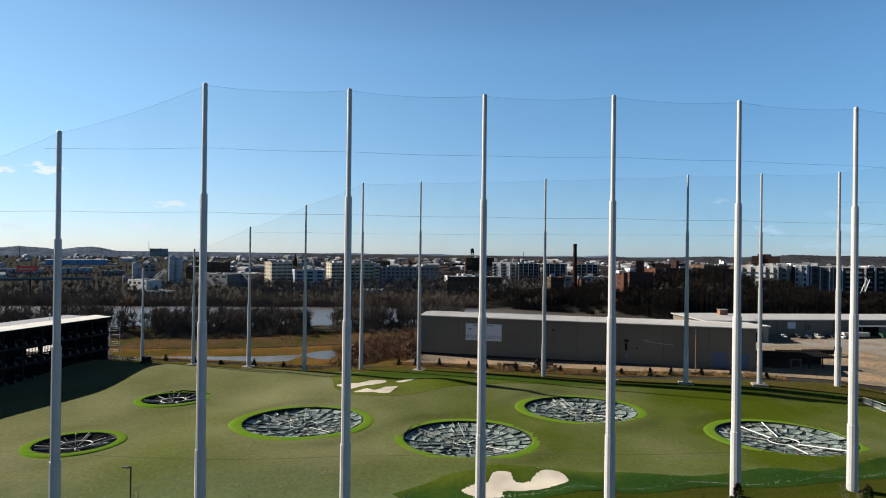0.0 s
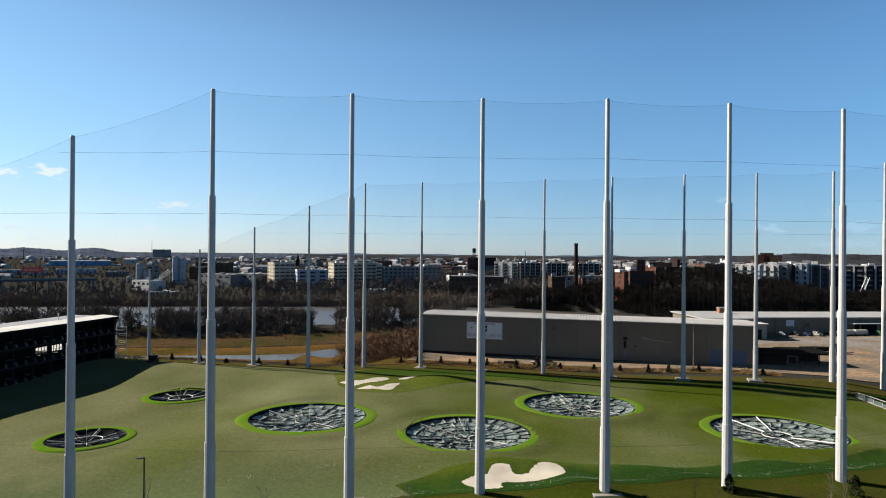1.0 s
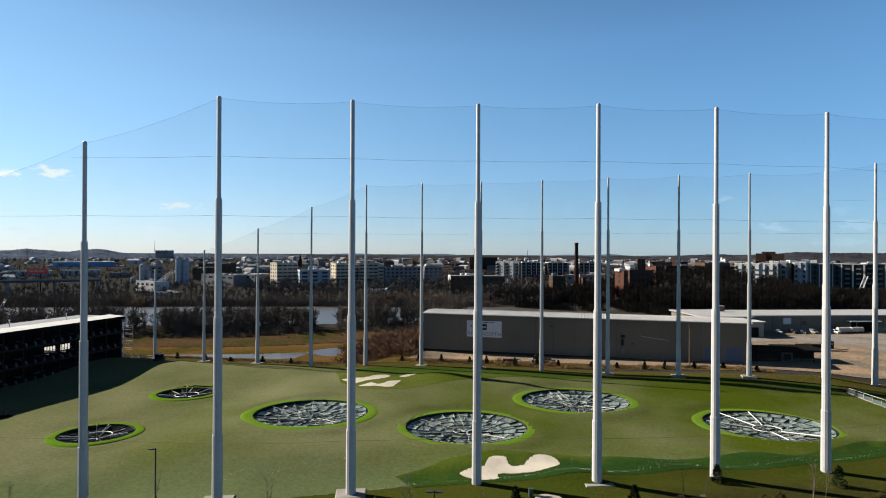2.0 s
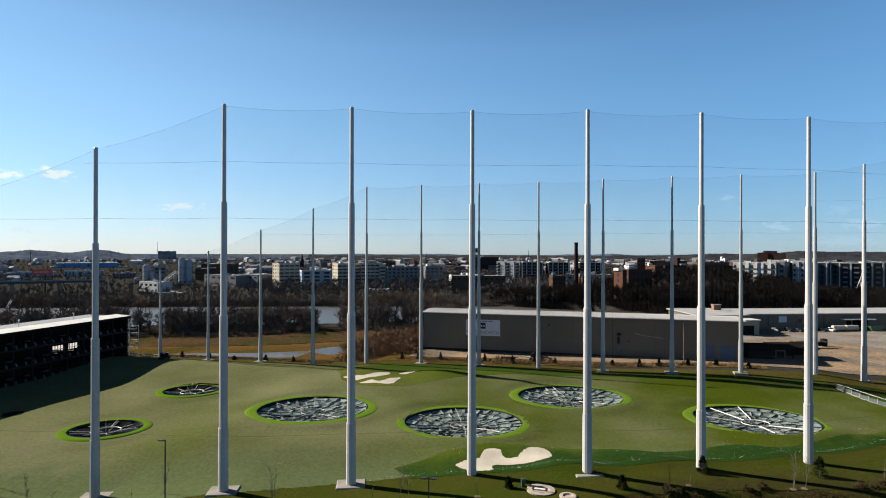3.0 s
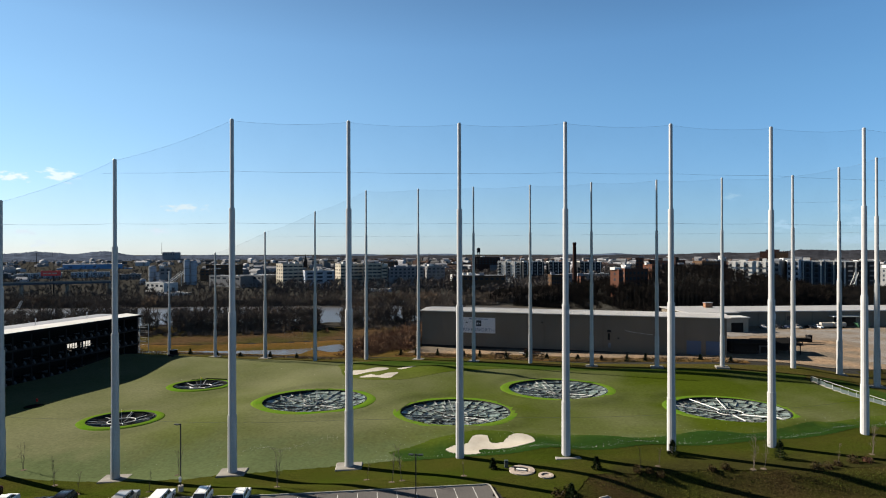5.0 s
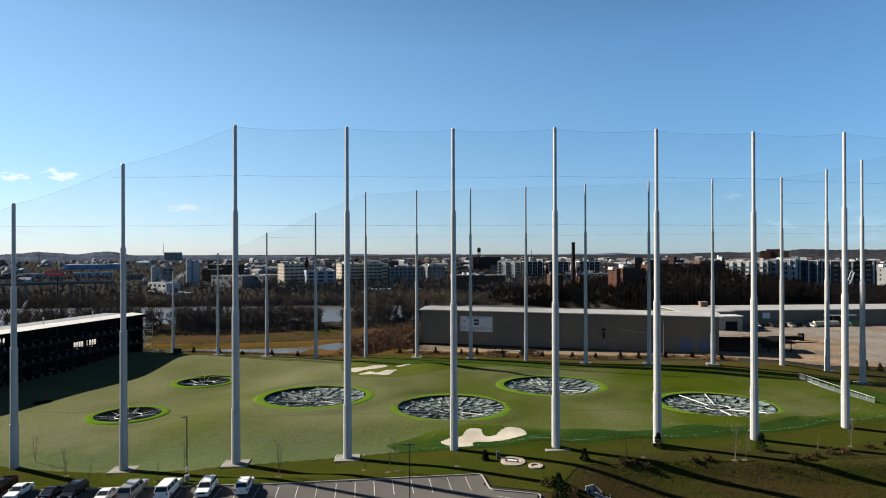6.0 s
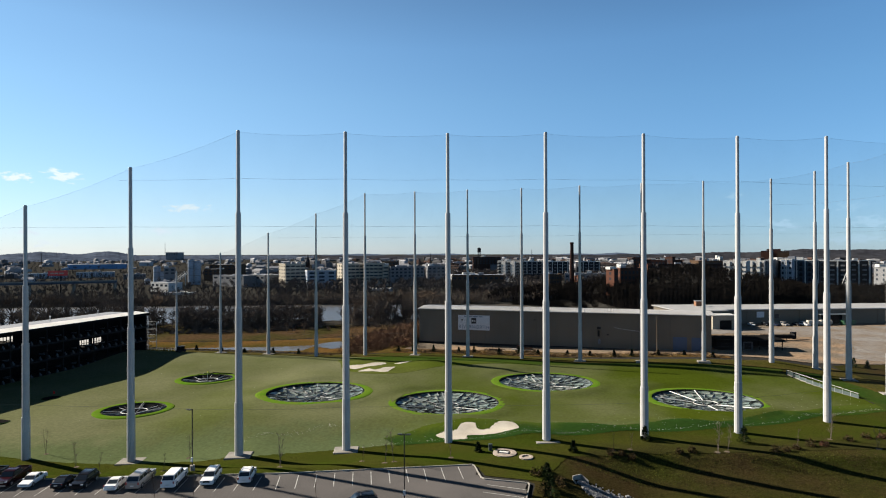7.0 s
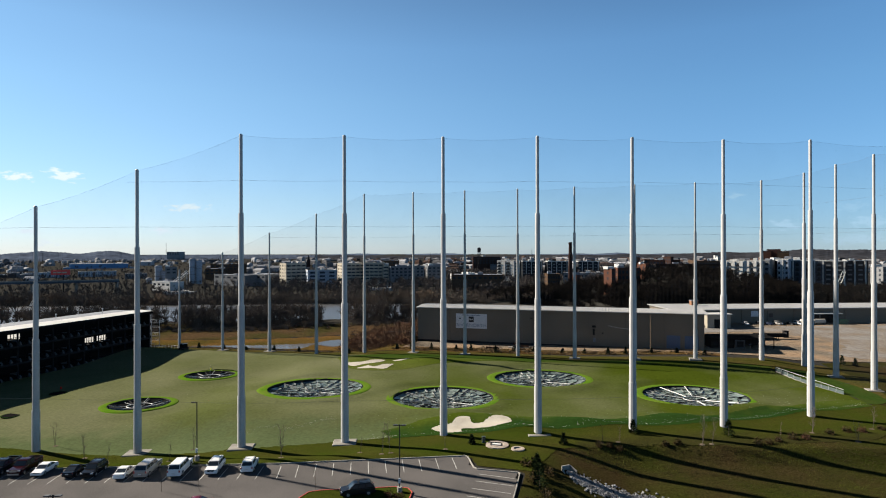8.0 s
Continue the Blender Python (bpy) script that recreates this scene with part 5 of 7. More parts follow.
def car(kind, coat, x, y, turn, label, rack=False):
    d = SHAPES[kind]
    w, wh_r, base = d["w"] / 2, d["wheel"], d["base"]
    c = thing("pickup_truck" if kind == "pickup" else "parked_car", x, y, ground_z(x, y) + 0.125, turn, label, "truck" if kind in ("pickup", "van") else "car")
    secs = []
    for k, (px, z) in enumerate(d["belt"]):
        e = 0.86 if k in (0, len(d["belt"]) - 1) else 0.97
        secs.append([(px, -w * e, .32), (px, -w * e * 1.02, .55), (px, -w * e * .98, z - .08), (px, -w * e * .90, z), (px, w * e * .90, z), (px, w * e * .98, z - .08), (px, w * e * 1.02, .55), (px, w * e, .32)])
    body = part("body", loft(secs), coat, c, smooth=True)
    cab, top = d["cab"], 0.80
    (x0, z0), (x1, z1), (x2, z2), (x3, z3) = cab
    roof = Solid().add([(x0, -w * .9, z0), (x0, w * .9, z0), (x1, -w * top, z1), (x1, w * top, z1), (x2, -w * top, z2), (x2, w * top, z2), (x3, -w * .9, z3), (x3, w * .9, z3), (x1 + .12, -w * top * .9, z1 + .05), (x1 + .12, w * top * .9, z1 + .05), (x2 - .12, -w * top * .9, z2 + .05), (x2 - .12, w * top * .9, z2 + .05)],
                       [(0, 2, 3, 1), (6, 7, 5, 4), (0, 6, 4, 2), (1, 3, 5, 7), (2, 8, 9, 3), (4, 5, 11, 10), (2, 4, 10, 8), (3, 9, 11, 5), (8, 10, 11, 9)])
    cabin = part("cabin", roof, coat, c, smooth=True)
    for shell, soft in ((body, 0.09), (cabin, 0.05)):
        bevel = shell.modifiers.new("rounding", "BEVEL")
        bevel.width, bevel.segments, bevel.limit_method, bevel.harden_normals = soft, 2, "ANGLE", True

    def pane(name, pts):
        part(name, Solid().quad(*pts), GLASS, c, "dark glass")
    # panes lie just proud of the cabin
    lerp = lambda a, b, t: tuple(p + (q - p) * t for p, q in zip(a, b))
    A, B, C, D = (x0, -w * .9, z0), (x1, -w * top, z1), (x2, -w * top, z2), (x3, -w * .9, z3)
    for sgn in (1, -1):
        f = lambda p: (p[0], p[1] * sgn - 0.012 * sgn, p[2])
        nb = 3 if kind in ("suv", "van") else 2
        for i in range(nb):
            t0, t1 = (i + .06) / nb, (i + .94) / nb
            lo0, lo1 = lerp(lerp(A, B, .12), lerp(D, C, .12), t0), lerp(lerp(A, B, .12), lerp(D, C, .12), t1)
            hi0, hi1 = lerp(lerp(A, B, .86), lerp(D, C, .86), t0), lerp(lerp(A, B, .86), lerp(D, C, .86), t1)
            q = [f(lo0), f(lo1), f(hi1), f(hi0)]
            pane("side_window", q if sgn > 0 else q[::-1])
    q = [lerp(A, B, .1), lerp(A, B, .9)]
    pane("windscreen", [(q[0][0] - .012, -q[0][1] * -.93, q[0][2] + .01), (q[1][0] - .012, q[1][1] * .93, q[1][2] + .01), (q[1][0] - .012, -q[1][1] * .93, q[1][2] + .01), (q[0][0] - .012, -q[0][1] * .93, q[0][2] + .01)])
    q = [lerp(D, C, .15), lerp(D, C, .88)]
    pane("rear_window", [(q[0][0] + .014, q[0][1] * .9, q[0][2]), (q[0][0] + .014, -q[0][1] * .9, q[0][2]), (q[1][0] + .014, -q[1][1] * .9, q[1][2]), (q[1][0] + .014, q[1][1] * .9, q[1][2])])
    for wx in (-base, base):
        for wy in (-1, 1):
            tyre = part("wheel", Solid().tube((wx, wy * (w - .22), wh_r), (wx, wy * (w + .015), wh_r), wh_r, wh_r, 16), RUBBER, c, "black tyre")
            part("rim", Solid().tube((wx, wy * (w - .05), wh_r), (wx, wy * (w + .03), wh_r), wh_r * .62, wh_r * .55, 10), CHROME, tyre)
    nose, tail = d["belt"][1], d["belt"][-2]
    for wy in (-1, 1):
        part("headlight", Solid().box(nose[0] - .05, nose[0] + .16, wy * w * .78 - .17, wy * w * .78 + .17, nose[1] - .20, nose[1] - .03), LAMP_CLEAR, c)
        part("tail_light", Solid().box(tail[0] - .06, tail[0] + .06, wy * w * .84 - .10, wy * w * .84 + .10, tail[1] - .34, tail[1] - .04), LAMP_RED, c)
        part("wing_mirror", Solid().box(x0 + .28, x0 + .44, wy * w * 1.03 - .10, wy * w * 1.03 + .10, z0 + .02, z0 + .18), coat, c)
    part("grille", Solid().box(nose[0] - .07, nose[0] + .02, -w * .5, w * .5, nose[1] - .34, nose[1] - .06), CHROME if kind in ("pickup",) else SCREEN, c)
    part("bumper", Solid().box(-d["l"] / 2 - .06, -d["l"] / 2 + .12, -w * .84, w * .84, .36, .58), coat if kind != "pickup" else CHROME, c)
    part("bumper", Solid().box(d["l"] / 2 - .12, d["l"] / 2 + .06, -w * .84, w * .84, .38, .60), coat if kind != "pickup" else CHROME, c)
    part("number_plate", Solid().box(d["l"] / 2 + .062, d["l"] / 2 + .075, -.25, .25, .66, .80), PIPE, c)
    if kind == "pickup":
        part("load_bed", Solid().box(1.05, 2.74, -w * .78, w * .78, 1.225, 1.24), SCREEN, c, "dark load bed")
        for wy in (-1, 1):
            part("bed_side", Solid().box(1.0, 2.86, wy * w * .88 - .05, wy * w * .88 + .05, 1.22, 1.40), coat, c)
        part("tailgate", Solid().box(2.76, 2.86, -w * .82, w * .82, 1.22, 1.40), coat, c)
    c.scale = (0.95, 0.95, 0.95) if kind == "sedan" else (1.0, 1.0, 1.0)
    if rack:
        for wy in (-1, 1):
            part("roof_rail", Solid().tube((x1 + .2, wy * w * .66, z1 + .13), (x2 - .2, wy * w * .66, z2 + .13), .03, .03, 6), SCREEN, c)
    return c


def parked(kind, coat, x, y, nose_out, label, rack=False, row=18.6):
    """In the row by the kerb: x, y is the end that points at the camera."""
    d = Vector((math.sin(radians(row)), -math.cos(radians(row)), 0))     # out of the bay
    half = SHAPES[kind]["l"] / 2
    p = Vector((x - 0.8, y - 0.6, 0)) - d * half
    heading = math.degrees(math.atan2(-d.y, -d.x)) if nose_out else math.degrees(math.atan2(d.y, d.x))
    return car(kind, coat, p.x, p.y, heading, label, rack)


parked("suv", CAR_WHITE, -37.9, 54.0, False, "white sport utility car parked in a bay", True, 22)
parked("suv", CAR_WHITE, -42.7, 51.9, True, "white crossover parked nose out", True, 20)
parked("van", CAR_WHITE, -47.4, 49.6, False, "white pickup with a white canopy parked in a bay", False, 20)
parked("van", CAR_SILVER, -52.0, 48.0, False, "silver-beige pickup with a canopy parked in a bay")
parked("sedan", CAR_WHITE, -54.7, 46.6, False, "white saloon car parked in a bay")
parked("suv", CAR_BLACK, -59.8, 46.0, True, "black car parked nose out", True)
parked("sedan", CAR_BLACK, -62.6, 45.2, False, "black saloon car parked in a bay")
parked("sedan", CAR_WHITE, -67.6, 44.4, True, "white saloon car parked nose out")
parked("pickup", CAR_MAROON, -70.9, 43.6, True, "dark maroon pickup with chrome grille parked nose out")
parked("pickup", CAR_BLACK, -74.0, 42.6, True, "black pickup parked at the row's end")
car("suv", CAR_BLACK, -19.4, 51.0, 30, "black sport utility car parked by the island", True)
car("sedan", CAR_RED, -38.4, 41.2, 25, "dark red saloon car in the car park")
car("sedan", CAR_BLUE, -61.5, 34.0, 20, "blue car in the car park")
for i, (x, y, coat, lab) in enumerate(((75.3, 270.5, CAR_WHITE, "white car parked by the dock"), (81.5, 271.8, CAR_BLACK, "black car parked by the long warehouse"), (85.5, 272.6, CAR_NAVY, "navy car parked by the long warehouse"),
                                       (89.5, 274.5, CAR_SILVER, "silver car parked by the long warehouse"), (95.5, 277.6, CAR_BLACK, "black car parked beside the tanks"), (99.0, 279.0, CAR_WHITE, "white car parked beside the tanks"))):
    car(("sedan", "suv")[i % 2], coat, x, y, 100 + 4 * i, lab)

# ---- lamps and small things in the grounds ----
LAMP_POST = mat("black lamp post", (0.012, 0.012, 0.013), (0.02, 0.02, 0.02), 1, 0.5)
CAMERA_BOX = mat("white box", (0.6, 0.6, 0.6), None, 1, 0.5)


def street_lamp(x, y, heads, h=9.6, turn=0):
    z = ground_z(x, y)
    l = thing("street_lamp", x, y, z, turn, "black square lamp post on a concrete base" if heads == 1 else "black twin-headed lamp post on a concrete base", "street lamp", "lamps of the car park")
    part("base", Solid().tube((0, 0, -0.3), (0, 0, 0.95), 0.38, 0.36, 14), KERB, l, "pale concrete base")
    part("post", Solid().box(-0.06, 0.06, -0.06, 0.06, 0.95, h), LAMP_POST, l)
    part("service_box", Solid().box(-0.16, 0.16, -0.24, -0.08, 1.5, 2.2), CAMERA_BOX, l, "white service box")
    for k in range(heads):
        s = -1 if k == 0 else 1
        part("arm", Solid().box(min(0, s * 0.35), max(0, s * 0.35), -0.04, 0.04, h - 0.22, h - 0.12), LAMP_POST, l)
        part("lamp_head", Solid().add([(s * .3, -.2, h - .22), (s * .9, -.2, h - .14), (s * .9, .2, h - .14), (s * .3, .2, h - .22), (s * .3, -.2, h - .06), (s * .87, -.17, h - .07), (s * .87, .17, h - .07), (s * .3, .2, h - .06)],
                                      [(3, 2, 1, 0), (4, 5, 6, 7), (0, 1, 5, 4), (1, 2, 6, 5), (2, 3, 7, 6), (3, 0, 4, 7)]), LAMP_POST, l)


street_lamp(-50.0, 56.6, 1, 9.7, 10)
street_lamp(-13.9, 53.0, 2, 9.7, 10)
street_lamp(-39.5, 21.5, 2, 9.7, 18)

# utility cover pads by the lawn
for x, y, r, lab in ((-4.3, 76.6, 2.0, "round pale concrete pad with a bench rail"), (-0.5, 75.3, 1.15, "small round concrete cover ring")):
    d = thing("utility_pad", x, y, ground_z(x, y), 0, lab, "concrete pad")
    s = Solid()
    for i in range(28):
        a0, a1 = 2 * math.pi * i / 28, 2 * math.pi * (i + 1) / 28
        for (r0, z0), (r1, z1) in (((r, -.2), (r, .28)), ((r, .28), (r * .62, .30)), ((r * .62, .30), (r * .60, .12)), ((r * .60, .12), (0, .12))):
            s.quad((r0 * math.cos(a0), r0 * math.sin(a0), z0), (r0 * math.cos(a1), r0 * math.sin(a1), z0), (r1 * math.cos(a1), r1 * math.sin(a1), z1), (r1 * math.cos(a0), r1 * math.sin(a0), z1))
    part("slab", s, mat("pinkish concrete", (0.34, 0.29, 0.25), (0.27, 0.23, 0.20), 0.8, 0.9), d)
    if r > 1.5:
        part("rail", Solid().tube((-1.1, -.5, .75), (1.0, -.6, .75), .07, .07, 6).tube((-1.0, -.5, .1), (-1.0, -.5, .75), .05, .05, 6).tube((.9, -.6, .1), (.9, -.6, .75), .05, .05, 6), LAMP_POST, d)
        part("lid", Solid().box(-.9, .6, -.1, .7, .12, .30), WHITE, d)
CABINET_GREEN = mat("dark green cabinet paint", (0.020, 0.034, 0.026), (0.015, 0.026, 0.020), 1.0, 0.6)
cab = thing("utility_cabinet", -6.9, 77.6, ground_z(-6.9, 77.6), 20, "dark green utility cabinet on the lawn", "cabinet")
part("body", Solid().box(-.28, .28, -.24, .24, 0, 1.15), CABINET_GREEN, cab)
part("lid", Solid().box(-.32, .32, -.28, .28, 1.15, 1.23), CABINET_GREEN, cab)

# service cart and rails beside the stand
cart = thing("service_cart", -126.5, 147.6, ground_z(-126.5, 147.6) + 0.12, 80, "dark caged ball-picker cart on the turf", "cart")
part("chassis", Solid().box(-1.5, 1.5, -.8, .8, .3, .75), DECK, cart)
part("cab", Solid().box(-.9, 1.0, -.75, .75, .75, 2.0), SCREEN, cart)
part("roof", Solid().box(-1.0, 1.1, -.8, .8, 2.0, 2.1), ROOF_GREY, cart)
for wx in (-1.0, 1.0):
    for wy in (-.75, .75):
        part("wheel", Solid().tube((wx, wy - .12, .32), (wx, wy + .12, .32), .32, .32, 12), RUBBER, cart)
for k, (x0, x1) in enumerate(((-143, -138), (-137, -133), (-132, -129))):
    f = thing("safety_rail", (x0 + x1) / 2, 152.6, ground_z((x0 + x1) / 2, 152.6), 0, "low white railing beside the stand", "railing", "railings by the stand")
    for z in (0.5, 1.05):
        part("rail", Solid().tube((-(x1 - x0) / 2, 0, z), ((x1 - x0) / 2, 0, z), .045, .045, 6), PIPE, f)
    for i in range(4):
        x = -(x1 - x0) / 2 + (x1 - x0) * i / 3
        part("post", Solid().tube((x, 0, 0), (x, 0, 1.1), .05, .05, 6), PIPE, f)

# low baffle fence across the range's end
BAFFLE = mat("pale green mesh", (0.0707, 0.0930, 0.0912), (0.0565, 0.0775, 0.0769), 0.6, 0.7)
fa, fb = Vector((58.4, 153.4, 0)), Vector((67.6, 132.6, 0))
bf = thing("baffle_fence", fa.x, fa.y, ground_z(*fa.xy), 0, "low pale mesh fence with stepped panels", "fence")
for i in range(10):
    p, q = fa.lerp(fb, i / 10), fa.lerp(fb, (i + 1) / 10)
    d = (q - p).normalized()
    o = Vector((fa.x, fa.y, ground_z(*fa.xy)))
    p, q = p - o, q - o
    z = max(ground_z(*(p + o).xy), ground_z(*(q + o).xy)) + 0.12
    p.z = q.z = z - o.z
    n = Vector((d.y, -d.x, 0)) * 0.04
    g0, g1 = p + d * .04, q - d * .04
    s = Solid()
    s.add([g0 - n, g1 - n, g1 + n, g0 + n, g0 - n + Vector((0, 0, .8)), g1 - n + Vector((0, 0, .8)), g1 + n + Vector((0, 0, .8)), g0 + n + Vector((0, 0, .8))],
          [(4, 5, 6, 7), (0, 1, 5, 4), (1, 2, 6, 5), (2, 3, 7, 6), (3, 0, 4, 7), (3, 2, 1, 0)])
    part("panel", s, BAFFLE, bf)
    part("base_block", Solid().add([g0 - n * 3 + Vector((0, 0, -.7)), g1 - n * 3 + Vector((0, 0, -.7)), g1 + n * 3 + Vector((0, 0, -.7)), g0 + n * 3 + Vector((0, 0, -.7)), g0 - n * 3, g1 - n * 3, g1 + n * 3, g0 + n * 3],
                                   [(4, 5, 6, 7), (0, 1, 5, 4), (1, 2, 6, 5), (2, 3, 7, 6), (3, 0, 4, 7)]), CONCRETE, bf)
    part("post", Solid().tube(p + Vector((0, 0, -.5)), p + Vector((0, 0, 1.1)), .05, .05, 6), STEEL, bf)
part("top_rail", Solid().tube((0, 0, 1.15), (fb.x - fa.x, fb.y - fa.y, 1.1 + ground_z(*fb.xy) - ground_z(*fa.xy) + 0.1), .05, .05, 6), STEEL, bf)

# utility poles
for x, y, h, lab in ((28.5, 184.5, 12.3, "wooden utility pole with a lamp beside the warehouse"), (186, 372, 14, "tall thin utility pole by the woods")):
    u = thing("utility_pole", x, y, ground_z(x, y), 0, lab, "utility pole")
    part("shaft", Solid().tube((0, 0, -.4), (0, 0, h), .16, .11, 8), WOOD, u)
    part("crossarm", Solid().box(-.9, .9, -.06, .06, h - .8, h - .65), WOOD, u)
    part("lamp", Solid().box(-.25, .45, -.45, -.1, h - .5, h - .25), DISPENSER, u)

# golf balls lying along the near edge
ball, brng = Solid(), random.Random(11)
edge_pts = [(-30, 75.6), (-22.7, 79.0), (-8.6, 83.8), (1.4, 87.4), (18.3, 94.2), (35.6, 101.3), (54.1, 113.2), (68.9, 123.5)]
for k in range(1150):
    t = brng.random() ** 0.8 * (len(edge_pts) - 1)
    i = min(int(t), len(edge_pts) - 2)
    f = t - i
    x = edge_pts[i][0] * (1 - f) + edge_pts[i + 1][0] * f
    y = edge_pts[i][1] * (1 - f) + edge_pts[i + 1][1] * f
    back = abs(brng.gauss(0, 0.5)) if brng.random() < 0.62 else abs(brng.gauss(0, 7.0))
    x, y = x - 0.38 * back, y + 0.92 * back + 0.3
    if any(math.hypot(x - q[0], y - q[1]) < q[3] + 0.5 for q in TARGETS):
        continue
    z, r = ground_z(x, y) + 0.15, 0.029
    ball.add([(x + r, y, z), (x - r, y, z), (x, y + r, z), (x, y - r, z), (x, y, z + r), (x, y, z - r)], [(0, 2, 4), (2, 1, 4), (1, 3, 4), (3, 0, 4), (2, 0, 5), (1, 2, 5), (3, 1, 5), (0, 3, 5)])
for k in range(230):
    u = brng.random()
    x, y = -54 + 15 * u + brng.gauss(0, .6), 75.0 + 9.5 * u + 1.2 * math.sin(9 * u) + brng.gauss(0, .35)
    z, r = ground_z(x, y) + 0.15, 0.029
    ball.add([(x + r, y, z), (x - r, y, z), (x, y + r, z), (x, y - r, z), (x, y, z + r), (x, y, z - r)], [(0, 2, 4), (2, 1, 4), (1, 3, 4), (3, 0, 4), (2, 0, 5), (1, 2, 5), (3, 1, 5), (0, 3, 5)])
balls = part("golf_balls", ball, PIPE)
tagged(balls, "white golf balls scattered along the turf edge", "golf balls", kind="stuff")

# stone channel on the bank
STONE = mat("riprap stone", (0.2100, 0.2100, 0.2100), (0.1400, 0.1400, 0.1450), 0.8, 0.9, island=0.4)
st, srng = Solid(), random.Random(3)
path = [(8.4, 69.2), (9.6, 67.9), (11.3, 67.2), (13.8, 66.9), (16.7, 67.2), (21.1, 67.6), (28.0, 66.0)]
for k in range(2600):
    t = srng.random() * (len(path) - 1)
    i = min(int(t), len(path) - 2)
    f = t - i
    wv = 0.55 + 1.0 * min(1, t / 2.2)
    x = path[i][0] * (1 - f) + path[i + 1][0] * f + srng.gauss(0, .25)
    y = path[i][1] * (1 - f) + path[i + 1][1] * f + srng.gauss(0, .6) * wv
    r = srng.uniform(.07, .19)
    m = Matrix.Translation((x, y, ground_z(x, y) + r * .5)) @ Euler([srng.uniform(0, 6) for _ in range(3)]).to_matrix().to_4x4()
    q = [m @ Vector((a * r * srng.uniform(.7, 1.1), b * r * srng.uniform(.6, 1.0), c * r * srng.uniform(.5, .9))) for c in (-1, 1) for a, b in ((-1, -1), (1, -1), (1, 1), (-1, 1))]
    st.add(q, [(3, 2, 1, 0), (4, 5, 6, 7), (0, 1, 5, 4), (1, 2, 6, 5), (2, 3, 7, 6), (3, 0, 4, 7)])
stones = part("riprap_stones", st, STONE)
tagged(stones, "grey-white broken stones in a drainage channel", "stones", kind="stuff")


inlet = thing("culvert_inlet", 7.9, 69.8, ground_z(7.9, 69.8), -48, "grey concrete flared culvert end above the stone channel", "culvert")
part("headwall", Solid().box(-.18, .0, -.75, .75, -.3, .75), KERB, inlet)
for k in (-1, 1):
    part("wing_wall", Solid().add([(0, k * .75, -.3), (1.2, k * 1.1, -.6), (1.2, k * 1.25, -.6), (0, k * .9, -.3), (0, k * .75, .7), (1.2, k * 1.1, .1), (1.2, k * 1.25, .1), (0, k * .9, .7)],
                                  [(0, 1, 5, 4), (1, 2, 6, 5), (2, 3, 7, 6), (3, 0, 4, 7), (4, 5, 6, 7)]), KERB, inlet)


# ---- trees and shrubs ----
BARK = mat("bare bark", (0.0893, 0.0714, 0.0565), (0.1264, 0.1011, 0.0774), 0.6, 0.95, jitter=0.25)
TWIG = mat("bare twigs", (0.0863, 0.0655, 0.0506), (0.1190, 0.0863, 0.0625), 0.3, 0.95, jitter=0.3)
# near black: the shade of the backlit bluff is put into this colour
SHADED_WOODS = mat("bare woodland with painted shade", (0.0105, 0.0092, 0.0080), (0.0150, 0.0125, 0.0105), 0.03, 0.95, fine=0.3, bump_scale=0.4)
CITY_TREE = mat("grey bare street trees", (0.060, 0.055, 0.054), (0.085, 0.074, 0.068), 0.01, 0.95, fine=0.4, bump_scale=0.1)
BRUSHWOOD = mat("grey-brown bare brush", (0.0780, 0.0660, 0.0570), (0.1180, 0.0960, 0.0790), 0.05, 0.95, fine=0.4, bump_scale=0.3)
RUSSET = mat("russet brush", (0.1500, 0.0820, 0.0500), (0.1050, 0.0700, 0.0470), 0.08, 0.95, fine=0.35, bump_scale=0.8)
REED = mat("dry reeds", (0.1767, 0.1197, 0.0627), (0.1197, 0.0855, 0.0513), 0.08, 0.95, fine=0.3, bump_scale=0.9)
NEEDLE = mat("evergreen needles", (0.0128, 0.0224, 0.0096), (0.0208, 0.0288, 0.0112), 1.0, 0.9, jitter=0.25)
SHRUB = mat("brown shrub leaves", (0.0360, 0.0300, 0.0132), (0.0510, 0.0330, 0.0168), 0.8, 0.9, jitter=0.3)
RED_SHRUB = mat("reddish brown shrub leaves", (0.0720, 0.0340, 0.0220), (0.0500, 0.0300, 0.0200), 0.8, 0.9, jitter=0.3)
PALE_BARK = mat("pale sapling bark", (0.15, 0.125, 0.105), (0.11, 0.09, 0.075), 2.0, 0.9)


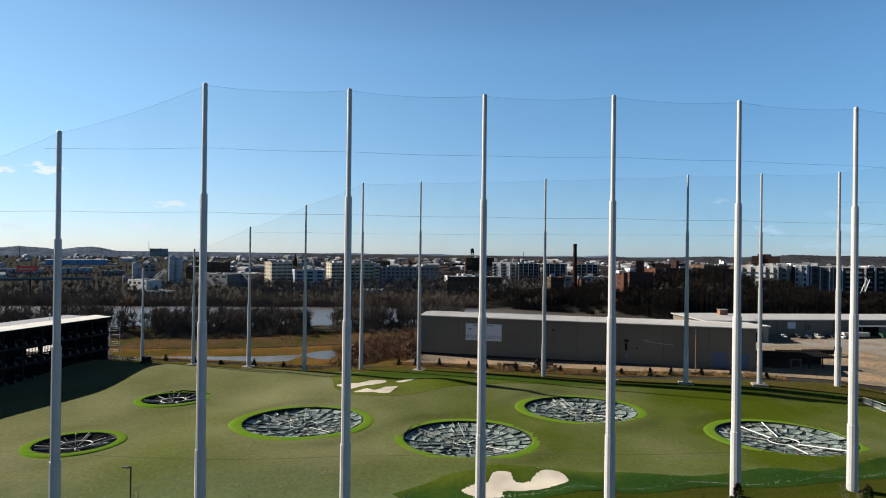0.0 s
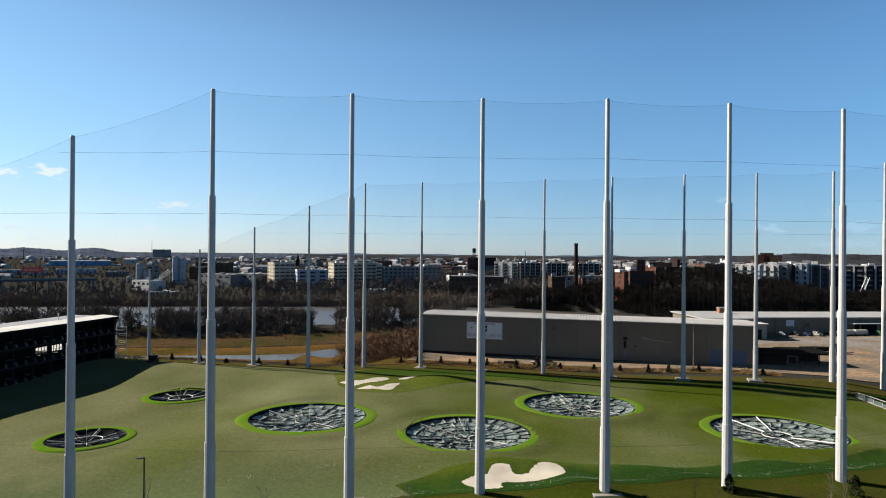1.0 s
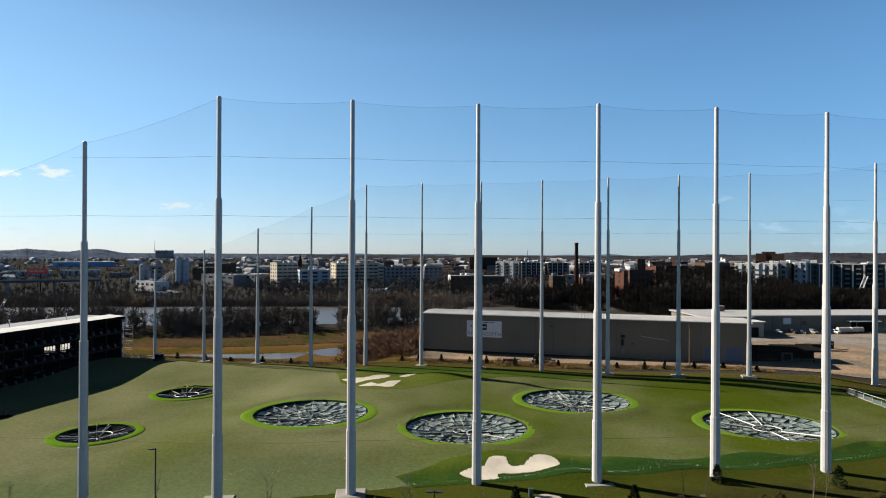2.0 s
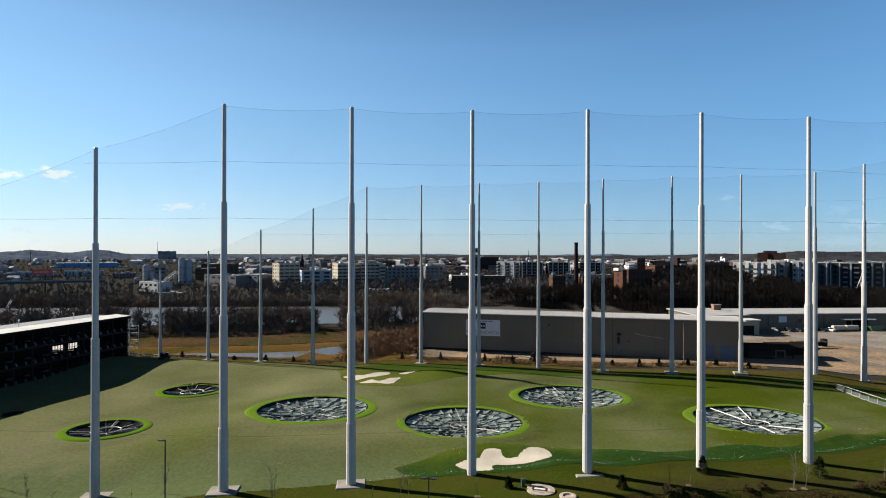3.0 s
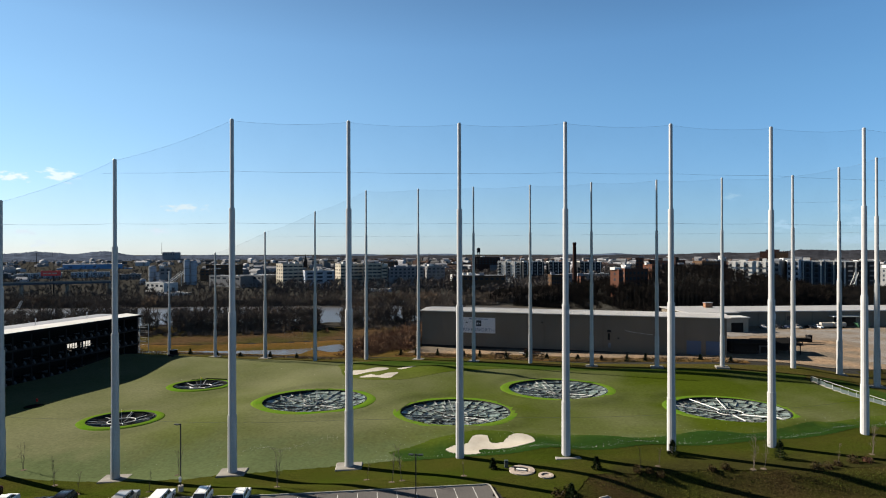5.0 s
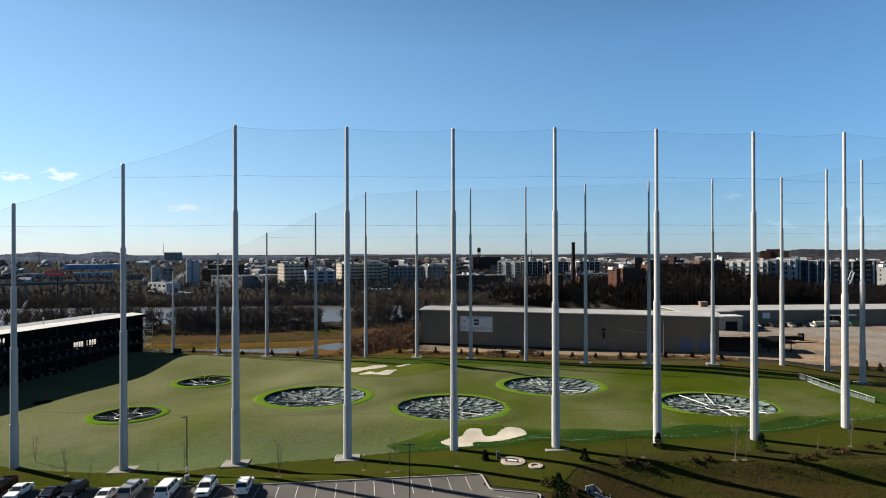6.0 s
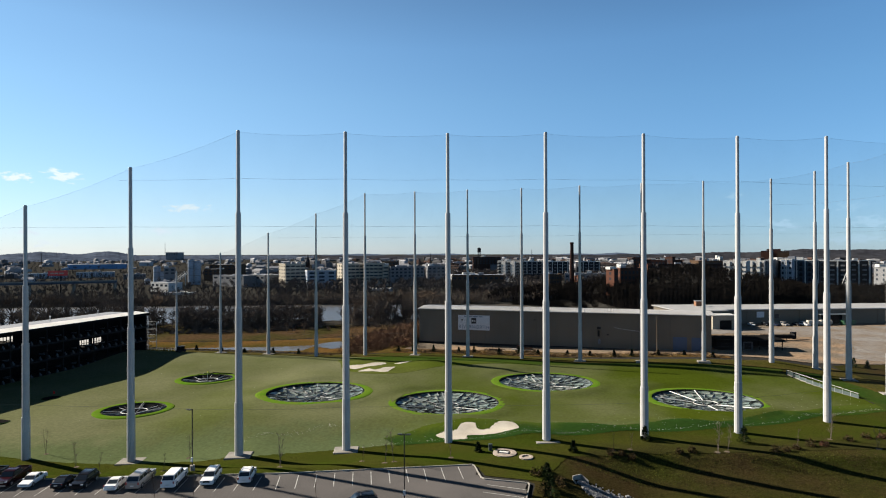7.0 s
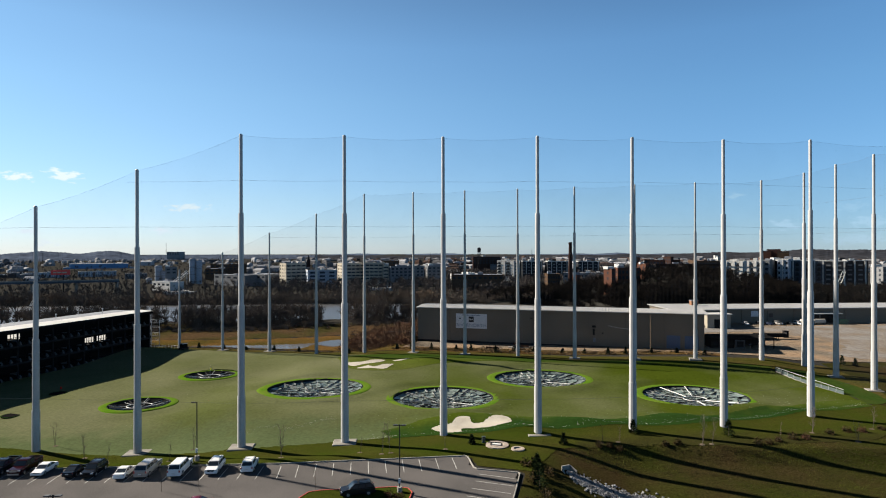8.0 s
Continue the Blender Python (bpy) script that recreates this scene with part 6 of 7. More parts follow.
def bare_tree(seed, h, spread, density, limbs=7):
    """Tapered trunk and forking limbs, and a crown of fine twigs."""
    r = random.Random(seed)
    wood, twigs = Solid(), Solid()
    ends = []

    def grow(p, d, length, rad, depth):
        steps = 3 if depth < 2 else 2
        for k in range(steps):
            q = p + d * (length / steps)
            wood.tube(p, q, rad * (1 - 0.28 * k / steps), rad * (1 - 0.28 * (k + 1) / steps), 6 if depth < 2 else 4, False)
            p = q
            d = (d + Vector((r.uniform(-.18, .18), r.uniform(-.18, .18), r.uniform(-.04, .14)))).normalized()
        if depth >= 3:
            ends.append((p, d))
            return
        for _ in range(r.choice((2, 3, 3)) if depth else limbs):
            a = r.uniform(0, 2 * math.pi)
            e = r.uniform(.35, .95) * spread
            side = Vector((math.cos(a), math.sin(a), 0))
            nd = (d + side * e + Vector((0, 0, .12))).normalized()
            start = p - d * (length * r.uniform(0, .45 if depth == 0 else .3))
            grow(start, nd, length * r.uniform(.52, .78), rad * .52, depth + 1)
    grow(Vector((0, 0, -0.3)), Vector((0, 0, 1)), h * 0.36, h * 0.022, 0)
    for p, d in ends:
        for _ in range(density):
            a = Vector((r.gauss(0, 1), r.gauss(0, 1), r.gauss(.35, .8))).normalized()
            q = p + (d * r.uniform(.2, 1.0) + a) * r.uniform(.25, 1.0) * h * .09
            s = a.cross(Vector((r.random(), r.random(), r.random()))).normalized() * h * .0034
            b = p + (q - p) * r.uniform(0, .4)
            twigs.add([b - s, b + s, q + s * .4, q - s * .4], [(0, 1, 2, 3)])
    return wood.mesh("trunk", BARK), twigs.mesh("crown", TWIG)


def tree_thing(meshes, x, y, size, turn, label, group, sink=0.0):
    t = thing("bare_tree", x, y, ground_z(x, y) - sink, turn, label, "tree", group)
    part("trunk", meshes[0], None, t)
    part("crown", meshes[1], None, t)
    t.scale = (size, size, size)
    return t


TREES = [bare_tree(k, 10.0, (0.8, 1.0, 0.9, 0.7)[k], 13, (7, 8, 6, 7)[k]) for k in range(4)]
trng = random.Random(21)
spots = [(-224.0, 246.0, 2.0), (-246.0, 244.0, 1.7), (-268, 240, 2.1), (-285, 236, 2.2), (-262, 228, 1.9), (-305, 226, 2.2), (-325, 232, 2.2), (-340, 215, 2.2), (-350, 238, 2.3), (-232, 232, 1.2),
         (-100, 292, 1.9), (-92, 300, 2.0), (-86, 285, 1.8), (-108, 305, 1.8), (-80, 306, 1.9), (-96, 276, 1.5), (-116, 296, 1.2), (-74, 292, 1.3)]
for k in range(34):
    x = trng.uniform(-330, -70)
    spots.append((x, float(np.interp(x, NEAR_BANK[0], NEAR_BANK[1])) - trng.uniform(2, 16), trng.uniform(.55, 1.15)))
for k in range(12):
    spots.append((trng.uniform(-190, -110), trng.uniform(225, 255), trng.uniform(.5, .9)))


def open_view(x, y):
    """Stretches of the bank kept clear of growth, where the water shows."""
    way = (x - 12) / (y + 24)
    return y > 225 and (-0.505 < way < -0.462 or -0.90 < way < -0.815)


spots = [(x, min(y, float(np.interp(x, NEAR_BANK[0], NEAR_BANK[1])) - 8), size) for x, y, size in spots]
spots = [(-212.0, 233.0, 2.0)] + [p for p in spots[1:] if not open_view(*p[:2])]
for k, (x, y, size) in enumerate(spots):
    tree_thing(TREES[k % 4], x, y, size, trng.uniform(0, 360), "bare brown deciduous tree on the river bank", "trees along the river", 0.1)


def stick_tree(seed, n, wide, fat=1.4):
    """A small cheap bare tree, ten metres high, as quads."""
    r = random.Random(seed)
    v, f = [], []

    def stick(a, b, w):
        d = b - a
        s = d.cross(Vector((r.gauss(0, 1), r.gauss(0, 1), r.gauss(0, 1)))).normalized() * w
        k = len(v)
        v.extend([a - s, a + s, b + s * .5, b - s * .5])
        f.append((k, k + 1, k + 2, k + 3))
    top = Vector((r.uniform(-.6, .6), r.uniform(-.6, .6), 7.5))
    for _ in range(2):
        stick(Vector((0, 0, -.8)), top, .16)
    for _ in range(n):
        z = r.uniform(2.2, 7.4)
        a = top * (z / 7.5)
        ang, out = r.uniform(0, 2 * math.pi), r.uniform(.8, wide) * (1.15 - abs(z - 5) / 6)
        b = a + Vector((math.cos(ang) * out, math.sin(ang) * out, r.uniform(.8, 2.6)))
        stick(a, b, .07 * fat)
        for _ in range(5):
            p = a.lerp(b, r.uniform(.35, 1))
            stick(p, p + Vector((r.gauss(0, .75), r.gauss(0, .75), r.uniform(.2, 1.7))), .05 * fat)
    return np.array([tuple(p) for p in v]), np.array(f)


def brush(seed, n, h, wide):
    r = random.Random(seed)
    v, f = [], []
    for _ in range(n):
        a = Vector((r.gauss(0, wide * .4), r.gauss(0, wide * .4), -.2))
        b = a + Vector((r.gauss(0, wide * .5), r.gauss(0, wide * .5), r.uniform(.25, 1.0) * h))
        s = (b - a).cross(Vector((r.gauss(0, 1), r.gauss(0, 1), r.gauss(0, 1)))).normalized() * r.uniform(.02, .05)
        k = len(v)
        v.extend([a - s, a + s, b + s * .6, b - s * .6])
        f.append((k, k + 1, k + 2, k + 3))
    return np.array([tuple(p) for p in v]), np.array(f)


def bush(seed, n, h, wide):
    """A rounded mass of fine twigs."""
    r = random.Random(seed)
    v, f = [], []
    for _ in range(n):
        d = Vector((r.gauss(0, 1), r.gauss(0, 1), abs(r.gauss(0, 1)))).normalized() * r.uniform(.25, 1.0)
        a = Vector((d.x * wide, d.y * wide, d.z * h - .1))
        b = a + Vector((d.x * .7 + r.gauss(0, .4), d.y * .7 + r.gauss(0, .4), r.uniform(.1, .9))) * h * .3
        s = (b - a).cross(Vector((r.gauss(0, 1), r.gauss(0, 1), r.gauss(0, 1)))).normalized() * r.uniform(.018, .045)
        k = len(v)
        v.extend([a - s, a + s, b + s * .5, b - s * .5])
        f.append((k, k + 1, k + 2, k + 3))
    return np.array([tuple(p) for p in v]), np.array(f)


def scatter(name, kinds, places, material, label, category):
    """Many copies of small plants joined into one mesh."""
    V, F, k = [], [], 0
    r = random.Random(len(places))
    zs = height([p[0] for p in places], [p[1] for p in places])
    for i, (x, y, size) in enumerate(places):
        v, f = kinds[i % len(kinds)]
        a, sq = r.uniform(0, 6.28), r.uniform(.85, 1.15)
        c, s = math.cos(a), math.sin(a)
        z = zs[i]
        q = np.stack([(v[:, 0] * c - v[:, 1] * s) * size * sq + x, (v[:, 0] * s + v[:, 1] * c) * size * sq + y, v[:, 2] * size + z], 1)
        V.append(q)
        F.append(f + k)
        k += len(v)
    me = bpy.data.meshes.new(name)
    me.from_pydata(np.concatenate(V).tolist(), [], np.concatenate(F).tolist())
    me.materials.append(material)
    me.update()
    return tagged(new(name, me), label, category, kind="stuff")


STICKS = [stick_tree(40 + k, 24, 2.6) for k in range(4)]
BRUSH = [brush(60 + k, 170, 2.8, 2.6) for k in range(3)]
BUSHES = [bush(160 + k, 300, 2.4, 1.7) for k in range(3)]
REEDS = [brush(80 + k, 60, 1.2, 1.8) for k in range(2)]
fb_x, fb_y = FAR_BANK
nb_x, nb_y = (-600, -239, -172, -131, -60, 0, 300), (110, 240, 258, 272, 300, 330, 350)
far_woods, near_brush, bluff, bluff_low = [], [], [], []
for k in range(1700):
    x = trng.uniform(-560, -20)
    far_woods.append((x, float(np.interp(x, fb_x, fb_y)) + 2 + 90 * trng.random() ** 1.7, trng.uniform(.40, .78)))
for k in range(2900):
    x = trng.uniform(-70, 440)
    far = trng.random()
    bluff.append((x, float(np.interp(x, fb_x, fb_y)) + 2 + (62 if x > 140 or x < 0 else 120) * far, trng.uniform(.65, 1.05) if x < 130 else trng.uniform(.5, .8)))
for k in range(420):
    x = trng.uniform(10, 130)
    bluff.append((x, float(np.interp(x, fb_x, fb_y)) + trng.uniform(2, 30), trng.uniform(.7, 1.0)))
river_trees = [(x, float(np.interp(x, nb_x, nb_y)) - trng.uniform(4, 35), trng.uniform(.8, 1.3)) for x in (trng.uniform(-430, -215) for _ in range(330))]
river_trees += [(x, float(np.interp(x, nb_x, nb_y)) - trng.uniform(1, 34), trng.uniform(.6, 1.15)) for x in (trng.uniform(-232, -62) for _ in range(560))]
for k in range(1300):
    x = trng.uniform(-340, -62)
    near_brush.append((x, float(np.interp(x, nb_x, nb_y)) - 40 * trng.random() - 4, trng.uniform(.5, 1.2)))
for k in range(1500):
    x = trng.uniform(-500, 440)
    bluff_low.append((x, float(np.interp(x, fb_x, fb_y)) - 6 + 30 * trng.random(), trng.uniform(1.0, 2.0)))
scatter("woodland", STICKS, far_woods, BRUSHWOOD, "bare brown woods on the far river bank", "woods")
scatter("woodland", STICKS, bluff, SHADED_WOODS, "bare woods on the bluff, shade painted into their dark colour", "woods")
scatter("undergrowth", BRUSH, [p for p in bluff_low if p[0] < -50], BRUSHWOOD, "brown undergrowth along the far bank", "undergrowth")
scatter("undergrowth", BRUSH, [p for p in bluff_low if p[0] >= -50], SHADED_WOODS, "undergrowth along the far bank, shade painted into its dark colour", "undergrowth")
near_brush = [p for p in near_brush if not open_view(p[0], p[1])]
river_trees = [p for p in river_trees if not open_view(p[0], p[1])]
scatter("woodland", STICKS, river_trees, BRUSHWOOD, "young bare trees along the near river bank", "woods")
scatter("undergrowth", BUSHES, near_brush, BRUSHWOOD, "brown brush along the river", "undergrowth")
russet = [(trng.gauss(-70, 7.5), trng.gauss(208, 12), trng.uniform(1.0, 2.5)) for _ in range(300)]
russet += [(trng.uniform(-250, -100), trng.uniform(232, 244), trng.uniform(.25, .5)) for _ in range(160)]
russet = [p for p in russet if not (p[0] > -60 and p[1] > 190)]
scatter("thicket", BUSHES, russet, RUSSET, "russet thicket beside the warehouse", "thicket")
reeds = [(trng.uniform(-58, 46), trng.uniform(168.5, 174.5), trng.uniform(.6, 1.1)) for _ in range(190)]
reeds += [(trng.uniform(-170, -75), trng.uniform(158, 163), trng.uniform(.4, .8)) for _ in range(90)]
scatter("dry_reeds", REEDS, reeds, REED, "dry tan reeds and weeds behind the far poles", "reeds")
lots = []
for k in range(5200):
    d = 500 + 2400 * trng.random() ** 1.3
    a = radians(104 + trng.uniform(-42, 42))
    x, y = d * math.cos(a), d * math.sin(a)
    if y > float(np.interp(x, fb_x, fb_y)) + 60:
        lots.append((x, y, trng.uniform(.5, .95)))
for k in range(1500):
    d, a = trng.uniform(455, 900), radians(trng.uniform(80, 122))
    x, y = d * math.cos(a), d * math.sin(a)
    if y > float(np.interp(x, fb_x, fb_y)) + 60:
        lots.append((x, y, trng.uniform(.9, 1.35)))
for k in range(1900):
    d, a = trng.uniform(430, 1200), radians(trng.uniform(116, 150))
    x, y = d * math.cos(a), d * math.sin(a)
    if y > float(np.interp(x, fb_x, fb_y)) + 70:
        lots.append((x, y, trng.uniform(.35, .65)))
SIMPLE = [stick_tree(90 + k, 9, 3.0, 4.0) for k in range(3)]
scatter("city_trees", SIMPLE, lots, CITY_TREE, "bare street and garden trees across the city", "trees")


def tuft(seed, n, h, wide):
    """A clump of bent grass blades."""
    r = random.Random(seed)
    v, f = [], []
    for _ in range(n):
        a = Vector((r.gauss(0, wide), r.gauss(0, wide), -.03))
        lean = Vector((r.gauss(0, .5), r.gauss(0, .5), 1)).normalized() * h * r.uniform(.5, 1.1)
        s = Vector((r.gauss(0, 1), r.gauss(0, 1), 0)).normalized() * h * .22
        k = len(v)
        v.extend([a - s, a + s, a + lean])
        f.append((k, k + 1, k + 2))
    return np.array([tuple(p) for p in v]), np.array(f)


TUFTS = [tuft(700 + k, 8, .17, .16) for k in range(5)]
GREEN_TUFT = mat("green winter grass tufts", (0.066, 0.082, 0.013), (0.088, 0.086, 0.022), 0.15, 0.95, fine=0.3, island=0.45)
BROWN_TUFT = mat("dead brown grass tufts", (0.074, 0.052, 0.026), (0.052, 0.042, 0.019), 0.10, 0.95, fine=0.3, island=0.45)
green_tufts, brown_tufts = [], []
for k in range(19000):
    x = 3 + 80 * trng.random()
    crest = float(np.interp(x, (1.6, 18.5, 35.8, 54.5, 70, 85), (86.6, 93.4, 100.4, 112.2, 122, 126)))
    y = crest - 0.6 - (10 + 0.45 * x) * trng.random() ** 0.9
    p = (x, y, trng.uniform(.55, 1.5))
    (green_tufts if math.sin(x / 5.3 + 2 * math.sin(y / 7.1)) + math.sin(y / 3.7 - x / 9.0) + trng.gauss(0, .9) > .15 else brown_tufts).append(p)
scatter("grass_tufts", TUFTS, green_tufts, GREEN_TUFT, "green tufts of rough winter grass on the bank", "grass")
scatter("grass_tufts", TUFTS, brown_tufts, BROWN_TUFT, "dead brown tufts of grass on the bank", "grass")


def sapling(x, y, h, stems, seed):
    r = random.Random(seed)
    t = thing("sapling", x, y, ground_z(x, y) + 0.05, r.uniform(0, 360), "thin leafless sapling on the lawn", "sapling", "saplings in the grounds")
    for k in range(stems):
        s = Solid()
        a = r.uniform(0, 6.28)
        p, d = Vector((.12 * math.cos(a), .12 * math.sin(a), -.1)), Vector((.10 * math.cos(a), .10 * math.sin(a), 1)).normalized()
        for j in range(4):
            q = p + d * h / 4
            s.tube(p, q, .032 * (1 - j * .2), .032 * (.8 - j * .2) + .004, 5, False)
            for _ in range(5 if j else 0):
                b = Vector((r.gauss(0, .5), r.gauss(0, .5), r.uniform(.5, 1.0))) * h * .16
                m = p.lerp(q, r.random())
                s.tube(m, m + b, .014, .007, 3, False)
                for _ in range(2):
                    s.tube(m + b * .6, m + b * .6 + Vector((r.gauss(0, .3), r.gauss(0, .3), r.uniform(.2, .6))) * h * .12, .009, .005, 3, False)
            p, d = q, (d + Vector((r.uniform(-.1, .1), r.uniform(-.1, .1), .05))).normalized()
        part("stem", s, PALE_BARK if stems > 1 else BARK, t)
    part("mulch", Solid().tube((0, 0, -.1), (0, 0, .06), .6, .45, 10), BARK, t, "dark mulch ring")


for k, (x, y, h, n) in enumerate(((-37.9, 61.9, 5.2, 3), (-22.2, 67.3, 4.6, 2), (-20.9, 68.3, 5.2, 2), (-26.6, 68.4, 2.6, 1), (-25.2, 50.2, 4.4, 1), (30.2, 86.2, 5.0, 3), (31.8, 86.8, 4.6, 2), (16.1, 83.8, 3.0, 1), (13.3, 82.6, 3.2, 1), (50.8, 98.5, 4.8, 3),
                                  (-76.6, 60.3, 4.6, 2), (-64.0, 52.5, 3.4, 1), (-54.5, 55.6, 3.0, 1), (-87.7, 64.2, 4.6, 2), (-46.5, 44.5, 4.6, 1), (-41.5, 46.2, 5.0, 1), (62.5, 104, 4.0, 2), (57, 95, 3.6, 2), (-12.5, 72.4, 2.4, 1), (44, 93, 3.0, 1), (-58.8, 66.8, 4.8, 2))):
    sapling(x, y, h, n, 300 + k)


def evergreen(x, y, h, r0, seed):
    r = random.Random(seed)
    t = thing("evergreen_shrub", x, y, ground_z(x, y) + 0.05, 0, "small dark conical evergreen", "evergreen", "evergreens in the grounds")
    s = Solid()
    for k in range(430):
        z = h * r.random() ** 1.25
        rad = r0 * 1.25 * (1 - z / h) ** .8 * r.uniform(.35, 1.1) + .05
        a = r.uniform(0, 6.28)
        c = Vector((rad * math.cos(a), rad * math.sin(a), z + .12))
        u = Vector((math.cos(a), math.sin(a), r.uniform(.1, .9))) * r.uniform(.14, .3)
        w = Vector((-math.sin(a), math.cos(a), r.uniform(-.4, .4))) * r.uniform(.08, .16)
        s.add([c - w, c + u, c + w, c - u * .6], [(0, 1, 2), (0, 2, 3)])
    part("foliage", s, NEEDLE, t)
    part("stem", Solid().tube((0, 0, -.15), (0, 0, h * .8), .06, .02, 6), BARK, t)


def round_shrub(x, y, h, seed, material=SHRUB):
    r = random.Random(seed)
    t = thing("shrub", x, y, ground_z(x, y) + 0.05, 0, "low brown winter shrub in a mulched bed", "shrub", "shrubs on the bank")
    s = Solid()
    for k in range(260):
        d = Vector((r.gauss(0, 1), r.gauss(0, 1), abs(r.gauss(0, .8)))).normalized() * r.uniform(.35, 1.0)
        c = Vector((d.x * h * .75, d.y * h * .75, d.z * h))
        u, w = (Vector((r.gauss(0, 1), r.gauss(0, 1), r.gauss(0, 1))).normalized() * r.uniform(.06, .15) for _ in range(2))
        s.add([c - u, c + w, c + u, c - w], [(0, 1, 2, 3)])
    part("foliage", s, material, t)
    b = Solid()
    for k in range(8):
        a = r.uniform(0, 6.28)
        b.tube((0, 0, -.1), (h * .5 * math.cos(a), h * .5 * math.sin(a), h * .7), .025, .01, 4, False)
    part("stem", b, BARK, t)


for k, (x, y, h) in enumerate(((18.9, 89.6, 2.4), (35.6, 92.6, 2.8), (6.8, 80.2, 1.8), (4.2, 64.0, 2.8), (4.8, 60.5, 3.2), (-8.8, 76.6, 1.5), (3.6, 67.5, 2.2), (80.5, 172, 2.6), (83.5, 171, 2.2))):
    evergreen(x, y, h, h * .30, 400 + k)
for k in range(15):
    x = -58 + 7.2 * k + trng.uniform(-1.5, 1.5)
    evergreen(x, 169.5 + trng.uniform(-1, 2) if x < 45 else 171, trng.uniform(1.2, 2.3), .55, 430 + k)
for k in range(7):
    evergreen(-128 + 9.5 * k + trng.uniform(-2, 2), 157 + trng.uniform(0, 1.5), trng.uniform(1.0, 2.2), .6, 460 + k)
for k, (x, y, h) in enumerate(((1.9, 68.2, 1.5), (26.1, 85.3, 1.2), (24.0, 84.2, 1.0), (12.8, 80.9, 1.2), (14.6, 81.4, 1.0), (16.2, 81.0, 1.1), (39.7, 88.8, 1.4), (41.5, 89.8, 1.1), (46.3, 93.6, 1.4), (48.6, 94.2, 1.2), (53.8, 98.6, 1.2), (57.3, 101.0, 1.3), (60.0, 101.5, 1.2),
                               (43.4, 91.4, 1.1), (3.9, 62.0, 1.8), (5.5, 66.0, 1.6), (3.2, 70.0, 1.3), (-13.0, 50.5, 1.3), (-14.8, 51.2, 1.2), (-12.9, 48.6, 1.2), (64, 104, 1.1), (6.0, 57.5, 1.8), (4.2, 53.5, 1.6))):
    round_shrub(x, y, h, 500 + k, RED_SHRUB if k in (17, 18, 19, 9, 12) else SHRUB)
for k in range(9):
    x = trng.uniform(-28, -8)
    round_shrub(x, 176 + trng.uniform(0, 2), trng.uniform(.8, 1.5), 560 + k)


# ---- city across the river ----
def wall_mat(name, col):
    return mat(name, col, [c * 0.82 for c in col], 0.06, 0.85, fine=0.10, bump_scale=0.7, jitter=0.06)


C_WHITE, C_GREY, C_CREAM = wall_mat("white render", (0.48, 0.48, 0.47)), wall_mat("grey cladding", (0.20, 0.205, 0.215)), wall_mat("cream concrete", (0.44, 0.40, 0.33))
C_BRICK, C_DARKBRICK, C_BROWN = wall_mat("red brick", (0.095, 0.046, 0.033)), wall_mat("dark brick", (0.037, 0.022, 0.019)), wall_mat("brown brick", (0.084, 0.055, 0.037))
C_DARK, C_SLATE, C_BLUE, C_PALEBLUE = wall_mat("charcoal cladding", (0.028, 0.030, 0.034)), wall_mat("slate cladding", (0.065, 0.081, 0.105)), wall_mat("blue cladding", (0.13, 0.25, 0.43)), wall_mat("pale blue cladding", (0.33, 0.37, 0.43))
WINDOWS = {}


def pane_mesh(w, h):
    key = (round(w, 1), round(h, 1))
    if key not in WINDOWS:
        WINDOWS[key] = Solid().box(-key[0] / 2, key[0] / 2, -0.06, 0.02, -key[1] / 2, key[1] / 2).mesh("window", GLASS)
    return WINDOWS[key]


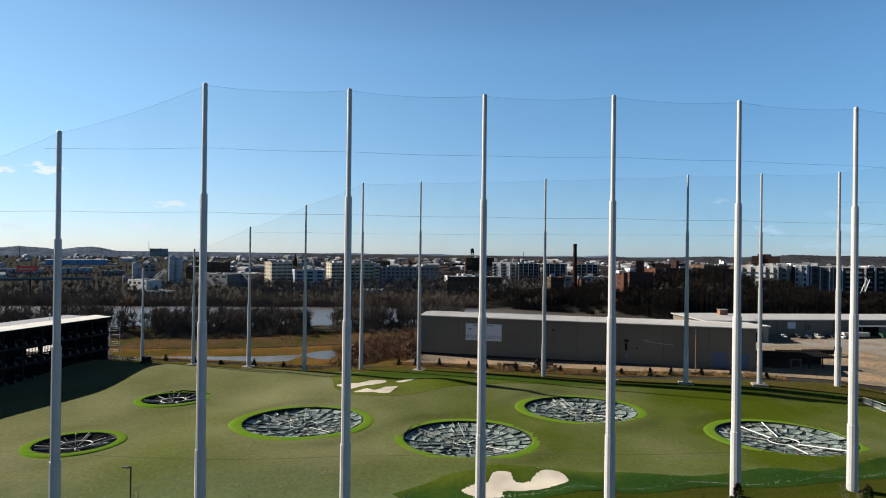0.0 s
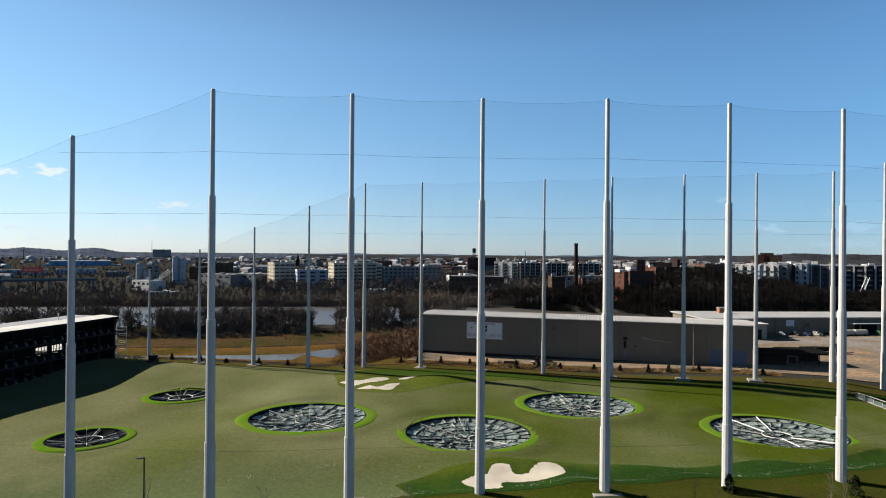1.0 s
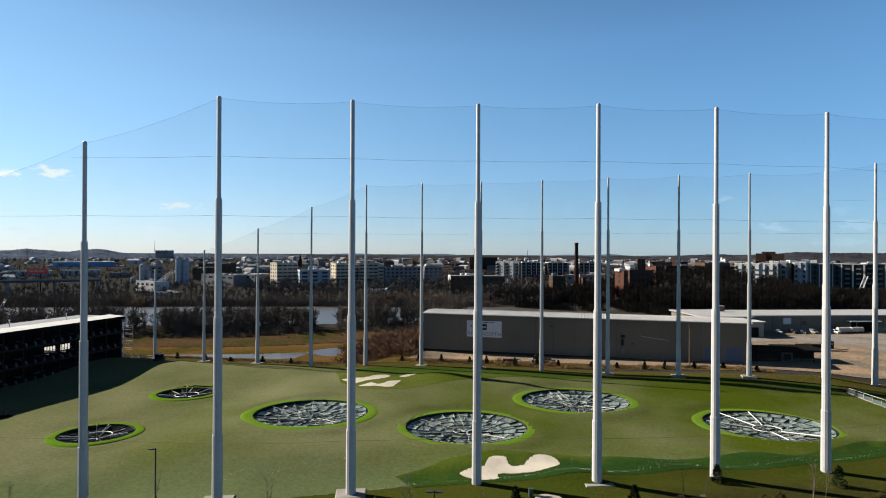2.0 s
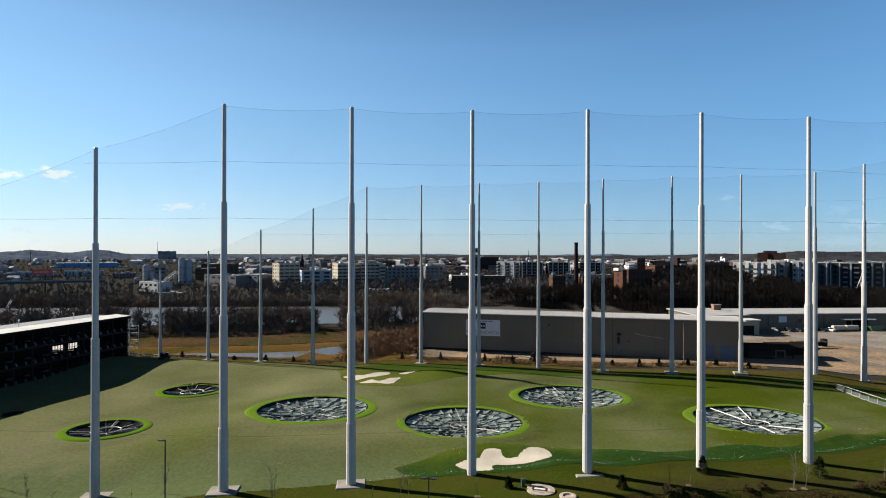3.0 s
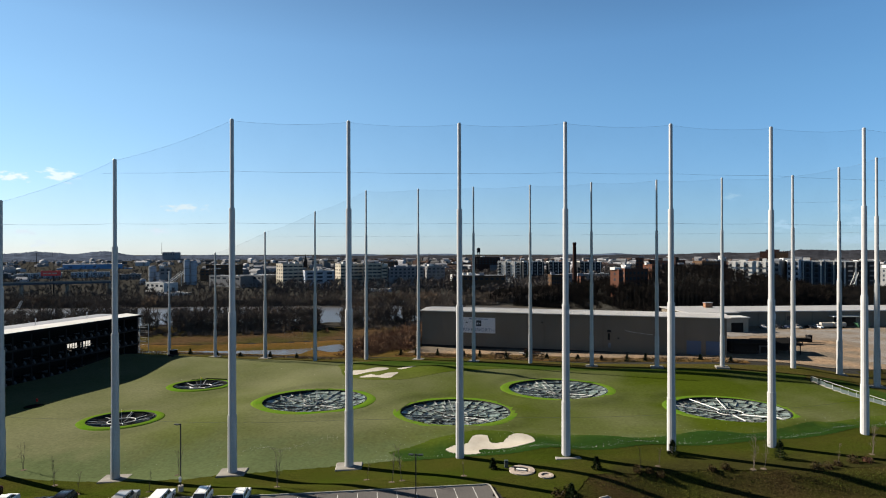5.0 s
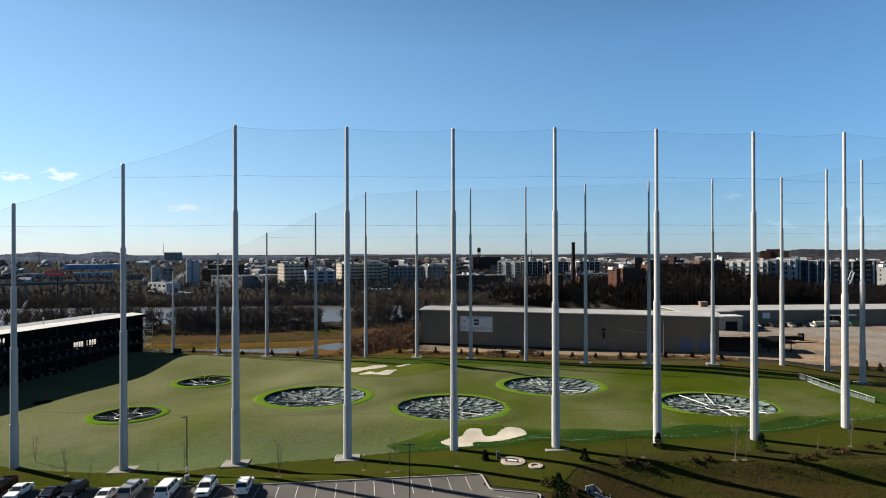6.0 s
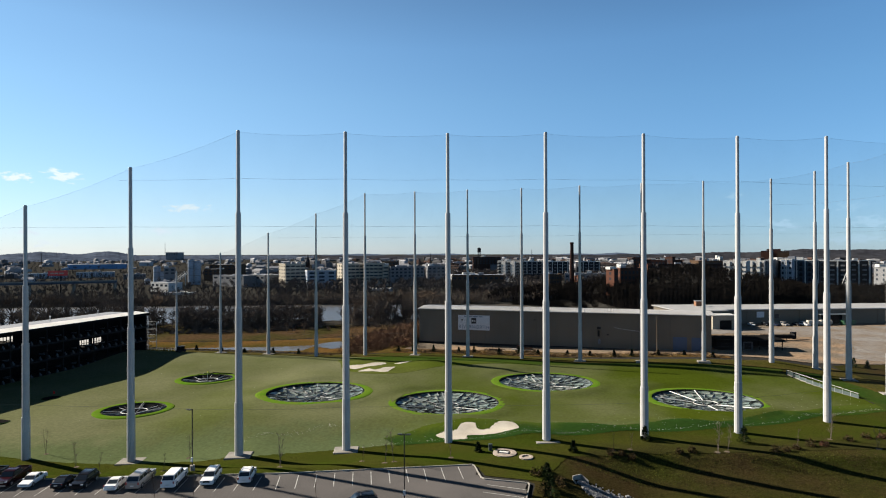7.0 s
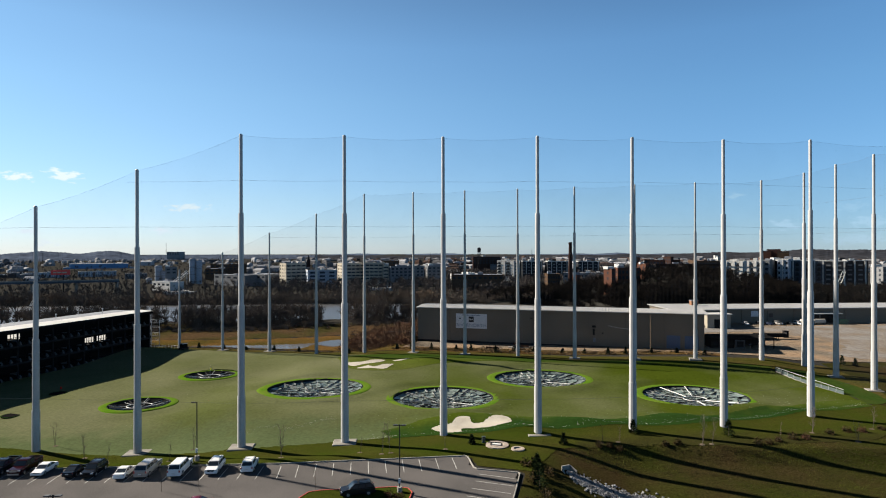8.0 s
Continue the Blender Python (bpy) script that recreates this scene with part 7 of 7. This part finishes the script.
def building(x, y, top, w, d, turn, storeys, bays, wall, label):
    """A flat-roofed block; x, y is the middle of the front, top its roof height above the world's zero."""
    z0 = ground_z(x, y) - 0.4
    if top - z0 < 4.0:
        z0 = top - 4.0
    h = top - z0
    b = thing("building", x, y, z0, turn, label, "building", "buildings of the city")
    part("wall", Solid().box(-w / 2, w / 2, 0, d, 0, h - 0.5), wall, b)
    part("parapet", Solid().box(-w / 2 - .15, w / 2 + .15, -.15, .25, h - .5, h + .25).box(-w / 2 - .15, -w / 2 + .25, .251, d, h - .5, h + .25).box(w / 2 - .25, w / 2 + .15, .251, d, h - .5, h + .25), WHITE if wall in (C_WHITE, C_DARK, C_BLUE, C_SLATE, C_PALEBLUE) else wall, b)
    part("roof", Solid().box(-w / 2 + .26, w / 2 - .26, .26, d, h - .49, h - .2), ROOF_GREY, b)
    r = random.Random(int(abs(x * 7 + y)))
    for _ in range(2 if w > 20 else 1):
        ux, uy, us = r.uniform(-w * .35, w * .35), r.uniform(d * .3, d * .8), r.uniform(1.2, 2.6)
        part("roof_plant", Solid().box(ux - us, ux + us, uy - us, uy + us, h - .2, h + r.uniform(.8, 2.2)), WHITE if r.random() < .5 else ROOF_GREY, b)
    storey = min(3.6, h / max(1, storeys))
    pitch = w / bays
    for k in range(storeys):
        zc = h - .9 - storey * (k + .5)
        if zc < 1:
            break
        for i in range(bays):
            part("window", pane_mesh(pitch * (.82 if wall is C_CREAM else .56), storey * (.42 if wall is C_CREAM else .52)), None, b, at=pose(-w / 2 + pitch * (i + .5), 0, zc))
        for i in range(max(1, int(d / 5))):
            part("window", pane_mesh(1.8, storey * .48), None, b, at=pose(-w / 2, d * (i + .5) / max(1, int(d / 5)), zc, 0, 0, -90))
        if k == 0 and wall in (C_WHITE, C_DARK, C_SLATE, C_PALEBLUE) and storeys >= 4:
            fin = .30 if wall is C_WHITE else .15
            for i in range(1, bays, 2):
                xx = -w / 2 + pitch * (i + .5)
                part("pale_bay", Solid().box(xx - pitch * fin, xx + pitch * fin, -.55, -.07, max(.5, h - .6 - storey * storeys), h - .3), WHITE, b, "white projecting bay")
        if wall in (C_WHITE, C_DARK, C_SLATE) and storeys >= 4:
            for i in range(0, bays, 2):
                xx = -w / 2 + pitch * (i + .5)
                part("balcony", Solid().box(xx - pitch * .42, xx + pitch * .42, -1.3, -.07, zc - storey * .42, zc - storey * .36).box(xx - pitch * .42, xx + pitch * .42, -1.3, -1.24, zc - storey * .36, zc - storey * .08), C_DARK if wall is not C_DARK else C_GREY, b)
    return b


building(-1033, 1001, 5.3, 109, 60, 46, 0, 14, C_BLUE, "long pale shed with a blue wall and white roof")
building(-1065, 952, -1.9, 14, 30, 48, 0, 3, C_BLUE, "low blue annex of the long shed")
building(-980, 1039, -3.0, 16, 30, 43, 0, 3, C_BLUE, "low blue end of the long shed")
building(-754, 639, 2.4, 52, 18, 49, 4, 12, C_PALEBLUE, "blue-grey flats with white balconies")
building(-713, 684, 2.8, 49, 18, 46, 4, 11, C_PALEBLUE, "blue-grey block of flats among trees")
building(-609, 647, 2.0, 27, 18, 43, 4, 7, C_GREY, "pale block of flats among trees")
building(-801, 626, -0.6, 38, 18, 24, 3, 7, C_SLATE, "low brown flats by the highway")
building(-395, 447, 4.1, 31, 14, -20, 1, 4, C_WHITE, "small white industrial office")
building(-352, 417, -3.2, 24, 16, 20, 1, 3, C_WHITE, "low pale roofed shed by the conveyor")
building(-382, 534, 6.9, 55, 16, -20, 1, 5, C_GREY, "long grey industrial hall with pale end wall")
building(-355, 541, 7.5, 37, 30, -20, 1, 5, C_GREY, "long grey industrial hall")
building(-474, 633, 9.9, 23, 26, 20, 2, 4, C_BROWN, "brown flat-roofed works building")
building(-496, 689, 14.2, 43, 26, 20, 2, 7, C_BROWN, "long brown flat-roofed works building")
building(-460, 538, 15.0, 12, 10, 40, 2, 2, C_GREY, "small grey works building with a pale roof")
building(-301, 535, 20.0, 22, 18, 52, 6, 4, C_CREAM, "cream six-storey office block")
building(-265, 524, 13.5, 29, 16, 36, 3, 3, C_PALEBLUE, "blue-white office wing with strip windows")
building(-251, 570, 19.4, 25, 16, 46, 5, 5, C_CREAM, "cream and brown office block")
building(-228, 572, 20.0, 19, 24, 16, 5, 4, C_CREAM, "cream office block with square windows")
building(-194, 585, 16.1, 39, 10, 40, 3, 8, C_GREY, "grey hospital-like block with pale edge")
building(-168, 608, 16.2, 20, 8, 34, 3, 4, C_GREY, "grey block beside a pale tower")
building(-215, 574, 17.5, 6, 12, 24, 5, 1, C_CREAM, "narrow cream stair tower")
building(-254, 693, 19.3, 21, 24, 18, 4, 5, C_BROWN, "brown brick block behind offices")
building(-127, 583, 8.2, 29, 12, 36, 1, 6, C_WHITE, "low white store building")
building(-167, 893, 22.6, 43, 26, 16, 3, 9, C_DARKBRICK, "dark brick mill under the water tower")
building(-101, 694, 20.3, 31, 14, -18, 5, 5, C_WHITE, "white flats with dark balconies")
building(-70, 682, 20.0, 24, 18, 16, 4, 8, C_DARK, "dark flats with a pale parapet")
building(-40, 679, 20.1, 24, 18, 16, 4, 8, C_DARK, "dark long flats with pale roof edges")
building(-5, 689, 20.0, 25, 18, 16, 4, 8, C_DARK, "dark long flats beside the chimney")
building(-26, 455, 14.3, 10, 14, 16, 2, 5, C_BROWN, "brown hall with pale windows")
building(-7, 452, 13.7, 3, 12, 16, 2, 2, C_BRICK, "low brick hall beside the chimney")
building(19, 374, 21.3, 3, 9, 34, 2, 2, C_BRICK, "tall orange brick factory end")
building(29, 387, 21.6, 15, 10, 14, 3, 6, C_BRICK, "dark brick factory wing")
building(24, 392, 23.7, 3, 10, 16, 1, 2, C_WHITE, "pale rooftop block on the factory")
building(41, 567, 26.3, 6, 14, -8, 3, 2, C_BRICK, "red brick tower block")
building(45, 454, 22.6, 3, 14, 24, 2, 3, C_BRICK, "brown brick block with flat roof")
building(59, 551, 23.9, 12, 18, -10, 3, 4, C_BRICK, "red brown brick warehouse")
building(75, 576, 26.7, 3, 16, 24, 3, 3, C_DARKBRICK, "dark brick warehouse beyond trees")
building(84, 544, 20.6, 78, 18, 2, 3, 26, C_DARKBRICK, "long dark brick factory with rows of windows")
building(67, 586, 23.8, 33, 18, -6, 2, 9, C_BRICK, "red brick mill behind the long factory")
building(105, 563, 23.2, 22, 20, 14, 2, 8, C_BROWN, "brick warehouse with dark roof")
building(126, 632, 26.0, 3, 10, 14, 1, 2, C_WHITE, "small white rooftop plant house")
building(102, 443, 25.5, 16, 8, -26, 5, 6, C_WHITE, "white five-storey flats with dark balconies")
building(117, 451, 25.4, 12, 18, -26, 5, 5, C_WHITE, "white and grey five-storey flats")
building(125, 451, 25.8, 7, 18, -26, 5, 2, C_GREY, "pale grey five-storey flats")
building(139, 457, 25.8, 2, 18, 16, 5, 2, C_DARK, "dark slate five-storey flats")
building(138, 454, 26.6, 7, 18, -24, 5, 3, C_PALEBLUE, "blue and white banded flats")
building(151, 462, 25.7, 16, 18, -20, 5, 6, C_SLATE, "dark blue flats with pale strips")
building(166, 470, 25.6, 13, 18, -20, 5, 5, C_SLATE, "blue flats with pale strips")
building(176, 466, 25.4, 13, 18, -16, 6, 4, C_DARK, "dark flats at the row's end")
building(193, 476, 25.6, 13, 18, -10, 6, 4, C_DARK, "dark corner flats with pale balconies")
building(225, 513, 19.6, 3, 14, 16, 3, 3, C_GREY, "pale low block beyond the woods")
building(-1684, 2002, 26.6, 49, 60, 18, 3, 5, C_GREY, "grey institutional block on the ridge")
building(545, 2132, 32.7, 40, 40, -14, 2, 8, C_BRICK, "red-brown institutional block on the hill")
building(520, 2122, 27.0, 30, 30, -14, 1, 6, C_BRICK, "low red-brown wing on the hill")
building(566, 2105, 25.5, 34, 30, -14, 1, 6, C_BROWN, "low brown wing on the hill")

building(-98, 499, 11.2, 47, 22, 11, 1, 10, C_BROWN, "long low brown shed beyond the woods")
building(-5, 529, 12.2, 37, 22, 1, 1, 8, C_GREY, "low grey shed with a pale roof beyond the woods")

# brick chimney stack
ch = thing("chimney_stack", -13.3, 458.5, ground_z(-13.3, 458.5) - .3, 0, "tall tapered brick chimney stack", "chimney")
zc = ch.location.z
part("shaft", Solid().tube((0, 0, 0), (0, 0, 39.0 - zc), 2.0, 1.25, 16), C_DARKBRICK, ch)
part("collar", Solid().tube((0, 0, 38.2 - zc), (0, 0, 39.8 - zc), 1.45, 1.45, 16), C_DARKBRICK, ch)
# water tower on its legs
wt = thing("water_tower", -178.8, 890, 24.5, 0, "small dark water tower on legs over a mill roof", "water tower")
part("tank", Solid().tube((0, 0, 5.5), (0, 0, 11.5), 2.8, 2.8, 16), C_DARK, wt)
part("tank_roof", Solid().tube((0, 0, 11.5), (0, 0, 13.0), 3.0, .4, 16), C_DARK, wt)
for a in range(4):
    c, s_ = 2.3 * math.cos(a * math.pi / 2 + .6), 2.3 * math.sin(a * math.pi / 2 + .6)
    part("leg", Solid().tube((c, s_, -18), (c * .9, s_ * .9, 5.5), .35, .35, 6), C_DARK, wt)
# concrete works: silos, tower, conveyor
for k, (x, y, top, r) in enumerate(((-447, 557, 23.6, 3.4), (-440.5, 560, 22.0, 3.4), (-492, 555, 15.6, 4.0), (-484, 557, 9.0, 4.5), (-500, 549, 1.0, 3.2))):
    z = ground_z(x, y) - .3
    s_ = thing("silo", x, y, z, 0, "pale blue-grey concrete works silo", "silo", "silos of the concrete works")
    part("shell", Solid().tube((0, 0, 0), (0, 0, top - z), r, r, 20), C_PALEBLUE, s_)
    part("cap", Solid().tube((0, 0, top - z), (0, 0, top - z + 1.2), r, r * .5, 20), C_GREY, s_)
    for zz in np.linspace(3, top - z - 2, 4):
        part("band", Solid().tube((0, 0, zz), (0, 0, zz + .4), r + .12, r + .12, 20), C_GREY, s_)
def truss(name, a, b, half, label, category, posts):
    a, b = Vector(a), Vector(b)
    t = thing(name, a.x, a.y, a.z, 0, label, category)
    d = b - a
    side = Vector((d.y, -d.x, 0)).normalized() * half
    up = side.cross(d).normalized() * half
    if up.z < 0:
        up = -up
    for s0 in (1, -1):
        for u0 in (1, -1):
            o = side * s0 + up * u0
            part("chord", Solid().tube(o, d + o, .16, .16, 6), PIPE, t)
    n = max(6, int(d.length / (half * 2.6)))
    for i in range(n):
        p, q = d * (i / n), d * ((i + 1) / n)
        for s0 in (1, -1):
            f = 1 if i % 2 else -1
            part("brace", Solid().tube(p + side * s0 + up * f, q + side * s0 - up * f, .09, .09, 5), PIPE, t)
    for f in posts:
        p = d * f
        part("support", Solid().tube((p.x, p.y, ground_z(a.x + p.x, a.y + p.y) - a.z), p, .3, .3, 6), PIPE, t)
truss("conveyor", (-392, 448, -4.5), (-425, 522, 10.8), 1.3, "white sloping lattice conveyor at the concrete works", "conveyor", (.5, .95))
truss("crane_boom", (162.3, 432, -2.0), (168.8, 430, 18.9), .9, "pale lattice crane boom rising over the woods", "crane", ())
truss("crane_boom", (-369.3, 288.7, -11.0), (-366, 293, 0.8), .5, "thin pale crane boom by the river", "crane", ())
# billboard
bb = thing("billboard", -452, 390, ground_z(-452, 390), 40, "red roadside billboard with plain pale bars", "billboard")
zb = bb.location.z
RED_BOARD = mat("red board", (0.62, 0.045, 0.035), None, .2, .6)
part("board", Solid().box(-7.3, 7.3, -.3, .3, 12.4 - zb, 16.8 - zb), RED_BOARD, bb)
for x0, x1 in ((-5.5, -3.0), (-2.4, .2), (.8, 4.6)):
    part("writing_bar", Solid().box(x0, x1, -.36, -.31, 14.0 - zb, 15.0 - zb), C_CREAM, bb)
part("pole", Solid().tube((2, .6, 0), (2, .6, 13 - zb), .6, .6, 10), C_DARK, bb)
# highway bridge
hb = thing("highway_bridge", -445, 360, 0, 0, "long grey highway bridge on piers", "bridge")
a, b = Vector((-520, 250, 8.0)), Vector((-428, 428, 4.6))
d = (b - a)
n = Vector((d.y, -d.x, 0)).normalized()
o = Vector((-445, 360, 0))
def slab(p, q, wide, z0, z1):
    return Solid().add([p - n * wide + Vector((0, 0, z0)) - o, q - n * wide + Vector((0, 0, z0)) - o, q + n * wide + Vector((0, 0, z0)) - o, p + n * wide + Vector((0, 0, z0)) - o,
                        p - n * wide + Vector((0, 0, z1)) - o, q - n * wide + Vector((0, 0, z1)) - o, q + n * wide + Vector((0, 0, z1)) - o, p + n * wide + Vector((0, 0, z1)) - o],
                       [(3, 2, 1, 0), (4, 5, 6, 7), (0, 1, 5, 4), (1, 2, 6, 5), (2, 3, 7, 6), (3, 0, 4, 7)])
part("deck", slab(a, b, 6, 0, 1.6), C_SLATE, hb)
part("barrier", slab(a + n * 5.8, b + n * 5.8, .2, 1.61, 2.6), CONCRETE, hb)
for i in range(7):
    p = a.lerp(b, i / 6)
    z = ground_z(p.x, p.y)
    part("pier", Solid().box(p.x - o.x - 1, p.x - o.x + 1, p.y - o.y - 1, p.y - o.y + 1, z - .5, p.z), CONCRETE, hb)
# white sheds in a curved row
for k in range(6):
    x, y = -203 + 4.0 * k, 499 + 1.0 * k
    g = thing("storage_shed", x, y, ground_z(x, y) - .2, 20, "small white storage shed in a row", "shed", "row of storage sheds")
    part("wall", Solid().box(-1.7, 1.7, 0, 8, 0, 2.6), C_WHITE, g)
    part("roof", Solid().add([(-1.9, -.2, 2.6), (1.9, -.2, 2.6), (1.9, 8.2, 2.6), (-1.9, 8.2, 2.6), (0, -.2, 3.6), (0, 8.2, 3.6)], [(0, 1, 4), (2, 3, 5), (1, 2, 5, 4), (3, 0, 4, 5), (3, 2, 1, 0)]), WHITE, g)
# masts and thin stacks
for x, y, top, base, lab in ((-1638, 1910, 62, 20, "thin radio mast on the ridge"), (-167, 1484, 32, -6, "thin radio mast over the city"), (-358, 1224, 25, -6, "thin dark factory stack"), (-1551, 1312, 27, -6, "dark factory stack at the ridge's foot")):
    m = thing("radio_mast", x, y, base, 0, lab, "mast")
    part("shaft", Solid().tube((0, 0, 0), (0, 0, top - base), .9, .5, 6), C_DARK, m)
    part("tip", Solid().tube((0, 0, top - base), (0, 0, top - base + 3), .3, .1, 6), C_DARK, m)
sp = thing("church_steeple", -618, 1153, ground_z(-618, 1153), 0, "dark church spire over the roofs", "church")
part("tower", Solid().box(-3, 3, -3, 3, 0, 16), C_DARKBRICK, sp)
part("spire", Solid().tube((0, 0, 16), (0, 0, 30), 4.2, .1, 4), C_DARK, sp)

# the rest of the city: countless small roofs
# the first grey is tinted faintly blue, distance haze put into its colour
CITY = mat("distant roofs and walls", (0.2400, 0.2450, 0.2600), (0.1500, 0.1500, 0.1600), 0.01, 0.9, island=0.75)
CITY_WARM = mat("distant brick roofs and walls", (0.0966, 0.0624, 0.0507), (0.0715, 0.0546, 0.0490), 0.01, 0.9, island=0.6)
crng = random.Random(77)
for mname, material, count, lo, hi in (("far_city", CITY, 950, -46, 46), ("far_city", CITY_WARM, 260, -46, 10)):
    s = Solid()
    for k in range(count):
        dist = 900 + 1350 * crng.random() ** 1.2
        a = radians(104 + crng.uniform(lo, hi))
        x, y = dist * math.cos(a), dist * math.sin(a)
        if y < float(np.interp(x, fb_x, fb_y)) + 110:
            continue
        if 127 < math.degrees(a) < 141 and dist < 1560:
            continue
        w, dd = crng.uniform(8, 30), crng.uniform(8, 16)
        h = crng.choice((4, 5, 5, 6, 7, 9, 11)) * crng.uniform(.8, 1.2)
        z = ground_z(x, y) - .5
        m = Matrix.Translation((x, y, z)) @ Matrix.Rotation(radians(crng.choice((14, 22, -24, -30, -34))), 4, "Z")
        if crng.random() < .45:
            p = [m @ Vector(q) for q in ((-w / 2, 0, 0), (w / 2, 0, 0), (w / 2, dd, 0), (-w / 2, dd, 0), (-w / 2, 0, h), (w / 2, 0, h), (w / 2, dd, h), (-w / 2, dd, h), (-w / 2, dd / 2, h + 3), (w / 2, dd / 2, h + 3))]
            s.add(p, [(0, 1, 5, 4), (1, 2, 6, 9, 5), (2, 3, 7, 6), (3, 0, 4, 8, 7), (4, 5, 9, 8), (6, 7, 8, 9)])
        else:
            s.box(-w / 2, w / 2, 0, dd, 0, h, m)
            s.box(-w / 4, w / 6, dd * .3, dd * .6, h, h + 1.5, m)
    tagged(part(mname, s, material), "crowded far roofs and walls of the city", "city", kind="stuff")

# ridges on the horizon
# distance haze is put into the base colours of the blue and pale ridges
HAZED_HILL = mat("wooded far ridge in painted haze", (0.0480, 0.0620, 0.0920), (0.0590, 0.0740, 0.1060), 0.004, 1.0, fine=0.5, bump_scale=0.035)
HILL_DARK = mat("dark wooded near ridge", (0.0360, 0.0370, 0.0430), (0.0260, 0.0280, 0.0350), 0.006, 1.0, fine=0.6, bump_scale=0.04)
HAZED_HILL_FAR = mat("far ridge in pale painted haze", (0.0745, 0.0993, 0.1462), (0.0648, 0.0896, 0.1329), 0.002, 1.0, fine=0.06, bump_scale=0.01)


def ridge(dist, a0, a1, tops, rough, material, label, seed):
    """A rolling ridge round the horizon: tops are heights at even angles from a0 to a1."""
    r = random.Random(seed)
    n = 1100
    ph = [r.uniform(0, 6.28) for _ in range(6)]
    s = Solid()
    for i in range(n + 1):
        t = i / n
        a = radians(a0 + (a1 - a0) * t)
        h = float(np.interp(t * (len(tops) - 1), range(len(tops)), tops)) + sum(rough * .62 ** k * math.sin(t * (26 * 2.2 ** k) + ph[k]) for k in range(6))
        c, q = math.cos(a), math.sin(a)
        for dd, zz in ((-420, -9), (-240, h * .45 - 6), (-90, h * .86 - 2), (0, h + r.uniform(-.5, .9) * rough), (150, h * .7 - 5)):
            s.v.append(((dist + dd) * c, (dist + dd) * q, zz))
    for i in range(n):
        for k in range(4):
            s.f.append((i * 5 + k, i * 5 + k + 1, (i + 1) * 5 + k + 1, (i + 1) * 5 + k))
    tagged(part("far_hills", s, material, smooth=True), label, "hills", kind="structure")


ridge(2900, 147.3, 113.8, (17, 18, 17, 19, 18, 19, 20, 23, 27, 31, 27, 22, 19, 21, 30, 31, 29, 20, 12, 11, 10, 9, 10, 11, 12, 14, 15, 12, 10, 9, 9, 8, 9, 9, 9, 9, 9, 9, 9, 9, 9, 9), 1.6, HAZED_HILL, "wooded ridge with low humps beyond the city, haze painted bluish", 1)
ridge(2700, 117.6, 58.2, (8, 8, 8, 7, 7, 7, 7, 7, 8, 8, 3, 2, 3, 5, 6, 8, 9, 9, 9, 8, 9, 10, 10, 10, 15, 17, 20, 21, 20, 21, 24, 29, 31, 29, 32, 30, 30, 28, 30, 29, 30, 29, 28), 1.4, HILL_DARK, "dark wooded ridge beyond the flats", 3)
ridge(4400, 117.6, 81.6, (-8, -4, -1, 3, 5, 4, 2, -3, -4, -1, 2, 3, 4, 4, -1, -6, -8, -7, -5, -4, -3, -2, -2, -1, 4, 3, 0, 3, 8, 3, -1, 1, 3, 4, 3, 2), 1.0, HAZED_HILL_FAR, "hills on the horizon, haze painted pale blue", 2)
